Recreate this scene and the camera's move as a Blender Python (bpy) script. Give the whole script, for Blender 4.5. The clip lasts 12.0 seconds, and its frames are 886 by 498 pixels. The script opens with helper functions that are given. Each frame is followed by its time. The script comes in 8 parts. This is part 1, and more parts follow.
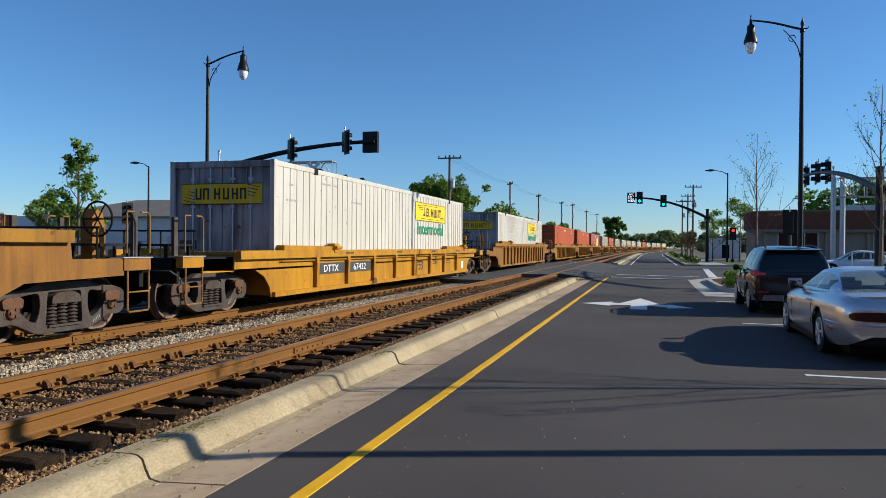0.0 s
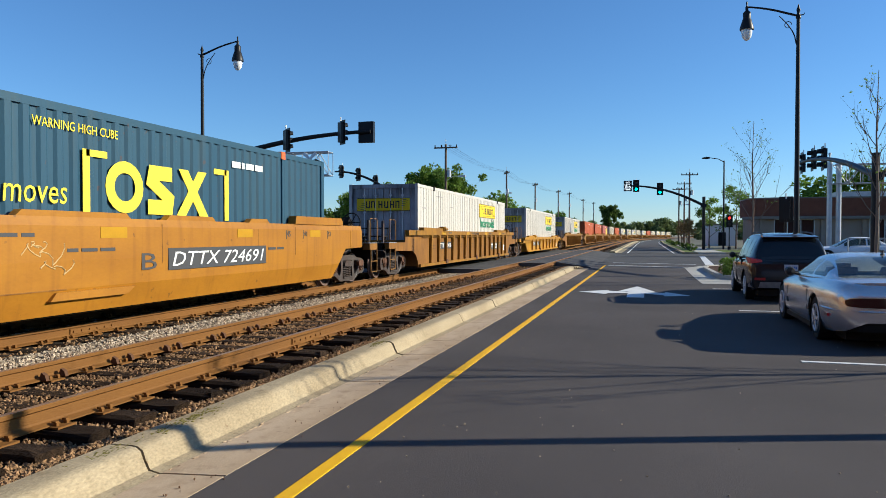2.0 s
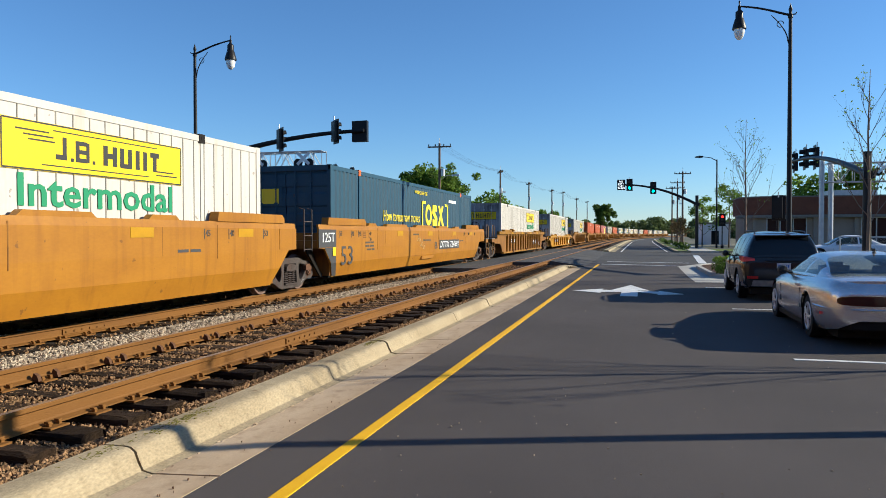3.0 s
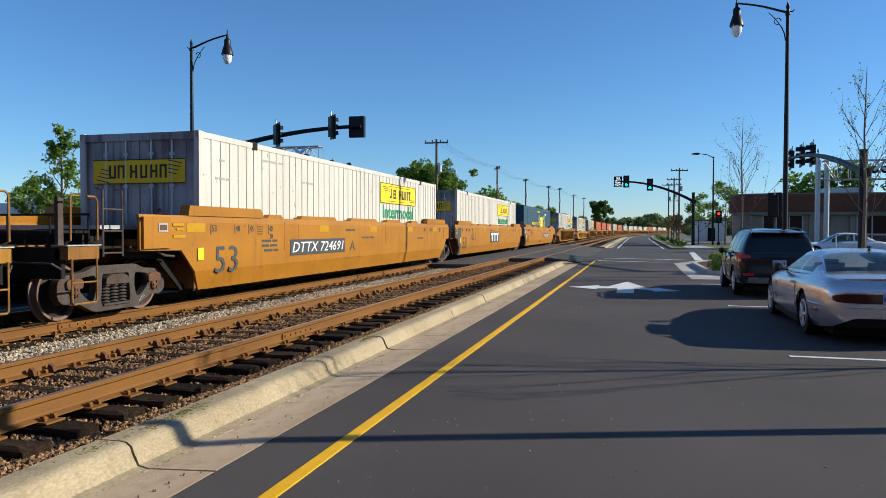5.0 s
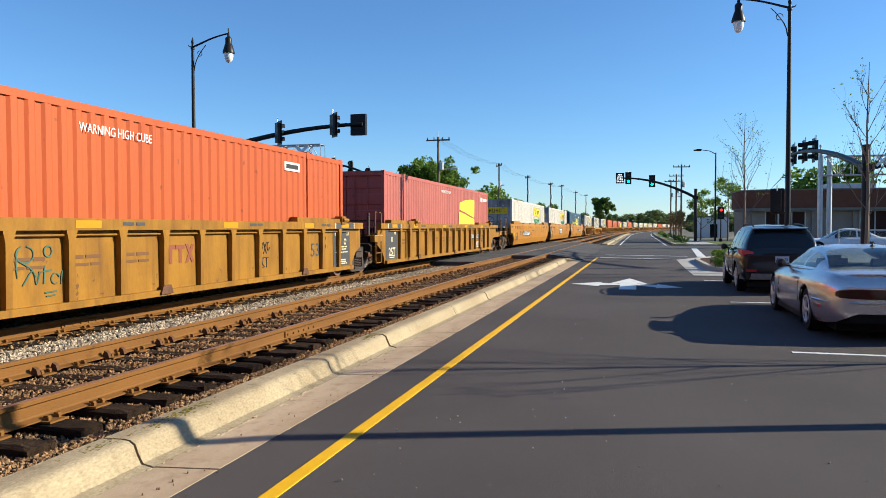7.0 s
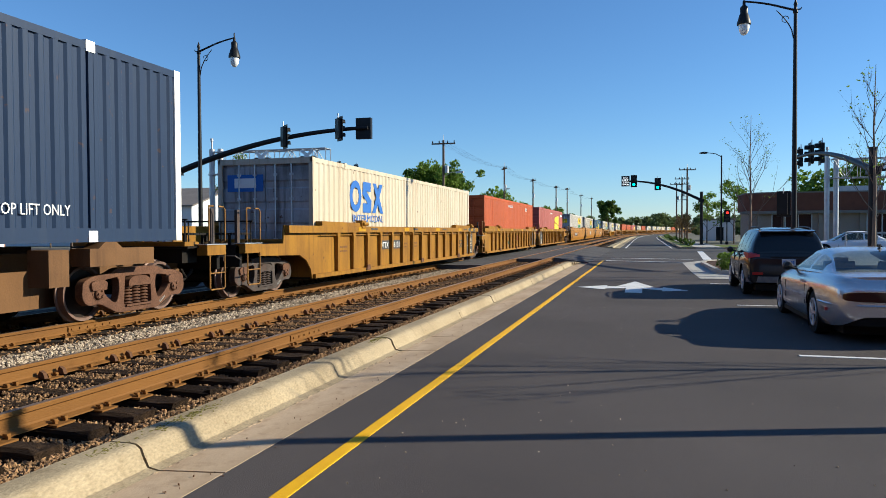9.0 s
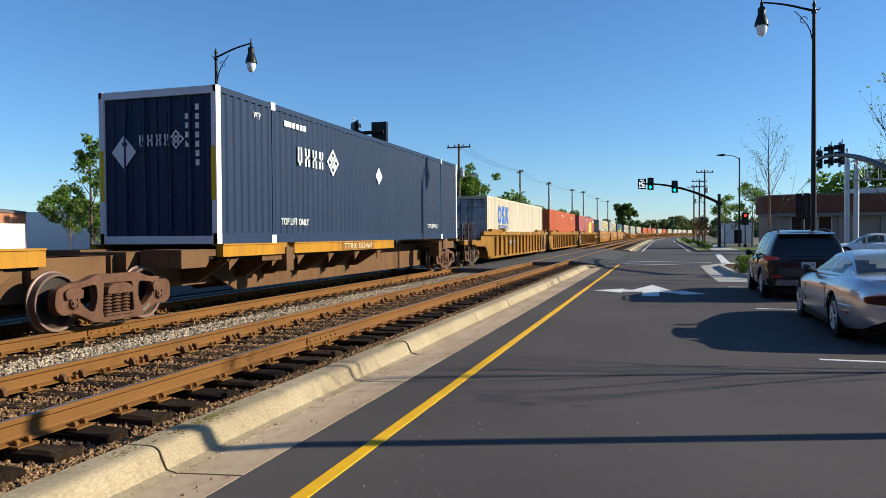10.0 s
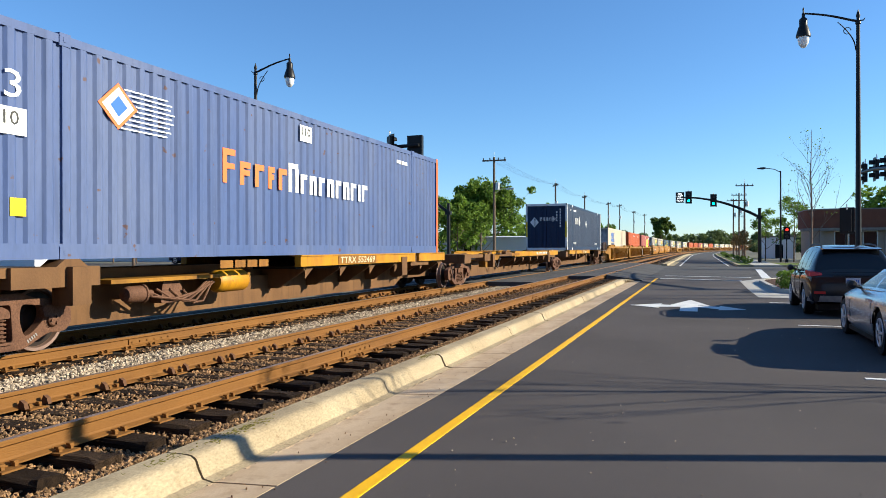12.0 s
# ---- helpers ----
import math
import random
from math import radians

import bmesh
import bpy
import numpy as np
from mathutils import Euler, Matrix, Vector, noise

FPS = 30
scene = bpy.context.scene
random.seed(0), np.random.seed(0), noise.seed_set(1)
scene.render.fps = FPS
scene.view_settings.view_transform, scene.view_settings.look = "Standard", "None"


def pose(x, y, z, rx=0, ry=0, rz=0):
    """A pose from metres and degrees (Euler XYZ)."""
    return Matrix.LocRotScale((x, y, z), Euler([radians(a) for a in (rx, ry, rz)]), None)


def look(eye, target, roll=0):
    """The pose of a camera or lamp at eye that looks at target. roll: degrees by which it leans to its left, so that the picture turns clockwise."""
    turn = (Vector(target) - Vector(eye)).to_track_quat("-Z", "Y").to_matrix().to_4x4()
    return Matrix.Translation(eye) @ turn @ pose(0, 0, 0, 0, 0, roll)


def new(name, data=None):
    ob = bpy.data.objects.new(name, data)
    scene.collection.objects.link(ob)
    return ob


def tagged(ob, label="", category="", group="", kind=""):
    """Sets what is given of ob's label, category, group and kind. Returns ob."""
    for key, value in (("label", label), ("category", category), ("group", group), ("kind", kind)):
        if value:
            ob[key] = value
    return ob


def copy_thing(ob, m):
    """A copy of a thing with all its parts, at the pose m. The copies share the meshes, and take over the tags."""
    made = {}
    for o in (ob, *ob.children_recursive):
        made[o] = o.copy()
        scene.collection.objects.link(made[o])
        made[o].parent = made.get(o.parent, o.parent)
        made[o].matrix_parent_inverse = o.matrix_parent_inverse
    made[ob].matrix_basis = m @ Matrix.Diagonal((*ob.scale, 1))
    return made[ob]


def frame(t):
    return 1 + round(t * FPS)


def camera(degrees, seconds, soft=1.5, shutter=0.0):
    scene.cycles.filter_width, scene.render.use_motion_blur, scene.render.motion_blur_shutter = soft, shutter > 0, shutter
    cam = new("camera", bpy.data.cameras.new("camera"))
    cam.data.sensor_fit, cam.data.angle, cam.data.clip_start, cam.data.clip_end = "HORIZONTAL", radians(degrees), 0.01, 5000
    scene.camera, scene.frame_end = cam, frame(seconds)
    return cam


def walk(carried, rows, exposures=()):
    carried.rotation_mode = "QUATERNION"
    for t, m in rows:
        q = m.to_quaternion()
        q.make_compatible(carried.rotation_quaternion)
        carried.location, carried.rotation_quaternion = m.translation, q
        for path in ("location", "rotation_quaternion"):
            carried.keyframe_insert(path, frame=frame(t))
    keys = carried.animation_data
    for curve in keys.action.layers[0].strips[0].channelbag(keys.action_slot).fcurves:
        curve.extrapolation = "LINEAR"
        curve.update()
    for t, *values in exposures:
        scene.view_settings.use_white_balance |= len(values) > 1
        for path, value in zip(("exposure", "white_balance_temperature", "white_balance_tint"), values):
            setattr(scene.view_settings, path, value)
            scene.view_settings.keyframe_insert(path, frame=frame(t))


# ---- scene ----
cam = camera(63.0, 12.0, soft=0.6)
PATH = [
    (0, pose(0, 0, 1.62, 89.727, -0.468, 15.990)),
    (0.5, pose(0, 0, 1.62, 89.782, 0.028, 15.768)),
    (1, pose(0, 0, 1.62, 89.521, 0.115, 15.801)),
    (1.5, pose(0, 0, 1.62, 89.193, 0.206, 15.860)),
    (2, pose(0, 0, 1.62, 88.913, -0.007, 15.745)),
    (2.5, pose(0, 0, 1.62, 88.920, 0.078, 15.599)),
    (4.5, pose(0, 0, 1.62, 88.454, -0.210, 14.287)),
    (5, pose(0, 0, 1.62, 88.530, -0.112, 14.998)),
    (5.5, pose(0, 0, 1.62, 88.780, -0.000, 14.780)),
    (6, pose(0, 0, 1.62, 88.277, -0.398, 14.134)),
    (6.5, pose(0, 0, 1.62, 88.341, 0.259, 14.517)),
    (7, pose(0, 0, 1.62, 88.330, 0.145, 15.162)),
    (8.8, pose(0, 0, 1.62, 88.128, -0.018, 15.174)),
    (9, pose(0, 0, 1.62, 88.601, 0.246, 15.585)),
    (9.5, pose(0, 0, 1.62, 88.652, 0.281, 16.256)),
    (10, pose(0, 0, 1.62, 88.888, 0.400, 16.829)),
    (10.5, pose(0, 0, 1.62, 89.145, -0.013, 17.207)),
    (11, pose(0, 0, 1.62, 89.253, -0.101, 18.031)),
    (11.5, pose(0, 0, 1.62, 89.714, 0.049, 19.227)),
    (12, pose(0, 0, 1.62, 89.935, 0.095, 19.579)),
]
# seconds, stops, white balance in kelvin: the clip's camera warms and brightens its picture on the way
STOPS = ((0.0, 0.40, 5480), (0.5, 0.40, 5480), (1.0, 0.40, 5470), (1.5, 0.50, 5470), (2.0, 0.62, 5530), (2.5, 0.70, 5650), (3.5, 0.62, 5610), (4.5, 0.56, 5550), (5.0, 0.54, 5520), (5.5, 0.58, 5520), (6.0, 0.72, 5660), (6.5, 0.85, 5720), (7.0, 0.87, 5750), (8.0, 0.77, 5720), (9.0, 0.68, 5700), (9.5, 0.66, 5690), (10.5, 0.74, 5740), (11.2, 0.86, 5810), (12.0, 1.0, 5810))
walk(cam, PATH, exposures=[(t, e, k, 5) for t, e, k in STOPS])

# ---- world and sun ----
SUN_AZ, SUN_EL = math.atan2(0.952, 0.306), radians(24)
world = bpy.data.worlds.new("sky")
scene.world = world
world.use_nodes = True
wn = world.node_tree.nodes
sky = wn.new("ShaderNodeTexSky")
sky.sky_type = "NISHITA"
sky.sun_disc = False
sky.sun_elevation, sky.sun_rotation = SUN_EL, SUN_AZ
sky.air_density, sky.dust_density, sky.ozone_density = 1.0, 0.0, 6.0
world.node_tree.links.new(sky.outputs[0], wn["Background"].inputs[0])
wn["Background"].inputs[1].default_value = 0.086
sun = new("sun", bpy.data.lights.new("sun", "SUN"))
sun.data.energy, sun.data.angle, sun.data.color = 5.0, radians(0.5), (1.0, 0.83, 0.59)
sun.matrix_world = look((0, 0, 60), (-0.952 * 60, -0.306 * 60, 60 - 60 * math.tan(SUN_EL)))

# ---- materials ----
def material(name, color, rough=0.6, metal=0.0, second=None, amount=0.4, scale=3.0, fine=60.0, bump=0.15, stretch=(1, 1, 1), spec=0.22, vary=0.0, streaks=None):
    """Colour broken up by broad stains and fine grain, with a fine relief."""
    m = bpy.data.materials.new(name)
    m.use_nodes = True
    nt = m.node_tree
    n, l = nt.nodes, nt.links
    p = n["Principled BSDF"]
    p.inputs["Roughness"].default_value = rough
    p.inputs["Metallic"].default_value = metal
    p.inputs["Specular IOR Level"].default_value = spec
    tc = n.new("ShaderNodeTexCoord")
    mp = n.new("ShaderNodeMapping")
    mp.inputs["Scale"].default_value = stretch
    l.new(tc.outputs["Object"], mp.inputs[0])
    a = n.new("ShaderNodeTexNoise")
    a.inputs["Scale"].default_value, a.inputs["Detail"].default_value = scale, 6
    b = n.new("ShaderNodeTexNoise")
    b.inputs["Scale"].default_value, b.inputs["Detail"].default_value = fine, 4
    l.new(mp.outputs[0], a.inputs["Vector"])
    l.new(mp.outputs[0], b.inputs["Vector"])
    ramp = n.new("ShaderNodeValToRGB")
    ramp.color_ramp.elements[0].position, ramp.color_ramp.elements[1].position = 0.38, 0.72
    l.new(a.outputs[0], ramp.inputs[0])
    mix = n.new("ShaderNodeMixRGB")
    mix.inputs[1].default_value = (*color, 1)
    s = second or tuple(c * 0.55 for c in color)
    mix.inputs[2].default_value = (*s, 1)
    k = n.new("ShaderNodeMath")
    k.operation = "MULTIPLY"
    k.inputs[1].default_value = amount
    l.new(ramp.outputs[0], k.inputs[0])
    l.new(k.outputs[0], mix.inputs[0])
    g = n.new("ShaderNodeMixRGB")
    g.blend_type = "OVERLAY"
    g.inputs[0].default_value = min(0.6, amount * (0.8 if bump >= 0.3 else 0.22))
    l.new(mix.outputs[0], g.inputs[1])
    l.new(b.outputs[0], g.inputs[2])
    last = g
    if streaks:
        # grime and rust that ran down the sheet
        st = n.new("ShaderNodeMapping")
        st.inputs["Scale"].default_value = (5.0, 5.0, 0.35)
        l.new(tc.outputs["Object"], st.inputs[0])
        sn = n.new("ShaderNodeTexNoise")
        sn.inputs["Scale"].default_value, sn.inputs["Detail"].default_value = 1.3, 7
        l.new(st.outputs[0], sn.inputs["Vector"])
        sr = n.new("ShaderNodeMapRange")
        sr.inputs[1].default_value, sr.inputs[2].default_value = 0.53, 0.72
        sr.inputs[4].default_value = streaks[1]
        l.new(sn.outputs[0], sr.inputs[0])
        sm = n.new("ShaderNodeMixRGB")
        sm.inputs[2].default_value = (*streaks[0], 1)
        l.new(sr.outputs[0], sm.inputs[0])
        l.new(g.outputs[0], sm.inputs[1])
        # small chips of bare rusty steel
        ch = n.new("ShaderNodeTexNoise")
        ch.inputs["Scale"].default_value, ch.inputs["Detail"].default_value = 6.0, 8
        l.new(tc.outputs["Object"], ch.inputs["Vector"])
        cr = n.new("ShaderNodeMapRange")
        cr.inputs[1].default_value, cr.inputs[2].default_value = 0.68, 0.71
        cr.inputs[4].default_value = min(0.8, streaks[1] * 1.3)
        l.new(ch.outputs[0], cr.inputs[0])
        cm = n.new("ShaderNodeMixRGB")
        cm.inputs[2].default_value = (0.10, 0.045, 0.02, 1)
        l.new(cr.outputs[0], cm.inputs[0])
        l.new(sm.outputs[0], cm.inputs[1])
        last = g = cm
    if vary:
        info = n.new("ShaderNodeObjectInfo")
        geo = n.new("ShaderNodeNewGeometry")
        add = n.new("ShaderNodeMath")
        add.operation = "ADD"
        l.new(info.outputs["Random"], add.inputs[0])
        l.new(geo.outputs["Random Per Island"], add.inputs[1])
        fr = n.new("ShaderNodeMath")
        fr.operation = "FRACT"
        l.new(add.outputs[0], fr.inputs[0])
        mr = n.new("ShaderNodeMapRange")
        mr.inputs[3].default_value, mr.inputs[4].default_value = 1 - vary, 1 + vary
        l.new(fr.outputs[0], mr.inputs[0])
        v = n.new("ShaderNodeVectorMath")
        v.operation = "SCALE"
        l.new(g.outputs[0], v.inputs[0])
        l.new(mr.outputs[0], v.inputs["Scale"])
        last = v
    l.new(last.outputs[0], p.inputs["Base Color"])
    if bump:
        bp = n.new("ShaderNodeBump")
        bp.inputs["Strength"].default_value, bp.inputs["Distance"].default_value = bump, 0.02
        l.new(b.outputs[0], bp.inputs["Height"])
        l.new(bp.outputs[0], p.inputs["Normal"])
    return m


def plain(name, color, rough=0.5, metal=0.0, emit=0.0, transmission=0.0):
    m = bpy.data.materials.new(name)
    m.use_nodes = True
    p = m.node_tree.nodes["Principled BSDF"]
    p.inputs["Base Color"].default_value = (*color, 1)
    p.inputs["Roughness"].default_value = rough
    p.inputs["Metallic"].default_value = metal
    p.inputs["Transmission Weight"].default_value = transmission
    if emit:
        p.inputs["Emission Color"].default_value = (*color, 1)
        p.inputs["Emission Strength"].default_value = emit
    return m


M = {}
M["asphalt"] = material("asphalt", (0.067, 0.0585, 0.0565), 0.88, 0, (0.099, 0.086, 0.082), 0.85, 0.25, 170, 0.3, spec=0.18)
M["asphalt_old"] = material("asphalt_old", (0.085, 0.082, 0.082), 0.9, 0, (0.05, 0.05, 0.052), 0.7, 0.5, 90, 0.5)
M["concrete"] = material("concrete", (0.36, 0.30, 0.19), 0.85, 0, (0.21, 0.17, 0.105), 0.55, 2.5, 45, 0.5)
M["curb"] = material("curb", (0.37, 0.300, 0.190), 0.85, 0, (0.20, 0.150, 0.085), 0.6, 1.7, 60, 0.3, (1, 0.5, 1), streaks=((0.15, 0.11, 0.055), 0.35))
M["gutter"] = material("gutter", (0.51, 0.385, 0.255), 0.85, 0, (0.34, 0.235, 0.135), 0.75, 2.4, 90, 0.2, (1, 0.3, 1), streaks=((0.22, 0.14, 0.075), 0.4))
M["sidewalk"] = material("sidewalk", (0.42, 0.40, 0.36), 0.85, 0, (0.32, 0.30, 0.27), 0.5, 1.2, 60, 0.3)
M["yellow_line"] = material("yellow_line", (0.80, 0.45, 0.002), 0.6, 0, (0.64, 0.34, 0.002), 0.5, 4, 90, 0.3)
M["white_line"] = material("white_line", (0.72, 0.72, 0.70), 0.6, 0, (0.45, 0.45, 0.45), 0.5, 4, 90, 0.3)
M["rail"] = material("rail", (0.185, 0.083, 0.017), 0.75, 0.0, (0.115, 0.052, 0.014), 0.65, 1.5, 70, 0.25, (1, 0.4, 1.6))
M["rail_top"] = material("rail_top", (0.36, 0.27, 0.22), 0.42, 0.7, (0.24, 0.15, 0.10), 0.6, 2.0, 60, 0.1)
M["tie"] = material("tie", (0.050, 0.031, 0.018), 0.92, 0, (0.012, 0.008, 0.006), 0.9, 5.0, 40, 1.0, (0.7, 7, 6), spec=0.12, vary=0.45)
M["spike"] = material("spike", (0.12, 0.06, 0.03), 0.8, 0.2, None, 0.5, 8, 60)
M["ballast"] = material("ballast", (0.40, 0.325, 0.235), 0.9, 0, (0.24, 0.19, 0.14), 0.5, 6, 80, 0.4, vary=0.55)
M["ballast_rust"] = material("ballast_rust", (0.26, 0.155, 0.075), 0.9, 0, (0.11, 0.066, 0.036), 0.5, 6, 80, 0.4, vary=0.6)
# near-black: the shade in the gaps between stones is put into this colour
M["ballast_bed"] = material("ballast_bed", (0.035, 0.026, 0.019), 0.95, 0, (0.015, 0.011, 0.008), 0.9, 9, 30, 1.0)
M["ground"] = material("ground", (0.16, 0.15, 0.12), 0.95, 0, (0.09, 0.10, 0.05), 0.8, 0.06, 8, 0.6)
M["grass"] = material("grass", (0.10, 0.15, 0.03), 0.95, 0, (0.16, 0.15, 0.05), 0.7, 0.8, 30, 0.8)
M["mulch"] = material("mulch", (0.09, 0.045, 0.025), 0.95, 0, (0.04, 0.025, 0.018), 0.8, 9, 50, 0.9)
M["steel_yellow"] = material("steel_yellow", (0.45, 0.215, 0.003), 0.5, 0, (0.24, 0.10, 0.012), 0.7, 2.0, 30, 0.06, (1, 1, 0.5), 0.3, streaks=((0.17, 0.08, 0.015), 0.5))
M["steel_orange"] = material("steel_orange", (0.35, 0.150, 0.008), 0.5, 0, (0.235, 0.090, 0.006), 0.55, 1.4, 25, 0.05, (1, 0.5, 1.2), 0.3, streaks=((0.19, 0.075, 0.010), 0.45))
M["steel_brown"] = material("steel_brown", (0.25, 0.112, 0.018), 0.65, 0, (0.12, 0.052, 0.015), 0.7, 2.0, 28, 0.1, (1, 1, 0.5), streaks=((0.09, 0.04, 0.014), 0.6))
M["steel_ochre"] = material("steel_ochre", (0.29, 0.140, 0.013), 0.6, 0, (0.145, 0.064, 0.010), 0.75, 2.0, 28, 0.08, (1, 1, 0.5), streaks=((0.12, 0.052, 0.012), 0.6))
M["tan_steel"] = material("tan_steel", (0.150, 0.078, 0.032), 0.75, 0, (0.07, 0.035, 0.016), 0.6, 1.5, 30, 0.15, streaks=((0.05, 0.025, 0.012), 0.5))
M["bogie"] = material("bogie", (0.078, 0.066, 0.060), 0.75, 0.1, (0.040, 0.027, 0.021), 0.75, 4, 40, 0.3, streaks=((0.085, 0.032, 0.017), 0.5))
M["bogie_rust"] = material("bogie_rust", (0.135, 0.068, 0.040), 0.8, 0.1, (0.075, 0.036, 0.022), 0.75, 4, 40, 0.3)
# wheel plate near-black for the shade behind the frames; rim pale as if sunlit
M["wheel"] = material("wheel", (0.034, 0.025, 0.021), 0.6, 0.2, (0.018, 0.013, 0.011), 0.6, 6, 40, 0.1)
M["tread_sunlit_rim"] = material("tread_sunlit_rim", (0.19, 0.125, 0.10), 0.5, 0.3, (0.12, 0.075, 0.055), 0.5, 6, 40, 0.05)
M["black_steel"] = material("black_steel", (0.011, 0.010, 0.009), 0.65, 0.0, (0.020, 0.013, 0.009), 0.5, 3, 40, 0.1, spec=0.15)
M["pole_black"] = material("pole_black", (0.016, 0.016, 0.017), 0.42, 0.2, (0.03, 0.03, 0.03), 0.3, 2, 40, 0.05)
M["galvanised"] = material("galvanised", (0.50, 0.51, 0.52), 0.45, 0.6, (0.36, 0.37, 0.38), 0.5, 3, 40, 0.1)
M["wood_pole"] = material("wood_pole", (0.15, 0.11, 0.08), 0.9, 0, (0.08, 0.06, 0.045), 0.7, 2, 30, 0.5, (1, 1, 0.15))
M["box_white"] = material("box_white", (0.56, 0.53, 0.48), 0.5, 0, (0.44, 0.40, 0.34), 0.45, 0.9, 20, 0.04, (1, 1, 0.35), 0.3, streaks=((0.36, 0.30, 0.22), 0.4))
M["box_cream"] = material("box_cream", (0.54, 0.48, 0.37), 0.55, 0, (0.45, 0.35, 0.22), 0.5, 0.9, 20, 0.04, (1, 1, 0.3), 0.3, streaks=((0.30, 0.20, 0.11), 0.55))
M["box_seam"] = plain("box_seam", (0.26, 0.24, 0.21), 0.7)
M["door_grey"] = material("door_grey", (0.40, 0.41, 0.42), 0.6, 0, (0.12, 0.11, 0.10), 0.85, 1.9, 25, 0.05, (1, 1, 0.5), streaks=((0.06, 0.055, 0.05), 0.75))
M["box_blue"] = material("box_blue", (0.019, 0.066, 0.112), 0.55, 0, (0.031, 0.075, 0.108), 0.5, 0.8, 25, 0.04, (1, 1, 0.3), 0.3, streaks=((0.05, 0.075, 0.085), 0.35))
M["box_red"] = material("box_red", (0.385, 0.108, 0.088), 0.55, 0, (0.29, 0.078, 0.062), 0.6, 0.9, 25, 0.04, (1, 1, 0.3), 0.3, streaks=((0.22, 0.065, 0.05), 0.5))
M["box_orange"] = material("box_orange", (0.43, 0.084, 0.018), 0.55, 0, (0.34, 0.066, 0.017), 0.55, 0.9, 25, 0.04, (1, 1, 0.3), 0.3, streaks=((0.27, 0.060, 0.020), 0.45))
M["box_navy"] = material("box_navy", (0.011, 0.026, 0.065), 0.5, 0, (0.017, 0.036, 0.078), 0.5, 0.8, 25, 0.04, (1, 1, 0.3), 0.3, streaks=((0.03, 0.045, 0.075), 0.35))
M["box_faded"] = material("box_faded", (0.060, 0.095, 0.225), 0.55, 0, (0.110, 0.138, 0.235), 0.75, 1.1, 22, 0.05, (1, 1, 0.25), 0.3, streaks=((0.042, 0.065, 0.15), 0.65))
M["post_white"] = material("post_white", (0.78, 0.78, 0.76), 0.5, 0, None, 0.25, 2, 30, 0.05)
M["post_orange"] = material("post_orange", (0.70, 0.14, 0.04), 0.5, 0, None, 0.25, 2, 30, 0.05)
M["sign_yellow"] = material("sign_yellow", (0.80, 0.56, 0.012), 0.5, 0, None, 0.2, 2, 30, 0.02)
M["reflector_yellow"] = material("reflector_yellow", (0.44, 0.235, 0.004), 0.5, 0, None, 0.3, 3, 30, 0.02)
M["step_worn"] = material("step_worn", (0.26, 0.13, 0.03), 0.7, 0, (0.10, 0.05, 0.02), 0.8, 6, 40, 0.1)
M["ink_black"] = plain("ink_black", (0.02, 0.02, 0.02), 0.6)
M["ink_grey"] = plain("ink_grey", (0.046, 0.046, 0.049), 0.6)
M["ink_mid"] = plain("ink_mid", (0.22, 0.21, 0.20), 0.6)
M["ink_faint"] = plain("ink_faint", (0.34, 0.32, 0.30), 0.6)
M["ink_brown"] = plain("ink_brown", (0.13, 0.055, 0.012), 0.7)
M["spray_teal"] = plain("spray_teal", (0.035, 0.11, 0.085), 0.7)
M["ink_cream"] = plain("ink_cream", (0.62, 0.54, 0.33), 0.6)
M["ink_white"] = plain("ink_white", (0.78, 0.78, 0.76), 0.6)
M["ink_plate"] = plain("ink_plate", (0.42, 0.44, 0.50), 0.5)
M["ink_rust"] = plain("ink_rust", (0.20, 0.05, 0.02), 0.7)
M["ink_pale"] = plain("ink_pale", (0.50, 0.36, 0.16), 0.6)
M["ink_green"] = plain("ink_green", (0.01, 0.22, 0.09), 0.6)
M["ink_blue"] = plain("ink_blue", (0.02, 0.12, 0.42), 0.6)
M["ink_yellow"] = plain("ink_yellow", (0.80, 0.62, 0.02), 0.6)
M["ink_orange"] = plain("ink_orange", (0.80, 0.16, 0.03), 0.6)
M["ink_red"] = plain("ink_red", (0.55, 0.03, 0.02), 0.6)
M["glass_dark"] = plain("glass_dark", (0.012, 0.015, 0.018), 0.06)
M["glass_car"] = plain("glass_car", (0.03, 0.045, 0.05), 0.04)
M["tyre"] = material("tyre", (0.018, 0.018, 0.018), 0.85, 0, None, 0.3, 8, 60, 0.2)
M["chrome"] = plain("chrome", (0.62, 0.62, 0.64), 0.18, 1.0)
M["lamp_glass"] = plain("lamp_glass", (0.82, 0.82, 0.80), 0.25)
M["go_green"] = plain("go_green", (0.05, 0.9, 0.62), 0.4, emit=3.0)
M["stop_red"] = plain("stop_red", (0.9, 0.02, 0.01), 0.4, emit=2.0)
M["lens_off"] = plain("lens_off", (0.03, 0.02, 0.015), 0.3)
M["leaf"] = material("leaf", (0.16, 0.25, 0.035), 0.6, 0, (0.09, 0.15, 0.022), 0.7, 1.0, 20, 0.1, vary=0.45)
M["leaf_dark"] = material("leaf_dark", (0.10, 0.155, 0.03), 0.7, 0, (0.05, 0.085, 0.018), 0.7, 0.5, 12, 0.1, vary=0.5)
# paler, greyer leaves: aerial haze mixed into the base colour
M["leaf_haze"] = material("leaf_haze", (0.15, 0.19, 0.07), 0.8, 0, (0.10, 0.13, 0.05), 0.7, 0.5, 12, 0.1, vary=0.4)
M["leaf_bronze"] = material("leaf_bronze", (0.20, 0.13, 0.045), 0.7, 0, (0.12, 0.09, 0.03), 0.6, 1.0, 20, 0.1, vary=0.4)
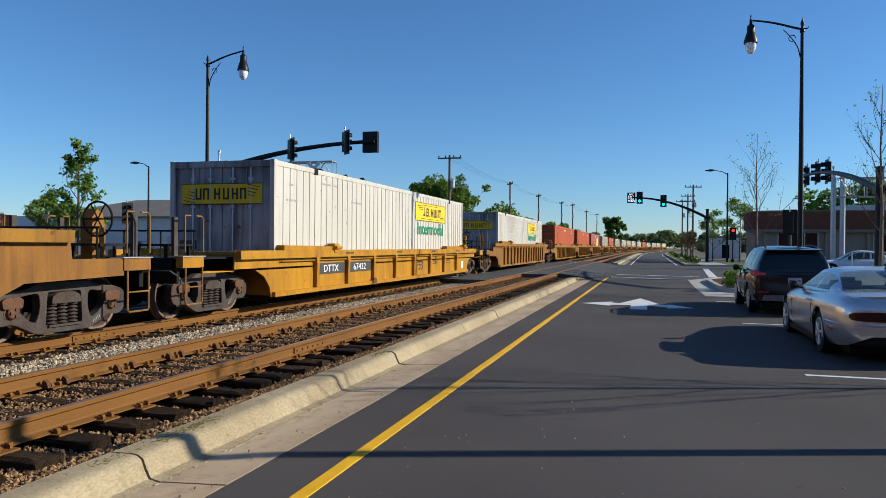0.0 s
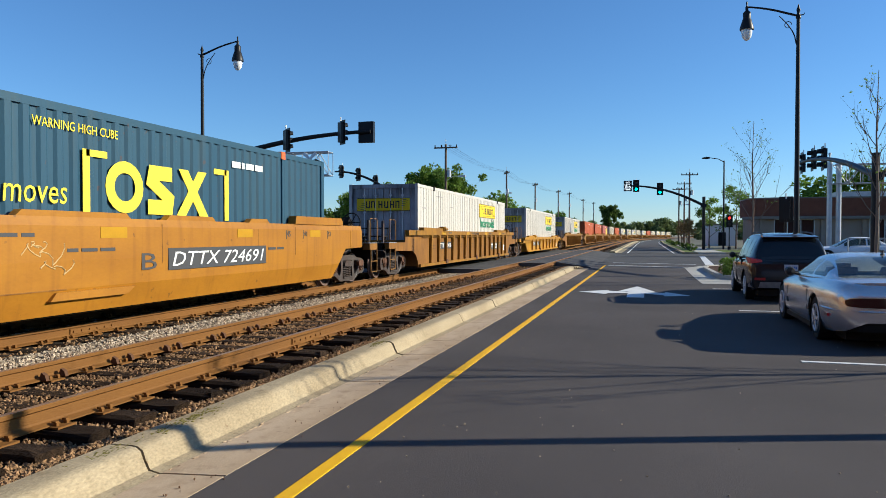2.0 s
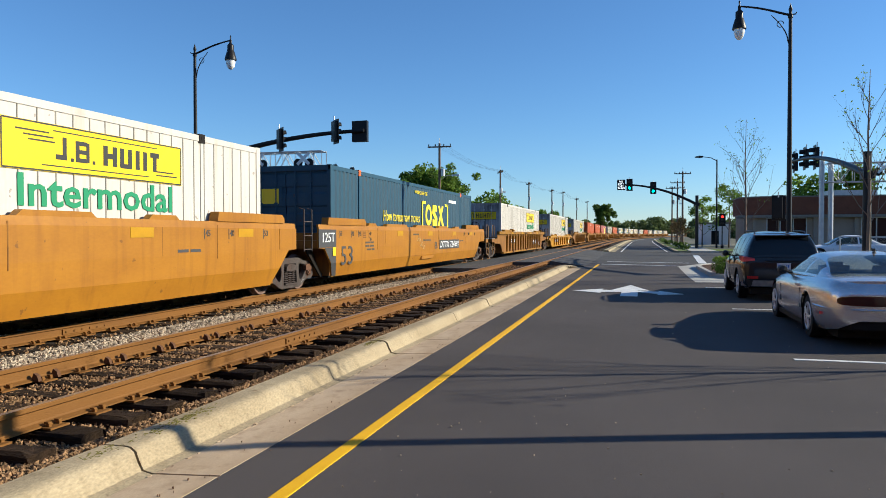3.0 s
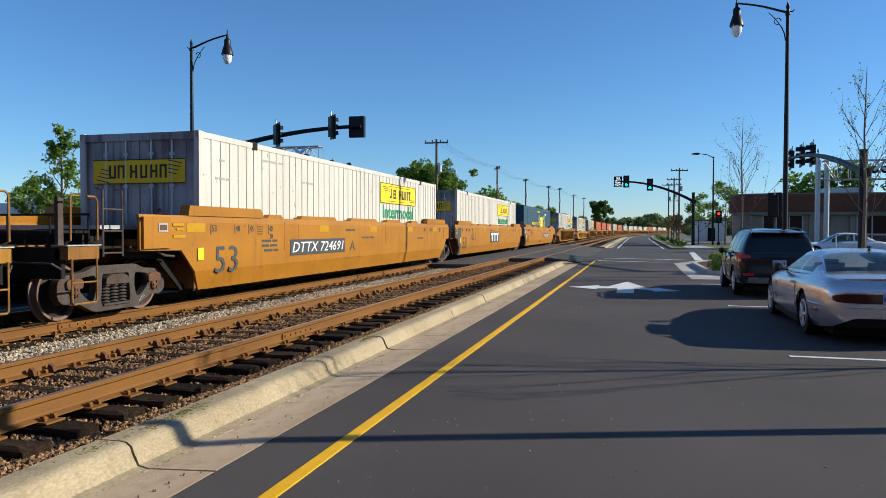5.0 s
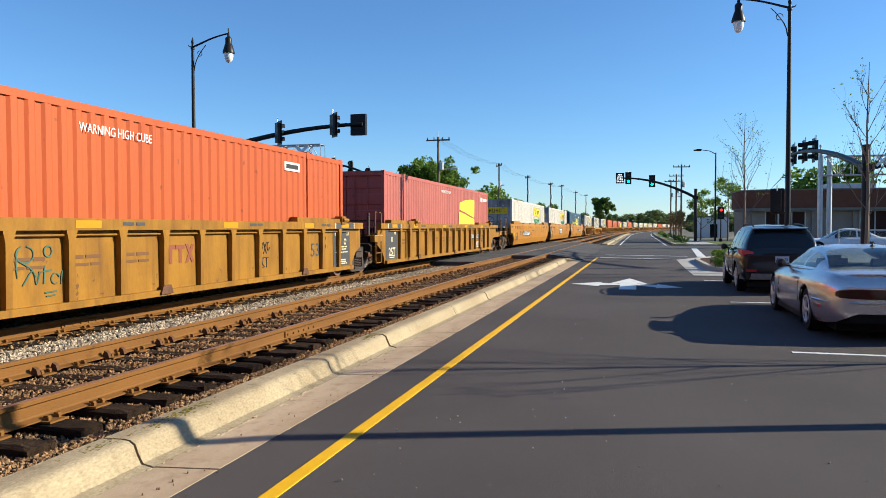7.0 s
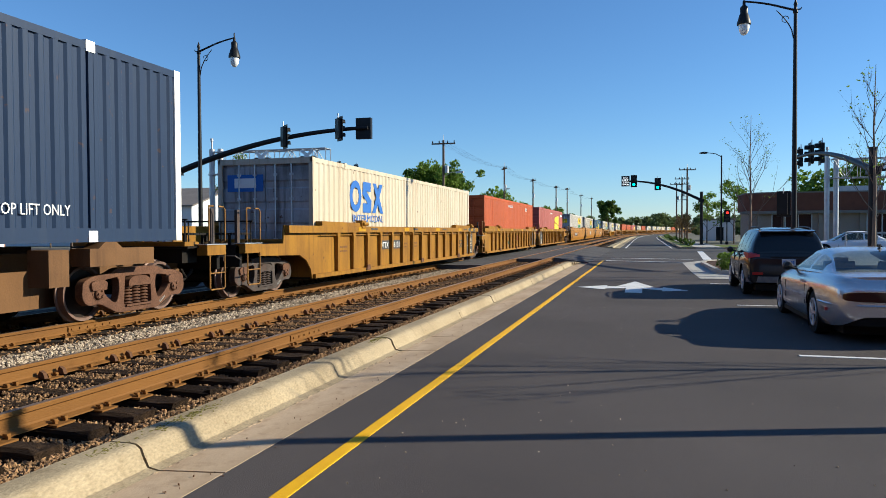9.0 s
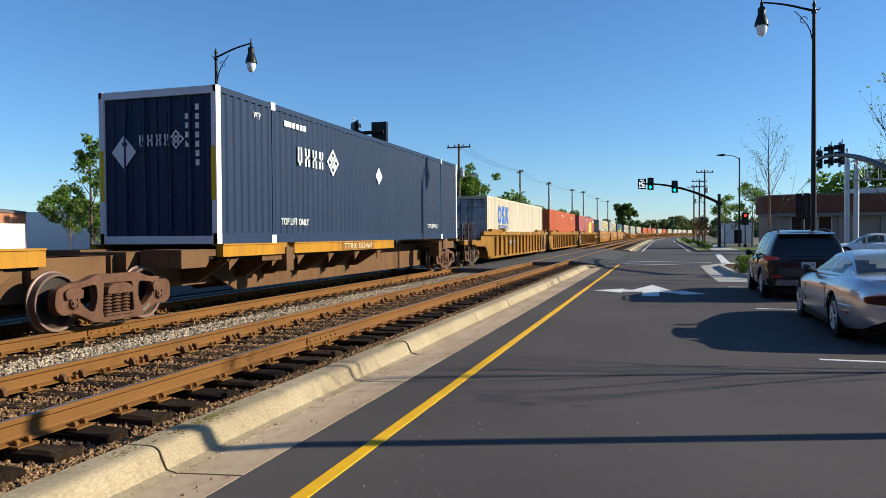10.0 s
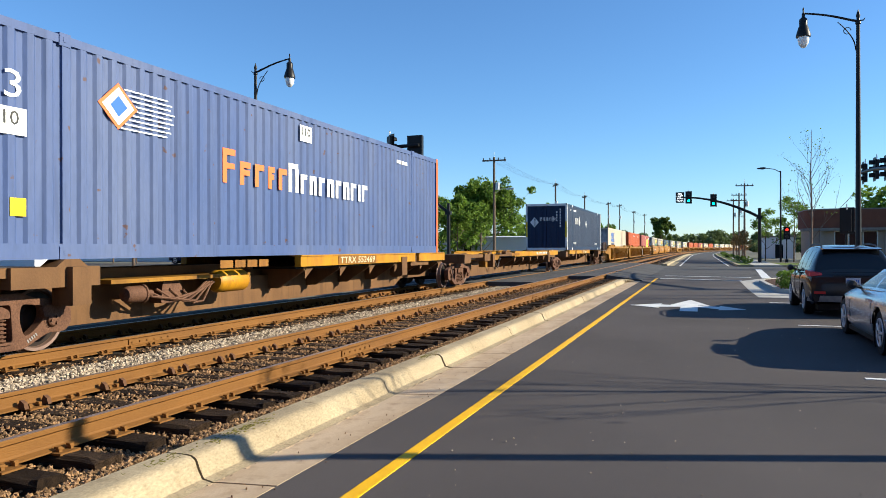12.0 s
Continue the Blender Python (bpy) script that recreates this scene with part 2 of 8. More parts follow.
M["bark"] = material("bark", (0.13, 0.095, 0.07), 0.9, 0, (0.07, 0.05, 0.04), 0.7, 5, 40, 0.5, (1, 1, 0.3))
M["twig"] = material("twig", (0.20, 0.15, 0.11), 0.9, 0, (0.12, 0.08, 0.06), 0.5, 5, 40, 0.3)
M["brick"] = material("brick", (0.15, 0.060, 0.040), 0.9, 0, (0.10, 0.042, 0.030), 0.6, 1.5, 30, 0.4)
M["wall_white"] = material("wall_white", (0.62, 0.63, 0.65), 0.7, 0, (0.55, 0.56, 0.57), 0.4, 0.4, 12, 0.1, (1, 1, 0.3))
M["roof_grey"] = material("roof_grey", (0.19, 0.17, 0.155), 0.85, 0, (0.12, 0.105, 0.095), 0.5, 0.5, 10, 0.3)
M["stone_tan"] = material("stone_tan", (0.30, 0.235, 0.195), 0.85, 0, (0.24, 0.185, 0.15), 0.5, 0.8, 14, 0.3)
M["car_silver"] = material("car_silver", (0.74, 0.71, 0.70), 0.22, 0.75, (0.70, 0.67, 0.66), 0.2, 1, 300, 0.0, spec=0.5)
M["car_black"] = material("car_black", (0.013, 0.013, 0.016), 0.12, 0.0, (0.016, 0.016, 0.018), 0.2, 1, 200, 0.0, spec=0.5)
M["car_white"] = material("car_white", (0.75, 0.75, 0.76), 0.2, 0.0, (0.7, 0.7, 0.7), 0.2, 1, 200, 0.0, spec=0.5)
M["car_blue"] = material("car_blue", (0.012, 0.022, 0.07), 0.18, 0.2, (0.012, 0.02, 0.06), 0.2, 1, 200, 0.0, spec=0.5)
M["tail_red"] = plain("tail_red", (0.35, 0.012, 0.012), 0.12)
M["tail_pink"] = plain("tail_pink", (0.62, 0.07, 0.085), 0.15)
M["moss"] = material("moss", (0.19, 0.165, 0.04), 0.95, 0, (0.11, 0.095, 0.03), 0.6, 12, 90, 0.6)
M["tail_dark"] = plain("tail_dark", (0.04, 0.004, 0.004), 0.1)
M["rim"] = plain("rim", (0.55, 0.55, 0.57), 0.32, 0.5)

for key in ("leaf", "leaf_dark", "leaf_haze"):
    # leaves let some light through
    nt = M[key].node_tree
    out, p = nt.nodes["Material Output"], nt.nodes["Principled BSDF"]
    tr, ad = nt.nodes.new("ShaderNodeBsdfTranslucent"), nt.nodes.new("ShaderNodeMixShader")
    ad.inputs[0].default_value = 0.45
    nt.links.new(p.inputs["Base Color"].links[0].from_socket, tr.inputs["Color"])
    nt.links.new(p.outputs[0], ad.inputs[1])
    nt.links.new(tr.outputs[0], ad.inputs[2])
    nt.links.new(ad.outputs[0], out.inputs["Surface"])


def clear_glass(name, tint):
    """Thin tinted glass: clear to look through, glossy at a slant."""
    m = bpy.data.materials.new(name)
    m.use_nodes = True
    n, l = m.node_tree.nodes, m.node_tree.links
    n.remove(n["Principled BSDF"])
    t, g = n.new("ShaderNodeBsdfTransparent"), n.new("ShaderNodeBsdfGlossy")
    t.inputs[0].default_value = (*tint, 1)
    g.inputs["Roughness"].default_value = 0.03
    f, x = n.new("ShaderNodeFresnel"), n.new("ShaderNodeMixShader")
    f.inputs[0].default_value = 1.6
    l.new(f.outputs[0], x.inputs[0])
    l.new(t.outputs[0], x.inputs[1])
    l.new(g.outputs[0], x.inputs[2])
    l.new(x.outputs[0], n["Material Output"].inputs[0])
    return m


M["glass_clear"] = clear_glass("glass_clear", (0.50, 0.62, 0.60))

# ---- mesh helpers ----
def box(bm, x0, x1, y0, y1, z0, z1):
    v = [bm.verts.new(c) for c in ((x0, y0, z0), (x1, y0, z0), (x1, y1, z0), (x0, y1, z0), (x0, y0, z1), (x1, y0, z1), (x1, y1, z1), (x0, y1, z1))]
    for f in ((3, 2, 1, 0), (4, 5, 6, 7), (0, 1, 5, 4), (1, 2, 6, 5), (2, 3, 7, 6), (3, 0, 4, 7)):
        bm.faces.new([v[i] for i in f])


def prism(bm, outline, axis, a, b):
    """An outline of two coordinates drawn out along an axis from a to b."""
    def at(p, w):
        u, v = p
        return {"x": (w, u, v), "y": (u, w, v), "z": (u, v, w)}[axis]
    lo = [bm.verts.new(at(p, a)) for p in outline]
    hi = [bm.verts.new(at(p, b)) for p in outline]
    k = len(outline)
    bm.faces.new(lo[::-1])
    bm.faces.new(hi)
    for i in range(k):
        bm.faces.new((lo[i], lo[(i + 1) % k], hi[(i + 1) % k], hi[i]))


def tube(bm, pts, radius, sides=8, end=None):
    """A round bar through the points, tapering to the radius end."""
    end = radius if end is None else end
    rings = []
    pts = [Vector(p) for p in pts]
    for i, p in enumerate(pts):
        d = (pts[min(i + 1, len(pts) - 1)] - pts[max(i - 1, 0)]).normalized()
        u = d.orthogonal().normalized() if i == 0 else (ref - d * ref.dot(d)).normalized()
        ref = u
        w = d.cross(u)
        r = radius + (end - radius) * i / max(1, len(pts) - 1)
        rings.append([bm.verts.new(p + r * (math.cos(2 * math.pi * k / sides) * u + math.sin(2 * math.pi * k / sides) * w)) for k in range(sides)])
    for a, b in zip(rings, rings[1:]):
        for k in range(sides):
            bm.faces.new((a[k], a[(k + 1) % sides], b[(k + 1) % sides], b[k]))
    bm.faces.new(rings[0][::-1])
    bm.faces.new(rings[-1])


def lathe(bm, profile, axis="z", sides=20, centre=(0, 0, 0)):
    """A profile of (radius, height) turned round an axis."""
    c = Vector(centre)
    rings = []
    for r, h in profile:
        ring = []
        for k in range(sides):
            a = 2 * math.pi * k / sides
            u, v = r * math.cos(a), r * math.sin(a)
            p = {"z": (u, v, h), "x": (h, u, v), "y": (v, h, u)}[axis]
            ring.append(bm.verts.new(c + Vector(p)))
        rings.append(ring)
    for a, b in zip(rings, rings[1:]):
        for k in range(sides):
            bm.faces.new((a[k], a[(k + 1) % sides], b[(k + 1) % sides], b[k]))
    bm.faces.new(rings[0][::-1])
    bm.faces.new(rings[-1])


def mesh_of(name, bm, mats, smooth=False, bevel=0.0):
    if bevel:
        bmesh.ops.bevel(bm, geom=[e for e in bm.edges if len(e.link_faces) == 2 and e.calc_face_angle(0) > 0.5], offset=bevel, segments=2, profile=0.6, affect="EDGES")
    bmesh.ops.recalc_face_normals(bm, faces=bm.faces)
    me = bpy.data.meshes.new(name)
    bm.to_mesh(me)
    bm.free()
    for m in mats if isinstance(mats, (list, tuple)) else [mats]:
        me.materials.append(M[m])
    if smooth:
        me.polygons.foreach_set("use_smooth", [True] * len(me.polygons))
        me.set_sharp_from_angle(angle=radians(38))
    return me


def part(name, bm, mat, parent=None, label="", smooth=False, bevel=0.0, at=None):
    """One mesh object under a thing or a part; bm may be a bmesh or a finished mesh."""
    me = bm if isinstance(bm, bpy.types.Mesh) else mesh_of(name, bm, mat, smooth, bevel)
    ob = new(name, me)
    ob.parent = parent
    if at is not None:
        ob.matrix_basis = at
    if label:
        tagged(ob, label)
    return ob


def thing(name, label, category, at=None, group="", kind=""):
    ob = new(name)
    ob.empty_display_size = 0.3
    if at is not None:
        ob.matrix_basis = at
    return tagged(ob, label, category, group, kind)


def solid(name, bm, mat, label, category="", group="", kind="", smooth=False, bevel=0.0, at=None):
    return tagged(part(name, bm, mat, None, "", smooth, bevel, at), label, category, group, kind)


TEXTS = {}


def text_mesh(words, size, depth=0.004, shear=0.0, wide=1.0, bold=0.0):
    """Flat raised lettering in the built-in font, centred, in the x-y plane."""
    key = (words, size, depth, shear, wide, bold)
    if key not in TEXTS:
        cu = bpy.data.curves.new("lettering", "FONT")
        cu.body, cu.size, cu.extrude, cu.shear = words, size, depth, shear
        cu.align_x, cu.align_y = "CENTER", "CENTER"
        cu.resolution_u = 2
        cu.offset = bold
        ob = new("lettering_source", cu)
        bpy.context.view_layer.update()
        me = bpy.data.meshes.new_from_object(ob.evaluated_get(bpy.context.evaluated_depsgraph_get()))
        bpy.data.objects.remove(ob)
        if wide != 1.0:
            me.transform(Matrix.Diagonal((wide, 1, 1, 1)))
        TEXTS[key] = me
    return TEXTS[key]


def lettering(words, size, mat, parent, at, shear=0.0, wide=1.0, name="lettering"):
    me = text_mesh(words, size, 0.004, shear, wide).copy()
    me.materials.clear()
    me.materials.append(M[mat])
    ob = new(name, me)
    ob.parent = parent
    ob.matrix_basis = at
    return ob


def fitted(words, w, h, mat, parent, at, shear=0.0, name="lettering", bold=0.0):
    """Lettering stretched to a width and height."""
    me = text_mesh(words, 1.0, 0.004, shear, 1.0, bold).copy()
    co = np.zeros(len(me.vertices) * 3)
    me.vertices.foreach_get("co", co)
    co = co.reshape(-1, 3)
    lo, hi = co.min(0), co.max(0)
    me.transform(Matrix.Diagonal((w / (hi[0] - lo[0]), h / (hi[1] - lo[1]), 1, 1)) @ Matrix.Translation((-(lo[0] + hi[0]) / 2, -(lo[1] + hi[1]) / 2, 0)))
    me.materials.clear()
    me.materials.append(M[mat])
    ob = new(name, me)
    ob.parent = parent
    ob.matrix_basis = at
    return ob


def side(y, z, x):
    """Upright on a face that looks along +x: lettering reads along +y."""
    return Matrix.Translation((x, y, z)) @ Matrix(((0, 0, 1), (1, 0, 0), (0, 1, 0))).to_4x4()


def rear(x, z, y):
    """Upright on a face that looks along -y."""
    return Matrix.Translation((x, y, z)) @ Matrix(((1, 0, 0), (0, 0, -1), (0, 1, 0))).to_4x4()


def plate(name, w, h, mat, parent, at, depth=0.006, label=""):
    bm = bmesh.new()
    box(bm, -w / 2, w / 2, -h / 2, h / 2, -0.001, depth)
    return part(name, bm, mat, parent, label, at=at)

# ---- ground, road and tracks ----
RAIL = 0.27
TRACK_NEAR, TRACK_FAR = -5.395, -9.055
GUTTER = -2.72
CROSS_0, CROSS_1 = 30.5, 67.0


def bend(y):
    """How far the railway and the road beyond have turned aside at y."""
    return max(0.0, y - 140.0) ** 2 / 3680.0


def bent(bm):
    for k in range(18):
        bmesh.ops.bisect_plane(bm, geom=bm.verts[:] + bm.edges[:] + bm.faces[:], plane_co=(0, 140 + 28 * k, 0), plane_no=(0, 1, 0))
    for v in bm.verts:
        v.co.x += bend(v.co.y)
    return bm


def ground():
    bm = bmesh.new()
    box(bm, -900, 900, -150, 1500, -0.6, -0.05)
    solid("ground", bm, "ground", "dry sparse grass and dirt ground", kind="structure")
    bm = bmesh.new()
    prism(bm, [(GUTTER, -0.3), (4.6, -0.3), (4.6, 0.02), (1.0, 0.012), (GUTTER, 0.0)], "y", -40, 40.5)
    solid("road", bm, "asphalt", "smooth dark new asphalt road", kind="structure")
    bm = bmesh.new()
    prism(bm, [(GUTTER, -0.3), (160, -0.3), (160, 0.0), (GUTTER, -0.004)], "y", 40.5, 66.5)
    solid("road_cross", bm, "asphalt_old", "grey worn asphalt of the crossing street", kind="structure")
    bm = bmesh.new()
    box(bm, -2.2, 3.0, 66.5, 420, -0.3, 0.002)
    bent(bm)
    solid("road_far", bm, "asphalt_old", "asphalt road beyond the crossing", kind="structure")
    bm = bmesh.new()
    box(bm, -160, -12.2, 40, 64, -0.3, 0.0)
    solid("road_west", bm, "asphalt_old", "asphalt street beyond the railway", kind="structure")
    # unseen wall behind the camera, added to cut the low sky's fill light
    bm = bmesh.new()
    box(bm, -90, 90, -31, -28, -0.5, 13)
    solid("wall_south", bm, "brick", "unseen plain brick wall added to block low sky light", kind="structure")
    bm = bmesh.new()
    box(bm, -34, -12.9, -30, 40, -0.3, -0.01)
    solid("road_side", bm, "asphalt", "asphalt street along the railway", kind="structure")
    # level crossing: ramp up to the rails and panels between them
    bm = bmesh.new()
    prism(bm, [(GUTTER, -0.3), (GUTTER, -0.002), (-4.52, 0.245), (-4.52, -0.3)], "y", 37.5, 66.5)
    prism(bm, [(-5.47 + 0.77, -0.3), (-5.47 + 0.77, 0.25), (-6.09, 0.25), (-6.09, -0.3)], "y", 35.5, 69)
    prism(bm, [(-6.24, -0.3), (-6.24, 0.25), (-8.22, 0.25), (-8.22, -0.3)], "y", CROSS_0 - 2, 69)
    prism(bm, [(-8.37, -0.3), (-8.37, 0.25), (-9.74, 0.25), (-9.74, -0.3)], "y", CROSS_0 - 3, 69)
    prism(bm, [(-9.89, -0.3), (-9.89, 0.245), (-12.6, 0.0), (-12.6, -0.3)], "y", CROSS_0 - 3, 69)
    solid("level_crossing", bm, "asphalt_old", "asphalt level crossing with panels between rusty rails", "level crossing", kind="structure")


def kerb_profile(x, flip=1):
    """Kerb and gutter in one: flat gutter, rounded face, flat top."""
    g = [(0.50, -0.028), (0.52, -0.028), (0.60, -0.012), (0.635, 0.05), (0.66, 0.115), (0.70, 0.142), (0.75, 0.148), (0.92, 0.145), (0.94, 0.12), (0.94, -0.3), (0.50, -0.3)]
    return [(x + flip * u, v) for u, v in g]


PAN = [(0, 0.003), (0.50, -0.024), (0.50, -0.3), (0, -0.3)]


def kerbs():
    """Cast kerb lengths with a dark joint between each."""
    k = thing("curb", "weathered buff concrete curb and gutter beside the tracks", "curb", kind="structure")
    joints = (-8.0, -5.0, -2.0, 1.2, 4.25, 7.5, 9.43, 10.8, 13.2, 16.2, 19.2, 22.2, 25.2, 28.2, 31.2, 34.6)
    for n, (y, y1) in enumerate(zip(joints, joints[1:])):
        bm = bmesh.new()
        prism(bm, kerb_profile(GUTTER, -1), "y", y + 0.013, y1 - 0.013)
        o = 0.006 * math.sin(n * 2.3)
        part("curb_stone", bm, "curb", k, smooth=True).location = (o, 0, o * 0.6)
        bm = bmesh.new()
        prism(bm, [(GUTTER - u, v) for u, v in PAN], "y", y + 0.013, y1 - 0.013)
        part("gutter_pan", bm, "gutter", k, "pale worn concrete gutter")
    # moss in the pores of the top, crumbs and spalls along the foot of the face
    rng = random.Random(8)
    def scraps(name, label, mat_, spots, size, flat):
        bm = bmesh.new()
        for x, y, z in spots:
            r = size * rng.uniform(0.4, 1.3)
            k = 6
            ring = [(x + r * flat * rng.uniform(0.6, 1.2) * math.cos(6.283 * i / k), y + 1.6 * r * rng.uniform(0.6, 1.2) * math.sin(6.283 * i / k)) for i in range(k)]
            prism(bm, ring, "z", z - 0.01, z + 0.0035)
        tagged(part(name, bm, mat_, k_, label), kind="stuff")
    k_ = k
    top = [(GUTTER - 0.80 + rng.gauss(0, 0.035), y0 + rng.gauss(0, 0.13), 0.1475) for y0 in (4.05, 4.75, 5.05, 5.2, 9.2, 9.6) for _ in range(60)]
    scraps("moss", "olive moss in the pores of the curb top", "moss", top, 0.008, 0.8)
    foot = [(GUTTER - 0.485 + rng.gauss(0, 0.015), y0 + rng.gauss(0, 0.35), -0.0225) for y0 in (5.2, 6.4, 8.3, 9.0, 10.2, 12.0) for _ in range(16)]
    scraps("crumbs", "pale mortar crumbs along the foot of the curb", "gutter", foot, 0.02, 0.5)
    grit = [(GUTTER - 0.03 + rng.gauss(0, 0.10), rng.uniform(3, 16), 0.004) for _ in range(160)]
    scraps("grit", "dark grit scattered on the gutter", "spike", grit, 0.0035, 1.0)
    # rounded nose that drops to the crossing
    bm = bmesh.new()
    for i in range(6):
        a0, a1 = i / 6, (i + 1) / 6
        prism(bm, [(u + 0.35 * (a0 + a1) / 2 * (1 if v > 0.01 else 0), v * (1 - 0.85 * ((a0 + a1) / 2) ** 2) if v > 0 else v) for u, v in kerb_profile(GUTTER, -1)], "y", 34.6 + 0.3 * i, 34.6 + 0.3 * (i + 1))
    part("curb_nose", bm, "curb", k, smooth=True)
    bm = bmesh.new()
    prism(bm, [(GUTTER - u, v) for u, v in PAN], "y", 34.6, 36.4)
    part("gutter_pan", bm, "gutter", k, "pale worn concrete gutter")
    far = thing("curb", "pale concrete curb beyond the level crossing", "curb", kind="structure")
    for i in range(10):
        bm = bmesh.new()
        prism(bm, [(-2.2, 0.0), (-2.75, 0.0), (-2.82, 0.14), (-3.3, 0.15), (-3.32, -0.2), (-2.2, -0.2)], "y", 68 + i * 12.0, 68 + i * 12.0 + 11.97)
        bent(bm)
        part("curb_stone", bm, "concrete", far)
    # bulb-out, pavement and far kerb on the right
    bm = bmesh.new()
    prism(bm, [(4.62, 0.01), (4.05, -0.02), (4.05, -0.3), (4.62, -0.3)], "y", -40, 25.4)
    prism(bm, [(4.62, 0.0), (4.64, 0.15), (4.80, 0.16), (4.82, -0.3), (4.62, -0.3)], "y", -40, 27.0)
    solid("curb", bm, "concrete", "pale concrete curb along the parking lane", "curb", kind="structure")
    bm = bmesh.new()
    prism(bm, [(1.78, 25.4), (4.05, 25.4), (4.62, 27.0), (3.0, 27.6), (2.55, 28.6), (2.5, 35.5), (2.75, 37.3), (3.5, 38.6), (5.2, 39.4), (5.2, 40.6), (2.9, 40.4), (1.8, 37.5), (1.74, 30.0)], "z", -0.2, 0.018)
    solid("gutter", bm, "sidewalk", "pale concrete gutter round the corner", "gutter", kind="structure")
    bm = bmesh.new()
    prism(bm, [(4.62, 27.0), (3.0, 27.6), (2.55, 28.6), (2.5, 35.5), (2.75, 37.3), (3.5, 38.6), (5.2, 39.4), (12, 39.6), (12, 39.4), (5.2, 39.2), (3.6, 38.4), (2.92, 37.2), (2.68, 35.4), (2.72, 28.7), (3.1, 27.8), (4.62, 27.2)], "z", -0.2, 0.16)
    solid("curb", bm, "sidewalk", "rounded pale concrete corner curb", "curb", kind="structure")
    bm = bmesh.new()
    prism(bm, [(4.62, 27.2), (3.1, 27.8), (2.72, 28.7), (2.68, 35.4), (2.92, 37.2), (3.6, 38.4), (4.6, 38.9)], "z", -0.2, 0.12)
    solid("planting_bed", bm, "mulch", "brown mulch planting bed at the corner", kind="structure")
    walk_ = thing("pavement", "grey concrete slab pavement", "pavement", kind="structure")
    bm = bmesh.new()
    box(bm, 0, 2.2, 0, 1.49, -0.2, 0.0)
    slab = mesh_of("slab", bm, "sidewalk")
    for i in range(42):
        y0 = -24 + i * 1.5
        if 27 <= y0 <= 39:
            part("slab", slab, "sidewalk", walk_, at=pose(4.84, y0, 0.158))
        else:
            part("slab", slab, "sidewalk", walk_, at=pose(4.84, y0, 0.158))
    far = thing("pavement", "pale concrete pavement beyond the crossing", "pavement", kind="structure")
    for i in range(30):
        bm = bmesh.new()
        box(bm, 4.3, 6.6, 66.8 + i * 2.5, 66.8 + i * 2.5 + 2.48, -0.2, 0.12)
        part("slab", bm, "sidewalk", far)
    bm = bmesh.new()
    prism(bm, [(3.0, 67.2), (3.2, 67.0), (60, 67.0), (60, 67.3), (3.3, 67.3), (3.3, 200), (3.0, 200)], "z", -0.2, 0.14)
    bent(bm)
    solid("curb", bm, "concrete", "pale curb of the far corner", "curb", kind="structure")
    bm = bmesh.new()
    box(bm, 6.62, 60, 67.3, 78.5, -0.2, 0.10)
    box(bm, 3.3, 4.29, 67.3, 200, -0.2, 0.09)
    solid("lawn", bm, "grass", "short green lawn in front of the brick building", kind="structure")
    bm = bmesh.new()
    box(bm, 7.06, 60, -30, 39.3, -0.2, 0.10)
    solid("parking_lot", bm, "asphalt_old", "grey asphalt lot beyond the pavement", kind="structure")


def markings():
    bm = bmesh.new()
    box(bm, -2.195, -2.09, -40, 39.6, 0.0, 0.009)
    solid("road_marking", bm, "yellow_line", "solid yellow edge line on asphalt", "road marking", kind="structure")
    bm = bmesh.new()
    # straight-and-turn arrow
    z0, z1 = 0.012, 0.018
    prism(bm, [(-0.5, 19.3), (-0.06, 19.3), (-0.06, 21.3), (0.25, 21.3), (-0.28, 23.5), (-0.8, 21.3), (-0.5, 21.3)], "z", z0, z1)
    prism(bm, [(-0.5, 20.7), (-0.5, 21.2), (-1.05, 21.35), (-1.05, 21.75), (-1.85, 20.9), (-1.05, 20.2), (-1.05, 20.55)], "z", z0, z1)
    prism(bm, [(-0.06, 20.7), (0.45, 20.2), (0.45, 19.9), (1.12, 20.25), (0.5, 21.3), (0.5, 20.95), (-0.06, 21.2)], "z", z0, z1)
    solid("road_marking", bm, "white_line", "white turn arrow painted on asphalt", "road marking", kind="structure")
    for y, ln in ((10.05, 1.9), (16.5, 1.9), (23.0, 1.9)):
        bm = bmesh.new()
        box(bm, 1.9, 1.9 + ln, y - 0.05, y + 0.05, 0.0, 0.022)
        solid("road_marking", bm, "white_line", "white parking bay line", "road marking", kind="structure")
    bm = bmesh.new()
    prism(bm, [(-2.0, 39.5), (1.9, 37.9), (1.9, 38.15), (-2.0, 39.8)], "z", 0.0, 0.021)
    prism(bm, [(-1.9, 43.6), (2.6, 42.2), (2.6, 42.5), (-1.9, 43.9)], "z", 0.0, 0.006)
    solid("crosswalk", bm, "white_line", "white crosswalk lines", "road marking", kind="structure")
    bm = bmesh.new()
    prism(bm, [(3.1, 42.0), (3.55, 42.0), (4.3, 59), (3.9, 59)], "z", 0.0, 0.006)
    solid("stop_line", bm, "white_line", "white stop line on the cross street", "road marking", kind="structure")
    bm = bmesh.new()
    box(bm, -1.75, -1.62, 68, 300, 0.0, 0.008)
    box(bm, 2.3, 2.42, 68, 300, 0.0, 0.008)
    bent(bm)
    solid("road_marking", bm, "white_line", "pale edge lines of the road beyond", "road marking", kind="structure")


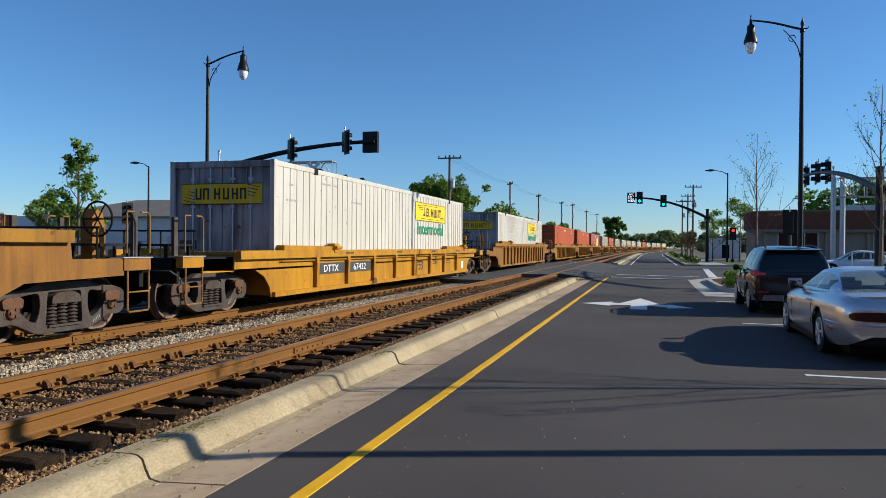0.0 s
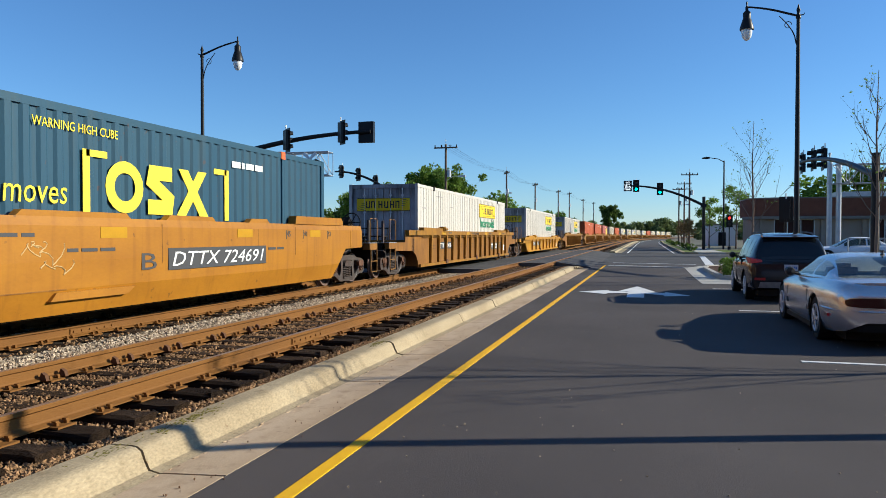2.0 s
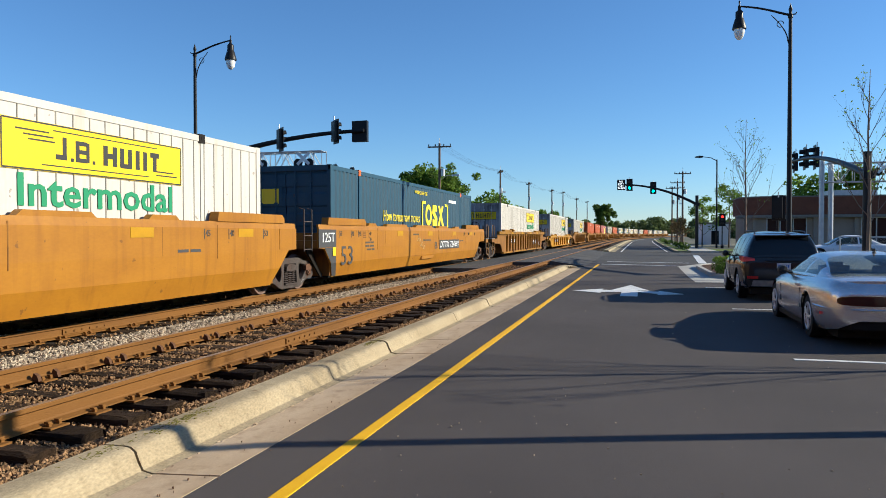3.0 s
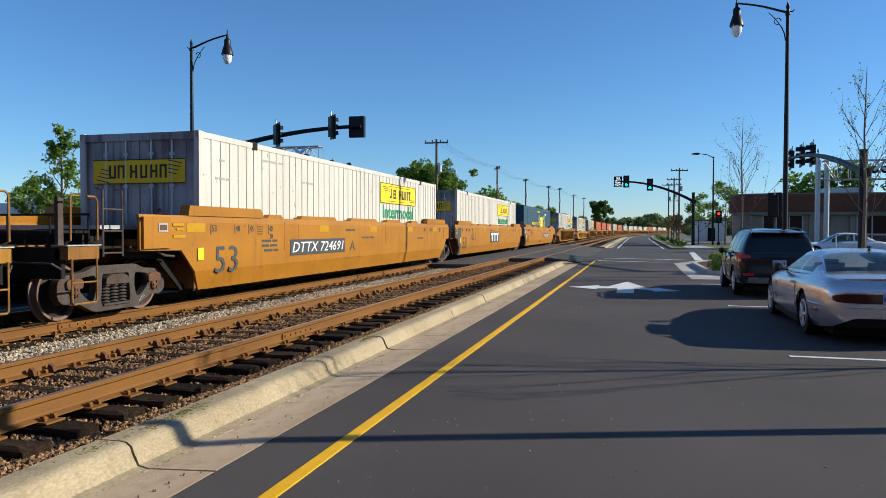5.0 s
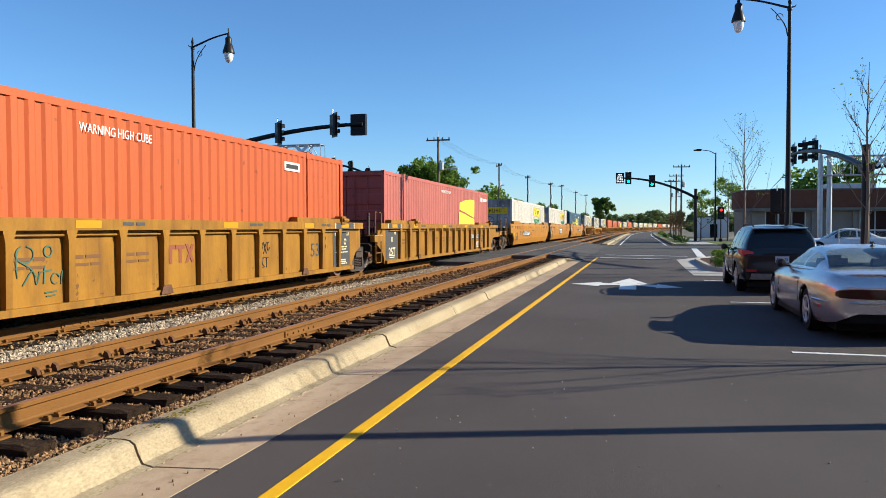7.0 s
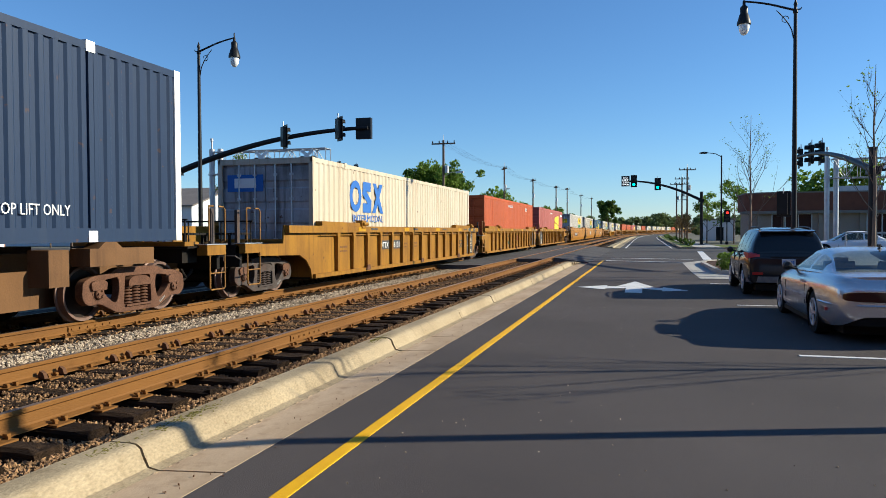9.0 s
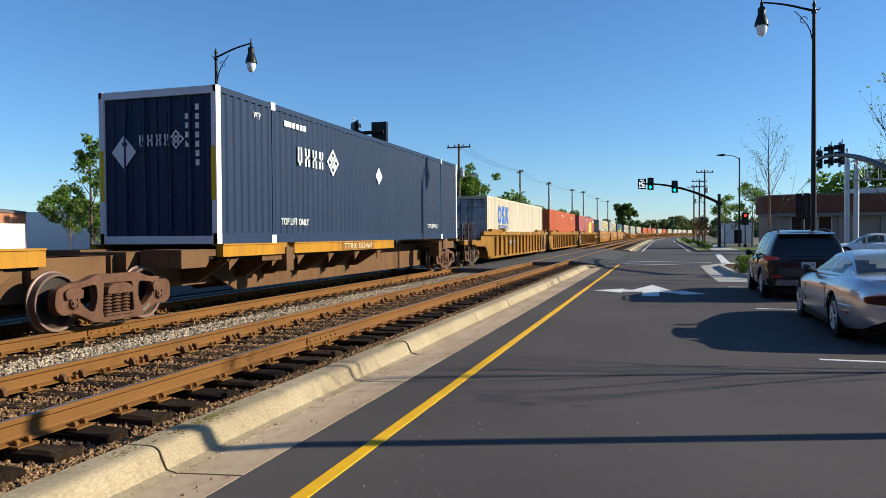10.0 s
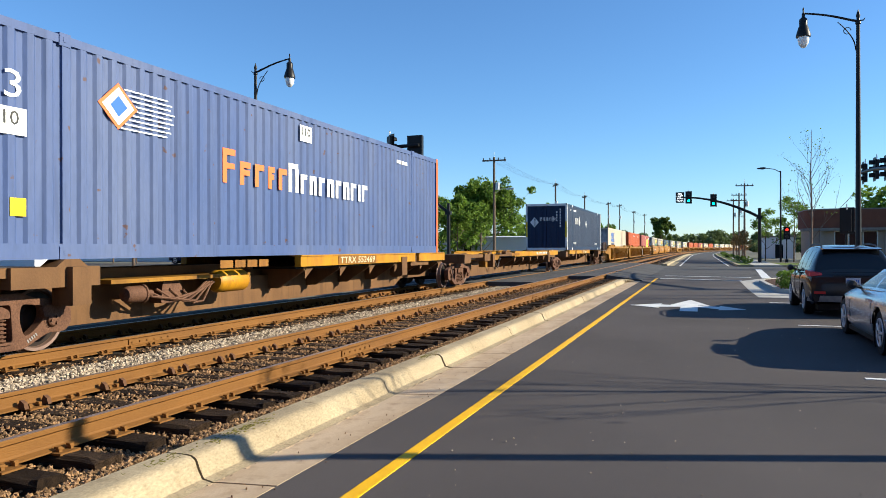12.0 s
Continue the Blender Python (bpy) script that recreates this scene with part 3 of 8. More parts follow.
def stones(name, label, x0, x1, y0, y1, z, count, size, mat, seed, keep=None):
    """Loose angular stones, scattered in one heap."""
    rng = np.random.default_rng(seed)
    base = np.array([(1, 0, 0), (-1, 0, 0), (0, 1, 0), (0, -1, 0), (0, 0, 1), (0, 0, -1)], float)
    tri = np.array([(0, 2, 4), (2, 1, 4), (1, 3, 4), (3, 0, 4), (2, 0, 5), (1, 2, 5), (3, 1, 5), (0, 3, 5)])
    xs, ys = rng.uniform(x0, x1, count), y0 + (y1 - y0) * rng.uniform(0, 1, count) ** 1.5
    if keep is not None:
        ok = keep(xs, ys)
        xs, ys = xs[ok], ys[ok]
    n = len(xs)
    s = size * rng.uniform(0.55, 1.35, (n, 1, 1)) * rng.uniform(0.6, 1.1, (n, 1, 3))
    a = rng.normal(size=(n, 4))
    a /= np.linalg.norm(a, axis=1, keepdims=True)
    w, i, j, k = a.T
    R = np.stack([1 - 2 * (j * j + k * k), 2 * (i * j - k * w), 2 * (i * k + j * w), 2 * (i * j + k * w), 1 - 2 * (i * i + k * k), 2 * (j * k - i * w), 2 * (i * k - j * w), 2 * (j * k + i * w), 1 - 2 * (i * i + j * j)], 1).reshape(n, 3, 3)
    v = (base[None] * (1 + rng.uniform(-0.25, 0.25, (n, 6, 3)))) * s
    v = np.einsum("nab,nkb->nka", R, v)
    v += np.stack([xs, ys, z + rng.uniform(-0.3, 0.5, n) * size], 1)[:, None, :]
    f = (tri[None] + 6 * np.arange(n)[:, None, None]).reshape(-1, 3)
    me = bpy.data.meshes.new(name)
    me.from_pydata(v.reshape(-1, 3).tolist(), [], f.tolist())
    me.materials.append(M[mat])
    return tagged(new(name, me), label, "gravel", kind="stuff")


RAIL_OUT = [(-0.075, 0), (0.075, 0), (0.075, 0.012), (0.02, 0.03), (0.011, 0.045), (0.011, 0.125), (0.034, 0.14), (0.036, 0.168), (0.028, 0.176), (-0.028, 0.176), (-0.036, 0.168), (-0.034, 0.14), (-0.011, 0.125), (-0.011, 0.045), (-0.02, 0.03), (-0.075, 0.012)]


def tracks():
    # bed below the loose stones, coloured as dark as their shaded gaps
    bm = bmesh.new()
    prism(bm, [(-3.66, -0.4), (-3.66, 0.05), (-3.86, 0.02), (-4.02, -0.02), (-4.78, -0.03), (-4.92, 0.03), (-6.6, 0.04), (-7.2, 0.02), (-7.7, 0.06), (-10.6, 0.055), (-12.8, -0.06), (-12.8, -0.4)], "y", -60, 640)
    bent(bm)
    solid("ballast_bed", bm, "ballast_bed", "track bed under the stones, near-black for the shade in their gaps", kind="structure")
    # hewn ties, split and worn at the ends
    shape = random.Random(3)
    ties = []
    for _ in range(5):
        tb = bmesh.new()
        rings = []
        for x in (-1.29, -1.16, -0.5, 0.5, 1.16, 1.29):
            e = 0.022 if abs(x) > 1.1 else 0.007
            rings.append([tb.verts.new((x + shape.uniform(-e, e) * 1.6, y + shape.uniform(-e, e), z + shape.uniform(-e, 0.2 * e))) for y, z in ((-0.115, -0.17), (0.115, -0.17), (0.117, -0.02), (0.098, 0.0), (-0.098, 0.0), (-0.117, -0.02))])
        for a, c in zip(rings, rings[1:]):
            for k in range(6):
                tb.faces.new((a[k], a[(k + 1) % 6], c[(k + 1) % 6], c[k]))
        tb.faces.new(rings[0][::-1])
        tb.faces.new(rings[-1])
        ties.append(mesh_of("tie", tb, "tie"))
    pb = bmesh.new()
    box(pb, -0.17, 0.17, -0.095, 0.095, 0.0, 0.016)
    for u, v in ((-0.11, 0.05), (0.11, -0.05), (0.105, 0.06), (-0.105, -0.06)):
        box(pb, u - 0.016, u + 0.016, v - 0.014, v + 0.014, 0.016, 0.045)
        box(pb, u - (0.03 if u > 0 else 0.012), u + (0.012 if u > 0 else 0.03), v - 0.018, v + 0.018, 0.04, 0.056)
    tieplate = mesh_of("tie_plate", pb, "rail")
    ab = bmesh.new()
    prism(ab, [(0.055, 0.016), (0.14, 0.016), (0.12, 0.075), (0.075, 0.10), (0.05, 0.05)], "y", 0.03, 0.075)
    anchor = mesh_of("rail_anchor", ab, "spike")
    rng = random.Random(5)
    for cx, label in ((TRACK_NEAR, "empty railway track with rusty rails on dark wooden ties"), (TRACK_FAR, "rusty railway track that carries the train")):
        t = thing("railway_track", label, "railway track", pose(cx, 0, 0), kind="structure")
        top = RAIL - 0.176
        for sx in (-0.755, 0.755):
            bm = bmesh.new()
            prism(bm, [(u, v) for u, v in RAIL_OUT], "y", -60, 640)
            bent(bm)
            for f in bm.faces:
                f.material_index = 1 if f.calc_center_median().z > 0.172 else 0
            part("rail", bm, ["rail", "rail_top"], t, smooth=False, at=pose(sx, 0, top))
            bm = bmesh.new()
            for yj in ([9.3, 21.2, 33] if sx > 0 else [4.4, 16.0, 27.8]):
                for w in (-0.03, 0.012):
                    box(bm, w, w + 0.018, yj - 0.45, yj + 0.45, 0.045, 0.12)
                for b_ in range(6):
                    box(bm, -0.045, 0.045, yj - 0.4 + b_ * 0.16, yj - 0.37 + b_ * 0.16, 0.07, 0.095)
            part("joint_bar", bm, "rail", t, at=pose(sx, 0, top))
        y, n = 2.2, 0
        rest = bmesh.new()
        while y < 110:
            if 36.5 < y < 67.5:
                y = 67.6
            jog = rng.uniform(-0.03, 0.03)
            if n < 72:
                part("tie", ties[n % 5], "tie", t, at=pose(rng.uniform(-0.05, 0.05), y + jog, top - 0.012, 0, rng.uniform(-0.3, 0.3), rng.uniform(-1.2, 1.2)))
                for sx in (-0.755, 0.755):
                    part("tie_plate", tieplate, "rail", t, at=pose(sx, y + jog, top - 0.013))
                    if n < 48 and n % 2 == 0:
                        part("rail_anchor", anchor, "spike", t, at=pose(sx, y + jog + 0.1, top - 0.01, 0, 0, 180 if sx > 0 else 0))
                        part("rail_anchor", anchor, "spike", t, at=pose(sx, y + jog - 0.16, top - 0.01, 0, 0, 180 if sx > 0 else 0))
            else:
                box(rest, -1.29, 1.29, y - 0.115, y + 0.115, top - 0.18, top - 0.012)
            y += 0.505
            n += 1
        tagged(part("tie", rest, "tie", t), kind="stuff")


def train_position(t):
    """Metres that the train has gone at t."""
    return 17.02 * t - 0.0175 * t * t


# ---- the train: y runs from a container's rear end, z from the rail head ----
CL, CW, CH = 16.15, 1.295, 2.896


def corrugated(bm, x, y0, y1, z0, z1, pitch, depth, out, thick=0.03):
    """A trapezoidal steel sheet in the y-z plane, proud towards out."""
    ys = []
    y = y0
    while y < y1 - 1e-4:
        for f, d in ((0.0, 0), (0.34, 0), (0.5, 1), (0.84, 1)):
            if y + f * pitch < y1:
                ys.append((y + f * pitch, d))
        y += pitch
    ys.append((y1, ys[-1][1]))
    lo = [bm.verts.new((x - out * depth * d, yy, z0)) for yy, d in ys]
    hi = [bm.verts.new((x - out * depth * d, yy, z1)) for yy, d in ys]
    for i in range(len(ys) - 1):
        bm.faces.new((lo[i], lo[i + 1], hi[i + 1], hi[i]))


def container(kind, paint, label, smooth_sheet=False, pitch=0.28, posts=None, doors=None, far=False):
    """One 53-foot container with its doors at the rear end."""
    c = thing("container", label, "container", group="containers on the train")
    posts = posts or paint
    doors = doors or paint
    for s in (1, -1):
        bm = bmesh.new()
        if smooth_sheet:
            box(bm, s * (CW - 0.05), s * (CW - 0.012), 0.1, CL - 0.1, 0.12, CH - 0.1)
            part("side_wall", bm, paint, c)
            if s > 0:
                bm = bmesh.new()
                n = 50
                for i in range(1, n):
                    y = 0.1 + (CL - 0.2) * i / n
                    prism(bm, [(CW - 0.012, y - 0.013), (CW - 0.003, y - 0.009), (CW - 0.003, y + 0.009), (CW - 0.012, y + 0.013)], "z", 0.13, CH - 0.11)
                part("seam", bm, "box_seam", c)
        else:
            corrugated(bm, s * CW, 0.12, CL - 0.12, 0.16, CH - 0.09, pitch, 0.032, s)
            part("side_wall", bm, paint, c)
        bm = bmesh.new()
        box(bm, s * (CW - 0.06), s * (CW + 0.002), 0.0, CL, CH - 0.11, CH)
        part("top_rail", bm, paint, c, bevel=0.01)
        bm = bmesh.new()
        box(bm, s * (CW - 0.08), s * (CW + 0.003), 0.0, CL, 0.0, 0.17 if smooth_sheet else 0.2)
        part("bottom_rail", bm, paint, c, bevel=0.01)
        for y in (0.0, 1.98, CL - 2.14, CL - 0.15):
            endpost = y in (0.0, CL - 0.15)
            bm = bmesh.new()
            box(bm, s * (CW - 0.10), s * (CW + (0.006 if endpost else 0.004)), y, y + (0.15 if endpost else 0.09), 0.0, CH + 0.012)
            ob = part("corner_post" if endpost else "lift_post", bm, posts if endpost else paint, c, bevel=0.008)
            if not endpost:
                for z in (0.0, CH - 0.14):
                    bm = bmesh.new()
                    box(bm, s * (CW - 0.12), s * (CW + 0.014), y - 0.05, y + 0.13, z, z + 0.165)
                    box(bm, s * (CW + 0.012), s * (CW + 0.018), y + 0.01, y + 0.07, z + 0.05, z + 0.11)
                    part("corner_casting", bm, "black_steel" if smooth_sheet else ("post_orange" if kind == "teal" and z else posts), ob)
    bm = bmesh.new()
    box(bm, -CW + 0.06, CW - 0.06, 0.05, CL - 0.05, CH - 0.05, CH - 0.02)
    part("roof", bm, paint, c)
    bm = bmesh.new()
    box(bm, -CW + 0.08, CW - 0.08, 0.05, CL - 0.05, 0.06, 0.14)
    part("floor", bm, "black_steel", c)
    bm = bmesh.new()
    box(bm, -CW + 0.1, CW - 0.1, CL - 0.1, CL - 0.05, 0.1, CH - 0.06)
    part("end_wall", bm, paint, c)
    # rear frame, two doors, locking rods
    for name, z0, z1 in (("door_header", CH - 0.14, CH), ("door_sill", 0.0, 0.15)):
        bm = bmesh.new()
        box(bm, -CW + 0.1, CW - 0.1, 0.0, 0.12, z0, z1)
        part(name, bm, posts if kind != "white" else "door_grey", c)
    for s in (1, -1):
        bm = bmesh.new()
        a, b = sorted((s * 0.012, s * (CW - 0.105)))
        if kind in ("white", "navy"):
            pts = [(a, 0.1), (a, 0.05)]
            for i in range(3):
                u = a + (b - a) * (i + 0.5) / 3
                pts += [(u - 0.02, 0.05), (u - 0.015, 0.035), (u + 0.015, 0.035), (u + 0.02, 0.05)]
            prism(bm, pts + [(b, 0.05), (b, 0.1)], "z", 0.15, CH - 0.14)
        else:
            pts = [(0.1, 0.15)]
            for i in range(5):
                z0, dz = 0.15 + i * (CH - 0.29) / 5, (CH - 0.29) / 5
                pts += [(0.065, z0 + 0.001), (0.065, z0 + 0.09), (0.042, z0 + 0.13), (0.042, z0 + dz - 0.09), (0.065, z0 + dz - 0.05)]
            prism(bm, pts + [(0.065, CH - 0.14), (0.1, CH - 0.14)], "x", a, b)
        d = part("door", bm, doors, c)
        for u in (0.18, 0.62):
            bm = bmesh.new()
            x = s * (0.1 + u)
            tube(bm, [(x, 0.02, 0.06), (x, 0.02, CH - 0.06)], 0.018, 6)
            for z in (0.35, 0.9, 1.9, 2.5):
                box(bm, x - 0.05, x + 0.05, 0.005, 0.05, z - 0.03, z + 0.03)
            part("locking_rod", bm, "galvanised" if kind in ("white", "cream_box") else doors, d)
    return c


def bars(parent, y, z, x, widths, h, mat, gap=0.05, name="marking"):
    """Unreadable small writing as a row of plain bars."""
    bm = bmesh.new()
    u = y
    for w in widths:
        box(bm, x, x + 0.004, u, u + w, z, z + h)
        u += w + gap
    part(name, bm, mat, parent)


def white_box(label):
    c = container("white", "box_white", label, True, doors="door_grey", posts="box_white")
    x = CW - 0.006
    p = plate("logo_panel", 3.72, 0.66, "sign_yellow", c, side(11.57, 2.27, x), 0.008, "yellow panel with a black emblem")
    for w, dx, dy, h in ((3.68, 0, 0.315, 0.02), (3.68, 0, -0.315, 0.02), (0.02, -1.84, 0, 0.62), (0.02, 1.84, 0, 0.62), (0.07, -0.80, 0.02, 0.3), (0.2, -0.86, -0.11, 0.07), (0.07, -0.56, 0, 0.3), (0.2, -0.47, 0.12, 0.06), (0.2, -0.47, 0, 0.06), (0.2, -0.47, -0.12, 0.06), (0.06, -0.36, 0, 0.28), (0.05, -0.66, -0.13, 0.05), (0.05, -0.24, -0.13, 0.05), (0.09, 0.0, 0, 0.3), (0.09, 0.2, 0, 0.3), (0.2, 0.1, 0, 0.08), (0.09, 0.36, 0, 0.3), (0.09, 0.54, 0, 0.3), (0.24, 0.45, -0.12, 0.07), (0.09, 0.72, 0, 0.3), (0.09, 0.9, 0, 0.3), (0.22, 1.14, 0.12, 0.08), (0.09, 1.14, 0, 0.3), (0.55, -1.35, 0.2, 0.02), (0.5, -1.25, 0.14, 0.02), (0.45, -1.2, 0.08, 0.02), (0.55, 1.45, -0.2, 0.02), (0.5, 1.38, -0.14, 0.02), (2.2, 0.1, 0.24, 0.015), (2.2, -0.1, -0.24, 0.015)):
        plate("emblem_bar", w, h, "ink_black", p, Matrix.Translation((dx, dy, 0.008)), 0.004)
    fitted("Intermodal", 3.2, 0.44, "ink_green", c, side(11.57, 1.68, x + 0.004), bold=0.018)
    for i, (y, z, ws) in enumerate(((2.3, 2.55, (0.5, 0.4, 0.1, 0.35)), (0.7, 2.4, (0.3,)), (0.55, 2.05, (0.16, 0.3, 0.25)), (4.2, 2.2, (0.35, 0.1, 0.45)))):
        bars(c, y, z, x, [w * 0.6 for w in ws], 0.045, "ink_faint")
    p = plate("logo_panel", 2.0, 0.46, "sign_yellow", c, rear(0, CH - 0.72, 0.012), 0.006, "yellow panel with a black emblem")
    for dx in (-0.57, -0.38, -0.10, 0.12, 0.34, 0.54):
        for e in (-0.055, 0.055):
            plate("emblem_bar", 0.042, 0.25, "ink_black", p, Matrix.Translation((dx + e, 0, 0.006)), 0.004)
        plate("emblem_bar", 0.07, 0.04, "ink_black", p, Matrix.Translation((dx, 0.105 if dx in (-0.38, 0.54) else (-0.105 if dx in (-0.57, 0.12) else 0.0), 0.006)), 0.004)
    for s in (-1, 1):
        for k in range(4):
            plate("emblem_bar", 0.30 - 0.04 * k, 0.018, "ink_grey", p, Matrix.Translation((s * (0.80 - 0.02 * k), s * (0.17 - 0.07 * k), 0.006)) @ pose(0, 0, 0, 0, 0, -12), 0.003)
    for e in (-0.222, 0.222):
        plate("emblem_bar", 2.0, 0.016, "ink_black", p, Matrix.Translation((0, e, 0.006)), 0.003)
    for dx, z, w, h in ((-0.85, 1.05, 0.42, 0.2), (0.85, 0.55, 0.38, 0.2)):
        plate("placard", w, h, "ink_grey", c, rear(dx, z, 0.04))
    return c


def logo_strokes(c, y, z, mat, size, x=CW + 0.003, h=1.0):
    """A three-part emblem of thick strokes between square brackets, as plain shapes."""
    bm = bmesh.new()
    s = size
    def ring(cy, gap0, gap1):
        for k in range(20):
            a0, a1 = math.radians(18 * k), math.radians(18 * (k + 1))
            if gap0 <= 18 * k < gap1:
                continue
            q = [(cy + r * 0.42 * s * math.cos(a) , z + r * 0.5 * s * math.sin(a)) for r, a in ((1, a0), (1, a1), (0.55, a1), (0.55, a0))]
            prism(bm, q, "x", x, x + 0.005)
    ring(y - 0.85 * s, -1, 0)
    prism(bm, [(y - 0.32 * s, z - 0.5 * s), (y + 0.3 * s, z - 0.5 * s), (y + 0.36 * s, z - 0.1 * s), (y - 0.05 * s, z + 0.2 * s), (y + 0.3 * s, z + 0.2 * s), (y + 0.3 * s, z + 0.5 * s), (y - 0.28 * s, z + 0.5 * s), (y - 0.36 * s, z + 0.1 * s), (y + 0.05 * s, z - 0.2 * s), (y - 0.32 * s, z - 0.2 * s)], "x", x, x + 0.005)
    prism(bm, [(y + 0.42 * s, z - 0.5 * s), (y + 0.68 * s, z - 0.5 * s), (y + 1.3 * s, z + 0.5 * s), (y + 1.04 * s, z + 0.5 * s)], "x", x, x + 0.005)
    prism(bm, [(y + 0.48 * s, z + 0.5 * s), (y + 0.74 * s, z + 0.5 * s), (y + 1.34 * s, z - 0.5 * s), (y + 1.08 * s, z - 0.5 * s)], "x", x + 0.001, x + 0.006)
    for v in bm.verts:
        v.co.z = z + (v.co.z - z) * h / size
    part("emblem", bm, mat, c)


def teal_box():
    c = container("teal", "box_blue", "dark teal-blue corrugated container with yellow lettering")
    x = CW + 0.004
    logo_strokes(c, 9.85, 1.82, "ink_yellow", 1.0, x=x, h=0.8)
    for y, s in ((8.2, 1), (11.8, -1)):
        bm = bmesh.new()
        box(bm, x, x + 0.005, y - 0.07, y + 0.07, 1.36, 2.32)
        box(bm, x, x + 0.005, min(y, y + s * 0.42), max(y, y + s * 0.42), 2.22, 2.32)
        part("bracket", bm, "ink_yellow", c)
    fitted("How tomorrow moves", 3.84, 0.34, "ink_yellow", c, side(5.92, 1.68, x), 0.1)
    fitted("WARNING HIGH CUBE", 1.6, 0.13, "ink_yellow", c, side(8.05, 2.6, x))
    bars(c, 12.0, 2.4, x, (0.3, 0.1, 0.3, 0.3), 0.12, "post_white")
    p = plate("logo_panel", 1.0, 0.5, "box_blue", c, rear(-0.6, 2.1, 0.035))
    plate("emblem_bar", 0.8, 0.4, "ink_yellow", p, Matrix.Translation((0, 0, 0.006)))
    return c


def cream_boxcar():
    c = container("cream_box", "box_cream", "grimy cream corrugated container with a blue emblem", pitch=0.3, doors="door_grey", posts="box_cream")
    logo_strokes(c, 3.55, 2.07, "ink_blue", 1.0, x=CW + 0.004, h=0.88)
    fitted("INTERMODAL", 2.4, 0.2, "ink_blue", c, side(3.7, 1.46, CW + 0.004))
    p = plate("logo_panel", 1.0, 0.42, "ink_blue", c, rear(-0.55, 2.3, 0.03))
    plate("emblem_bar", 0.6, 0.24, "post_white", p, Matrix.Translation((0, 0, 0.006)))
    return c


def red_box():
    c = container("red", "box_red", "faded red corrugated container with a yellow emblem")
    x = CW + 0.004
    bm = bmesh.new()
    prism(bm, [(9.8, 1.25), (12.9, 1.25), (12.9, 1.5), (12.0, 1.58), (11.0, 1.7), (9.9, 1.8)], "x", x, x + 0.005)
    prism(bm, [(9.9, 1.9), (11.0, 1.8), (12.0, 1.67), (12.0, 2.4), (11.0, 2.35), (9.95, 2.2)], "x", x, x + 0.005)
    prism(bm, [(12.04, 1.66), (12.9, 1.58), (12.9, 2.42), (12.04, 2.42)], "x", x, x + 0.005)
    part("emblem", bm, "ink_yellow", c)
    plate("placard", 0.42, 0.2, "post_white", c, side(14.57, 2.5, x))
    bars(c, 15.0, 2.43, x, (0.1, 0.1, 0.1, 0.1, 0.1, 0.1), 0.14, "ink_white", 0.05)
    fitted("WARNING HIGH CUBE", 1.5, 0.12, "ink_white", c, side(7.6, 2.58, x))
    plate("emblem_bar", 0.6, 0.5, "ink_yellow", c, rear(-0.6, 2.3, 0.035))
    return c


def orange_box():
    c = container("orange", "box_orange", "bright orange corrugated container")
    p = plate("placard", 0.75, 0.2, "ink_white", c, side(13.2, 2.5, CW + 0.004))
    plate("emblem_bar", 0.6, 0.1, "ink_black", p, pose(0, 0, 0.006))
    fitted("WARNING HIGH CUBE", 1.6, 0.14, "ink_white", c, side(7.4, 2.55, CW + 0.004))
    return c


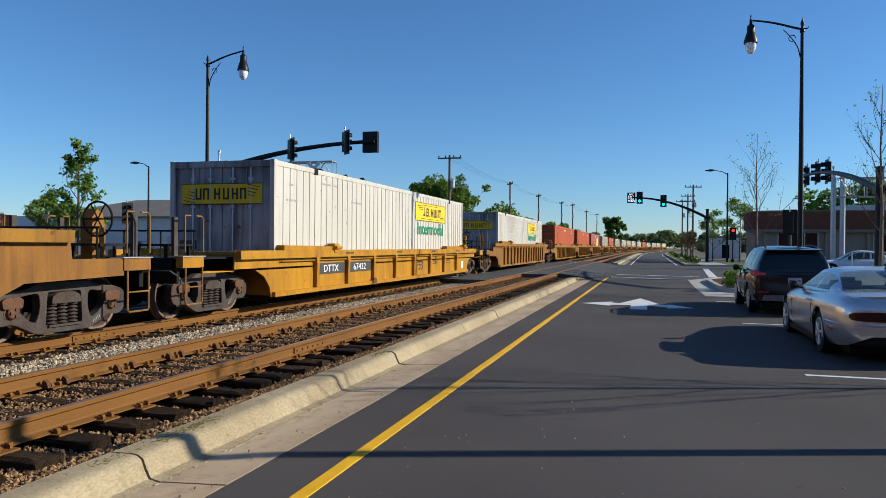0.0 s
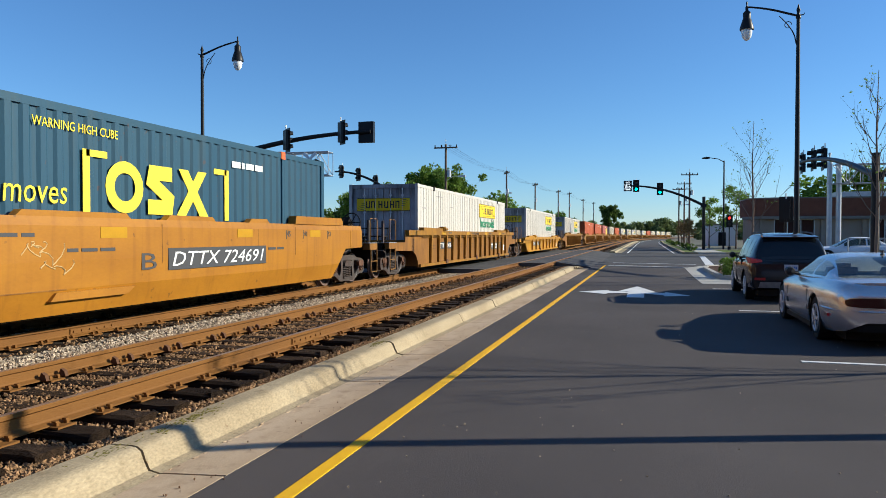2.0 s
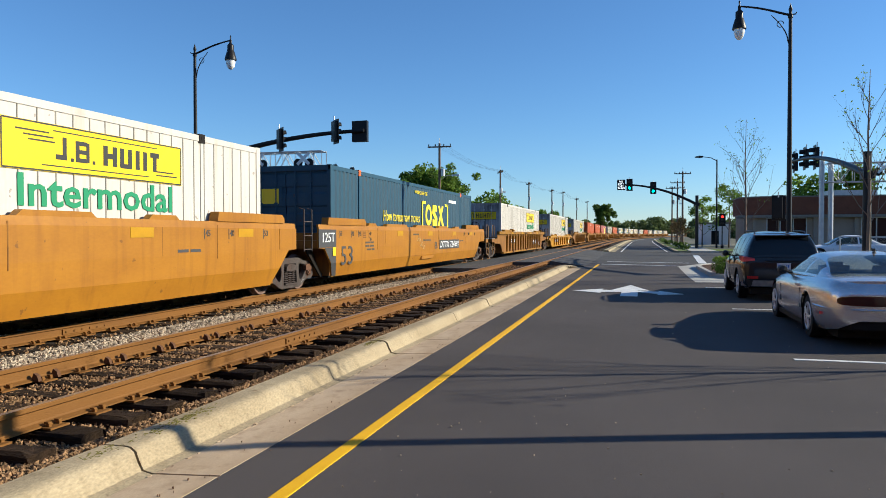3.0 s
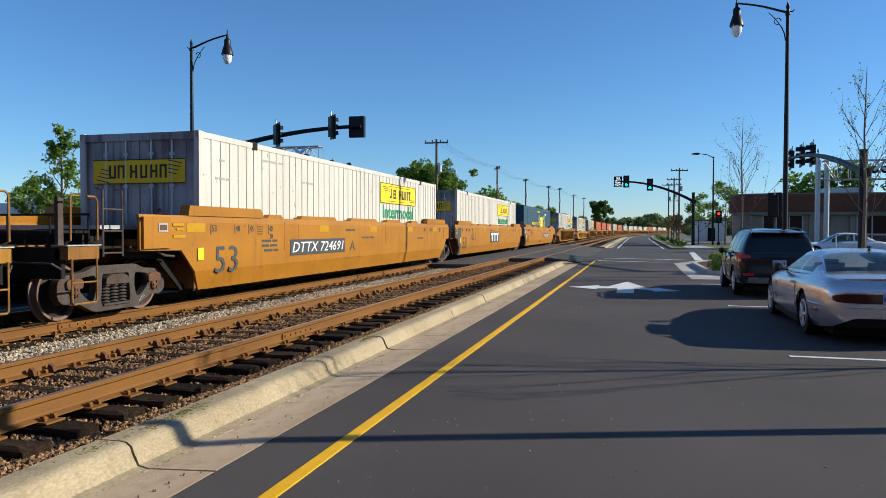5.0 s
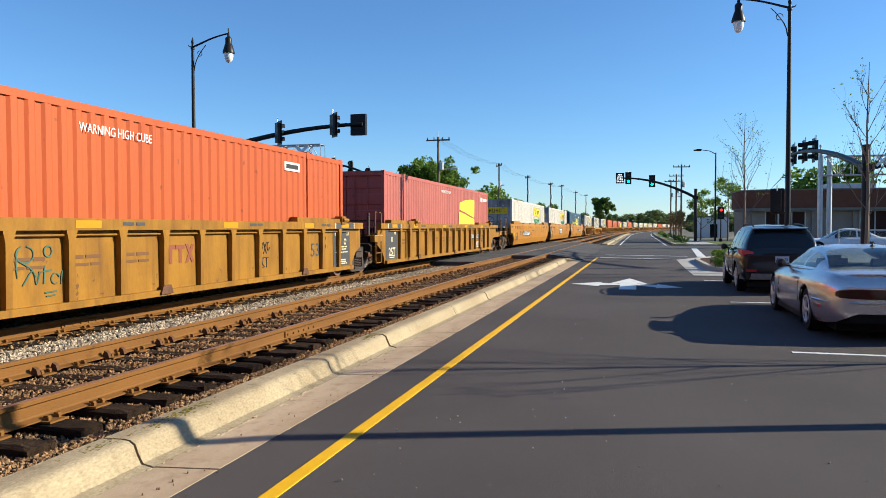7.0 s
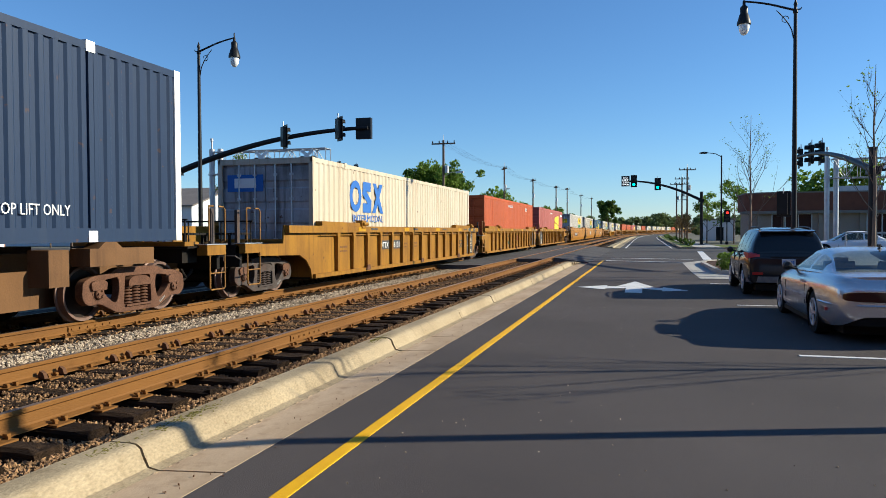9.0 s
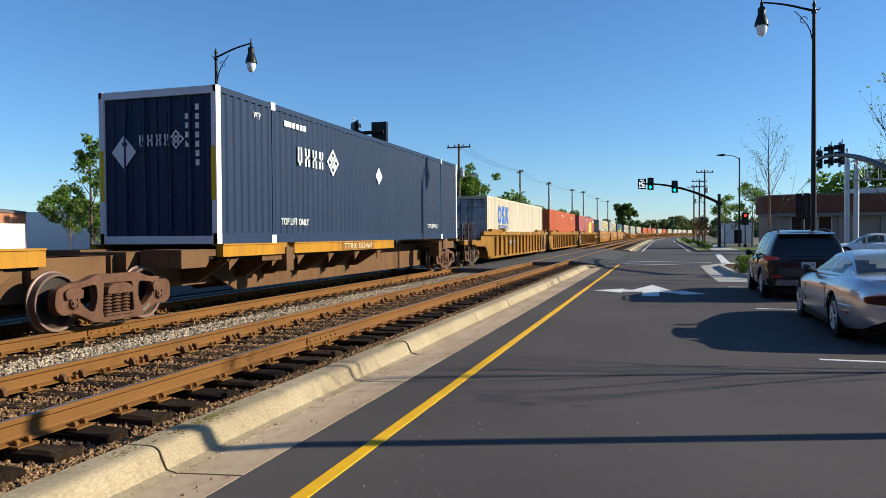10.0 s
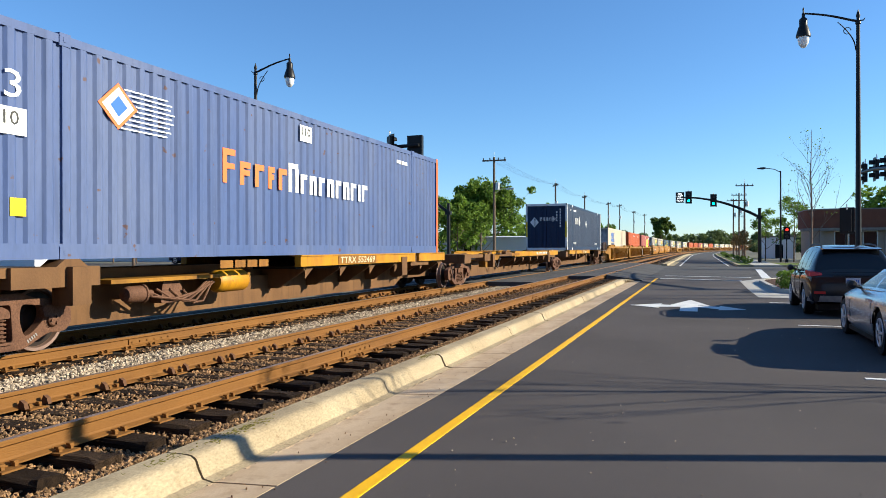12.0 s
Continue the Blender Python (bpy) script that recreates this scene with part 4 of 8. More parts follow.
def navy_box():
    c = container("navy", "box_navy", "dark navy corrugated container with white corner posts", pitch=0.25, posts="post_white")
    x = CW + 0.004
    # knot emblem: four hollow lozenges round a centre
    def emblem(at, s, parent):
        bm = bmesh.new()
        for k in range(4):
            a = math.pi / 2 * k
            cx, cy = 0.34 * s * math.cos(a), 0.34 * s * math.sin(a)
            ring = [(0.3, 0), (0, 0.3), (-0.3, 0), (0, -0.3)]
            for i in range(4):
                (u0, v0), (u1, v1) = ring[i], ring[(i + 1) % 4]
                prism(bm, [(cx + u0 * s, cy + v0 * s), (cx + u1 * s, cy + v1 * s), (cx + u1 * s * 0.5, cy + v1 * s * 0.5), (cx + u0 * s * 0.5, cy + v0 * s * 0.5)], "z", 0, 0.005)
        part("emblem", bm, "ink_white", parent, at=at)
    def word(at, s, parent):
        bm = bmesh.new()
        for u, w in ((0, 0.3), (0.5, 0.34), (1.05, 0.32), (1.55, 0.3)):
            for v in (0, w - 0.1 if w else 0):
                box(bm, (u + v) * s, (u + v + 0.1) * s, -0.3 * s, 0.3 * s, 0, 0.005)
            box(bm, u * s, (u + w) * s, -0.3 * s if u < 0.4 else -0.05 * s, -0.2 * s if u < 0.4 else 0.05 * s, 0, 0.005)
        part("emblem_bar", bm, "ink_white", parent, at=at)
    emblem(side(4.88, 1.93, x), 0.52, c)
    word(side(3.08, 1.92, x), 0.68, c)
    bm = bmesh.new()
    prism(bm, [(-0.26, 0), (0, -0.24), (0.26, 0), (0, 0.24)], "z", 0, 0.005)
    part("emblem", bm, "ink_white", c, at=side(7.91, 1.83, x))
    bars(c, 2.5, 2.5, x, (0.3, 0.12, 0.12, 0.12, 0.12), 0.12, "ink_white")
    fitted("WTP", 0.26, 0.13, "ink_white", c, side(1.4, 2.55, x))
    fitted("TOP LIFT ONLY", 1.25, 0.15, "ink_white", c, side(13.0, 0.45, x))
    fitted("TOP LIFT ONLY", 1.25, 0.15, "ink_white", c, side(2.95, 0.45, x))
    bm = bmesh.new()
    prism(bm, [(-0.28, 0), (0, -0.32), (0.28, 0), (0, 0.32)], "z", 0, 0.005)
    part("emblem", bm, "ink_white", c, at=rear(-0.75, 1.75, 0.03))
    word(rear(-0.4, 1.95, 0.03), 0.36, c)
    emblem(rear(0.42, 1.95, 0.03), 0.28, c)
    for dx, z0, n in ((0.88, 1.45, 7), (0.66, 1.8, 4)):
        bm = bmesh.new()
        for i in range(n):
            box(bm, dx - 0.04, dx + 0.04, 0.026, 0.03, z0 + i * 0.17, z0 + i * 0.17 + 0.11)
        part("marking", bm, "ink_white", c)
    for s in (1, -1):
        plate("placard", 0.09, 0.98, "sign_yellow", c, rear(s * (CW - 0.06), 1.3, 0.0), 0.004)
    return c


def faded_box():
    c = container("faded", "box_faded", "weathered medium-blue corrugated container with orange and white emblem", pitch=0.27, posts="box_faded")
    x = CW + 0.004
    for s in (1, -1):
        bm = bmesh.new()
        box(bm, s * (CW - 0.1), s * (CW + 0.012), CL - 0.14, CL + 0.01, 0.0, CH + 0.014)
        part("corner_post", bm, "post_orange", c)
    # brand words as plain upright bars of their height
    bm = bmesh.new()
    u = 5.3
    for w, h in ((0.42, 0.6), (0.38, 0.42), (0.36, 0.42), (0.28, 0.42), (0.36, 0.42)):
        box(bm, x, x + 0.005, u, u + 0.12, 1.28, 1.28 + h)
        box(bm, x, x + 0.005, u + 0.12, u + w - 0.06, 1.28 + h - 0.11, 1.28 + h)
        if w != 0.36 or h > 0.5:
            box(bm, x, x + 0.005, u + 0.12, u + w - 0.08, 1.28 + h * 0.42, 1.28 + h * 0.42 + 0.1)
        u += w + 0.08
    part("emblem_bar", bm, "ink_orange", c)
    bm = bmesh.new()
    u = 7.42
    for i, (w, h) in enumerate(((0.40, 0.58), (0.30, 0.40), (0.32, 0.40), (0.30, 0.40), (0.34, 0.40), (0.30, 0.40), (0.32, 0.40), (0.32, 0.40), (0.14, 0.40), (0.34, 0.40))):
        box(bm, x, x + 0.005, u, u + 0.12, 1.27, 1.27 + h)
        if w > 0.2:
            box(bm, x, x + 0.005, u + 0.12, u + w - 0.04, 1.27 + h - 0.1, 1.27 + h)
            if i % 2 == 0:
                box(bm, x, x + 0.005, u + w - 0.14, u + w - 0.02, 1.27, 1.27 + h - 0.1)
        u += w + 0.065
    part("emblem_bar", bm, "ink_white", c)
    bm = bmesh.new()
    prism(bm, [(2.56, 2.15), (2.93, 1.82), (3.3, 2.15), (2.93, 2.48)], "x", x, x + 0.005)
    part("emblem", bm, "ink_orange", c)
    bm = bmesh.new()
    prism(bm, [(2.63, 2.15), (2.93, 1.88), (3.23, 2.15), (2.93, 2.42)], "x", x + 0.005, x + 0.009)
    part("emblem", bm, "ink_white", c)
    bm = bmesh.new()
    prism(bm, [(2.78, 2.15), (2.93, 2.0), (3.1, 2.15), (2.93, 2.3)], "x", x + 0.009, x + 0.012)
    part("emblem", bm, "ink_blue", c)
    bm = bmesh.new()
    for i in range(9):
        zz = 1.84 + i * 0.07
        box(bm, x, x + 0.004, 3.32 - abs(zz - 2.15) * 1.1, 4.05 + 0.06 * (i % 2) - abs(zz - 2.15) * 0.4, zz, zz + 0.022)
    part("emblem_bar", bm, "ink_white", c)
    for y, z in ((8.1, 2.52), (1.17, 1.67)):
        p = plate("placard", 0.48 if y > 5 else 0.56, 0.33, "ink_white", c, side(y, z, x))
        fitted("110", 0.34, 0.17, "ink_black", p, pose(0, 0.04, 0.007))
    fitted("53", 0.56, 0.34, "ink_white", c, side(1.1, 2.12, x))
    plate("placard", 0.22, 0.22, "sign_yellow", c, side(1.33, 0.64, x))
    bars(c, 12.9, 2.45, x, (0.3, 0.14, 0.2), 0.09, "ink_white")
    return c


WHEELS = []
CACHE = {}


def rounded(pts, r=0.05, n=3):
    """An outline with its corners rounded off."""
    out = []
    k = len(pts)
    for i in range(k):
        p, a, c = Vector(pts[i]), Vector(pts[i - 1]), Vector(pts[(i + 1) % k])
        u = p + (a - p).normalized() * min(r, (a - p).length * 0.45)
        w = p + (c - p).normalized() * min(r, (c - p).length * 0.45)
        for q in range(n + 1):
            t = q / n
            out.append(tuple(u * (1 - t) ** 2 + p * 2 * t * (1 - t) + w * t * t))
    return out


def casting(bm, outline, holes, x0, x1):
    """A plate in the y-z plane with openings through it."""
    edges = []
    for loop in [outline] + holes:
        v = [bm.verts.new((x0, u, w)) for u, w in loop]
        edges += [bm.edges.new((v[i], v[(i + 1) % len(v)])) for i in range(len(v))]
    fill = bmesh.ops.triangle_fill(bm, use_beauty=True, use_dissolve=False, edges=edges)
    faces = [f for f in fill["geom"] if isinstance(f, bmesh.types.BMFace)]
    ex = bmesh.ops.extrude_face_region(bm, geom=faces, use_keep_orig=True)
    for v in ex["geom"]:
        if isinstance(v, bmesh.types.BMVert):
            v.co.x += x1 - x0


def bogie_meshes():
    bm = bmesh.new()
    out = [(-1.20, 0.62), (-0.98, 0.70), (-0.66, 0.72), (-0.46, 0.80), (0.46, 0.80), (0.66, 0.72), (0.98, 0.70), (1.20, 0.62), (1.22, 0.36), (1.10, 0.25), (0.86, 0.27), (0.48, 0.09), (-0.48, 0.09), (-0.86, 0.27), (-1.10, 0.25), (-1.22, 0.36)]
    hole = [(-0.78, 0.62), (-0.45, 0.66), (-0.43, 0.44), (-0.50, 0.24), (-0.62, 0.30), (-0.78, 0.44)]
    mid = [(-0.30, 0.66), (0.30, 0.66), (0.33, 0.20), (-0.33, 0.20)]
    casting(bm, rounded(out, 0.08), [rounded(hole, 0.07), rounded([(-u, v) for u, v in hole[::-1]], 0.07), rounded(mid, 0.04)], -0.02, 0.12)
    CACHE["side_frame"] = mesh_of("side_frame", bm, "bogie", bevel=0.014)
    bm = bmesh.new()
    coil = []
    for k in range(6):
        z = 0.05 * k
        coil += [(0.045, z), (0.075, z + 0.010), (0.082, z + 0.020), (0.075, z + 0.030), (0.045, z + 0.040)]
    lathe(bm, coil, "z", 12, (0.06, 0, 0.205))
    CACHE["spring"] = mesh_of("spring", bm, "bogie", smooth=True)
    bm = bmesh.new()
    prism(bm, rounded([(-0.27, 0.50), (0.27, 0.50), (0.25, 0.60), (0.14, 0.655), (-0.14, 0.655), (-0.25, 0.60)], 0.03), "x", -0.2, 0.16)
    box(bm, -0.02, 0.15, -0.30, 0.30, 0.175, 0.205)
    CACHE["bolster_end"] = mesh_of("bolster_end", bm, "bogie", bevel=0.01)
    bm = bmesh.new()
    lathe(bm, [(0.0, 0.0), (0.07, 0.004), (0.085, 0.018), (0.085, 0.05), (0.115, 0.055), (0.115, 0.10)], "x", 16)
    for k in range(3):
        a = 2.1 * k
        lathe(bm, [(0.02, -0.014), (0.02, 0.01), (0.0, 0.01)], "x", 6, (-0.002, 0.05 * math.cos(a), 0.05 * math.sin(a)))
    CACHE["axle_cap"] = mesh_of("axle_cap", bm, "bogie_rust", smooth=True)
    bm = bmesh.new()
    prism(bm, rounded([(-0.15, 0.05), (0.15, 0.05), (0.17, 0.16), (0.10, 0.20), (-0.10, 0.20), (-0.17, 0.16)], 0.03), "x", -0.06, 0.02)
    CACHE["adapter"] = mesh_of("bearing_adapter", bm, "bogie_rust", bevel=0.008)
    bm = bmesh.new()
    for k in range(5):
        box(bm, 0.0, 0.004, 0.035 * k - 0.10, 0.035 * k - 0.082, -0.022, 0.022)
    CACHE["stencil"] = mesh_of("stencil", bm, "ink_mid")
    bm = bmesh.new()
    box(bm, -0.9, 0.9, -0.24, 0.24, 0.46, 0.68)
    box(bm, -0.34, 0.34, -0.34, 0.34, 0.68, 0.82)
    for s in (-1, 1):
        box(bm, -0.74, 0.74, s * 0.57 - 0.05, s * 0.57 + 0.05, 0.28, 0.42)
        prism(bm, [(s * 0.25, 0.62), (s * 0.52, 0.40), (s * 0.52, 0.34), (s * 0.25, 0.44)], "x", -0.08, 0.08)
    CACHE["bolster"] = mesh_of("bolster", bm, "black_steel", bevel=0.01)
    bm = bmesh.new()
    prof = [(0.0, 0.98), (0.085, 0.97), (0.09, 0.88), (0.15, 0.86), (0.17, 0.86), (0.20, 0.80), (0.36, 0.775), (0.375, 0.83), (0.415, 0.835), (0.425, 0.735), (0.45, 0.725), (0.455, 0.705), (0.44, 0.69), (0.36, 0.69), (0.34, 0.735), (0.2, 0.74), (0.10, 0.66), (0.085, 0.5)]
    lathe(bm, prof + [(r, -h) for r, h in prof[::-1]], "x", 36)
    # tread and rim face share the paler tone, which paints the rim's sunlit crescent
    for f in bm.faces:
        c = f.calc_center_median()
        f.material_index = 1 if math.hypot(c.y, c.z) > 0.36 and abs(c.x) > 0.7 else 0
    CACHE["wheel"] = mesh_of("wheel", bm, ["wheel", "tread_sunlit_rim"], smooth=True)
    # the rustier set under the spine cars
    for key in ("side_frame", "spring", "bolster_end"):
        me = CACHE[key].copy()
        me.materials.clear()
        me.materials.append(M["bogie_rust"])
        CACHE[key + "_rust"] = me


def bogie(car, y, paint="bogie", spins=True):
    """A three-piece freight bogie: cast side frames, springs, bolster, two wheelsets."""
    if "wheel" not in CACHE:
        bogie_meshes()
    k = "_rust" if paint == "bogie_rust" else ""
    b = part("bogie", CACHE["bolster"], "bogie", car, "rusty brown three-piece bogie" if k else "grey dusty three-piece bogie", at=pose(0, y, 0))
    for s in (1, -1):
        turn = pose(0, 0, 0, 0, 0, 0 if s > 0 else 180)
        part("side_frame", CACHE["side_frame" + k], paint, b, at=Matrix.Translation((s * 0.97, 0, 0.0)) @ turn)
        part("bolster_end", CACHE["bolster_end" + k], paint, b, at=Matrix.Translation((s * 0.97, 0, 0.0)) @ turn)
        for u in (-0.19, 0.0, 0.19):
            part("spring", CACHE["spring" + k], paint, b, at=pose(s * 0.97, u, 0, 0, 0, 0 if s > 0 else 180))
        for u in (-0.9, 0.9):
            part("axle_cap", CACHE["axle_cap"], paint, b, at=pose(s * 1.15, u, 0.43, 0, 0, 180 if s > 0 else 0))
            part("bearing_adapter", CACHE["adapter"], paint, b, at=pose(s * 1.11, u, 0.43, 0, 0, 0 if s > 0 else 180))
    if spins:
        part("stencil", CACHE["stencil"], "ink_mid", b, at=Matrix.Translation((1.092, 0.62, 0.235)) @ pose(0, 0, 0, 32))
    for u in (-0.9, 0.9):
        w = part("wheelset", CACHE["wheel"], "wheel", b, at=pose(0, u, 0.425))
        if spins:
            WHEELS.append((w, u))
    return b


def ladder(car, x, y, z0, z1, w=0.42, mat="steel_yellow"):
    bm = bmesh.new()
    for u in (y, y + w):
        tube(bm, [(x, u, z0), (x, u, z1), (x - 0.12, u, z1 + 0.03)], 0.016, 6)
    z = z0 + 0.05
    while z < z1:
        tube(bm, [(x, y, z), (x, y + w, z)], 0.014, 6)
        z += 0.33
    part("ladder", bm, mat, car)


def brake_gear(car, y, paint):
    """Hand brake wheel with its housing and air reservoir on the end platform."""
    bm = bmesh.new()
    prism(bm, [(y - 0.12, 1.05), (y + 0.16, 1.05), (y + 0.16, 1.6), (y + 0.1, 1.82), (y - 0.02, 1.88), (y - 0.12, 1.75)], "x", 0.5, 0.72)
    part("brake_housing", bm, paint, car, bevel=0.02)
    bm = bmesh.new()
    pts = [(0.82 + 0.27 * math.cos(a * math.pi / 10), y - 0.12, 1.72 + 0.27 * math.sin(a * math.pi / 10)) for a in range(21)]
    tube(bm, pts, 0.018, 6)
    for k in range(6):
        a = k * math.pi / 3
        tube(bm, [(0.82, y - 0.12, 1.72), (0.82 + 0.27 * math.cos(a), y - 0.12, 1.72 + 0.27 * math.sin(a))], 0.012, 5)
    tube(bm, [(0.82, y - 0.12, 1.72), (0.62, y, 1.72)], 0.03, 6)
    part("brake_wheel", bm, "black_steel", car)


def end_platform(car, y0, y1, paint, walkway=False, top=1.18):
    """The raised end over a bogie: sill, dark deck, steps, crossover walk and coupler. y1 is the outer end."""
    d = 1 if y1 > y0 else -1
    def slab(bm, x0, x1, u, w, z0, z1):
        a, c = sorted((u, w))
        box(bm, x0, x1, a, c, z0, z1)
    bm = bmesh.new()
    slab(bm, -0.42, 0.42, y0, y1, 0.76, 1.06)
    # wide black plate added in place of the deep shade between cars
    slab(bm, -1.30, 1.30, y1 - d * 0.22, y1 - d * 0.12, 0.66, 1.08)
    slab(bm, -1.10, 1.10, y0 + d * 0.06, y0 + d * 0.5, 0.80, 1.06)
    part("draft_sill", bm, "black_steel", car, bevel=0.01)
    bm = bmesh.new()
    slab(bm, -1.26, 1.26, y0, y1 - d * 0.1, 1.064, 1.10)
    part("deck", bm, "black_steel", car)
    bm = bmesh.new()
    slab(bm, -1.2, 1.2, y0, y0 + d * 0.42, 1.104, top)
    part("end_sill", bm, paint, car, bevel=0.01)
    yy = y1 - d * 0.42
    for s in (1, -1):
        bm = bmesh.new()
        a, c = sorted((s * 1.22, s * 1.44))
        slab(bm, a, c, yy - 0.30, yy + 0.30, 0.93, 1.12)
        st = part("step_box", bm, paint, car, bevel=0.015)
        bm = bmesh.new()
        slab(bm, a - 0.02, c + 0.02, yy - 0.33, yy + 0.33, 1.12, 1.135)
        part("tread_plate", bm, "galvanised", st)
        bm = bmesh.new()
        tube(bm, [(s * 1.45, yy - 0.24, 0.94), (s * 1.45, yy - 0.24, 0.33), (s * 1.45, yy - 0.21, 0.30), (s * 1.45, yy + 0.21, 0.30), (s * 1.45, yy + 0.24, 0.33), (s * 1.45, yy + 0.24, 0.94)], 0.016, 6)
        tube(bm, [(s * 1.45, yy - 0.24, 0.60), (s * 1.45, yy + 0.24, 0.60)], 0.014, 6)
        part("step", bm, "step_worn", car)
        # two upright grab irons with bent ends
        for u in (-0.26, 0.26):
            bm = bmesh.new()
            tube(bm, [(s * 1.36, yy + u, 1.16), (s * 1.45, yy + u, 1.20), (s * 1.45, yy + u, 1.78), (s * 1.43, yy + u * 0.86, 1.83), (s * 1.43, yy + u * 0.3, 1.83)], 0.016, 6)
            part("grab_iron", bm, "step_worn", car)
        bm = bmesh.new()
        slab(bm, s * 1.2 - 0.03, s * 1.2 + 0.03, yy + d * 0.2 - 0.05, yy + d * 0.2 + 0.05, 1.10, 1.80)
        part("stanchion", bm, "bogie", car)
    # crossover walk of open grating with its rails
    bm = bmesh.new()
    for k in range(9):
        x = -1.12 + 0.28 * k
        slab(bm, x - 0.012, x + 0.012, y1 - d * 0.86, y1 - d * 0.14, 1.30, 1.34)
    for u in (0.14, 0.32, 0.50, 0.68, 0.86):
        slab(bm, -1.14, 1.14, y1 - d * (u + 0.015), y1 - d * (u - 0.015), 1.302, 1.338)
    part("crossover_walk", bm, "black_steel", car)
    bm = bmesh.new()
    for x in (-1.05, 0.0, 1.05):
        slab(bm, x - 0.025, x + 0.025, y1 - d * 0.84, y1 - d * 0.80, 1.10, 1.30)
        slab(bm, x - 0.025, x + 0.025, y1 - d * 0.20, y1 - d * 0.16, 1.08, 1.30)
    part("walk_bracket", bm, "black_steel", car)
    bm = bmesh.new()
    for x in (-1.1, -0.4, 0.4, 1.1):
        tube(bm, [(x, y1 - d * 0.9, 1.1), (x, y1 - d * 0.9, 1.58)], 0.016, 6)
    tube(bm, [(-1.15, y1 - d * 0.9, 1.58), (1.15, y1 - d * 0.9, 1.58)], 0.018, 6)
    part("handrail", bm, "black_steel", car)
    if walkway:
        bm = bmesh.new()
        slab(bm, -1.22, 1.22, y0 + d * 0.45, y1 - d * 1.0, 1.36, 1.42)
        part("walk_plate", bm, "galvanised", car)
        bm = bmesh.new()
        slab(bm, -1.0, 1.0, y0 + d * 0.5, y1 - d * 1.05, 1.10, 1.355)
        part("brake_equipment", bm, "black_steel", car)
        bm = bmesh.new()
        tube(bm, [(1.38, y0 + d * 1.7, 1.08), (1.40, y0 + d * 1.2, 1.06), (1.40, y0 + d * 0.85, 0.92), (1.40, y0 + d * 0.6, 0.90)], 0.022, 6)
        part("brake_hose", bm, "bogie", car, smooth=True)
    bm = bmesh.new()
    slab(bm, -0.12, 0.12, y1, y1 + d * 0.42, 0.76, 0.98)
    slab(bm, -0.19, 0.19, y1 + d * 0.25, y1 + d * 0.5, 0.72, 1.02)
    part("coupler", bm, "black_steel", car, bevel=0.02)
    bm = bmesh.new()
    tube(bm, [(0.3, y1 - d * 0.1, 0.85), (0.34, y1 + d * 0.1, 0.55), (0.3, y1 + d * 0.28, 0.42), (0.15, y1 + d * 0.42, 0.5)], 0.03, 8)
    part("air_hose", bm, "black_steel", car, smooth=True)
    bm = bmesh.new()
    tube(bm, [(1.36, y1 - d * 0.08, 0.80), (1.30, y1 + d * 0.02, 0.88), (0.3, y1 + d * 0.04, 0.90), (0.1, y1 + d * 0.2, 1.06)], 0.014, 6)
    part("uncoupling_lever", bm, "bogie", car)


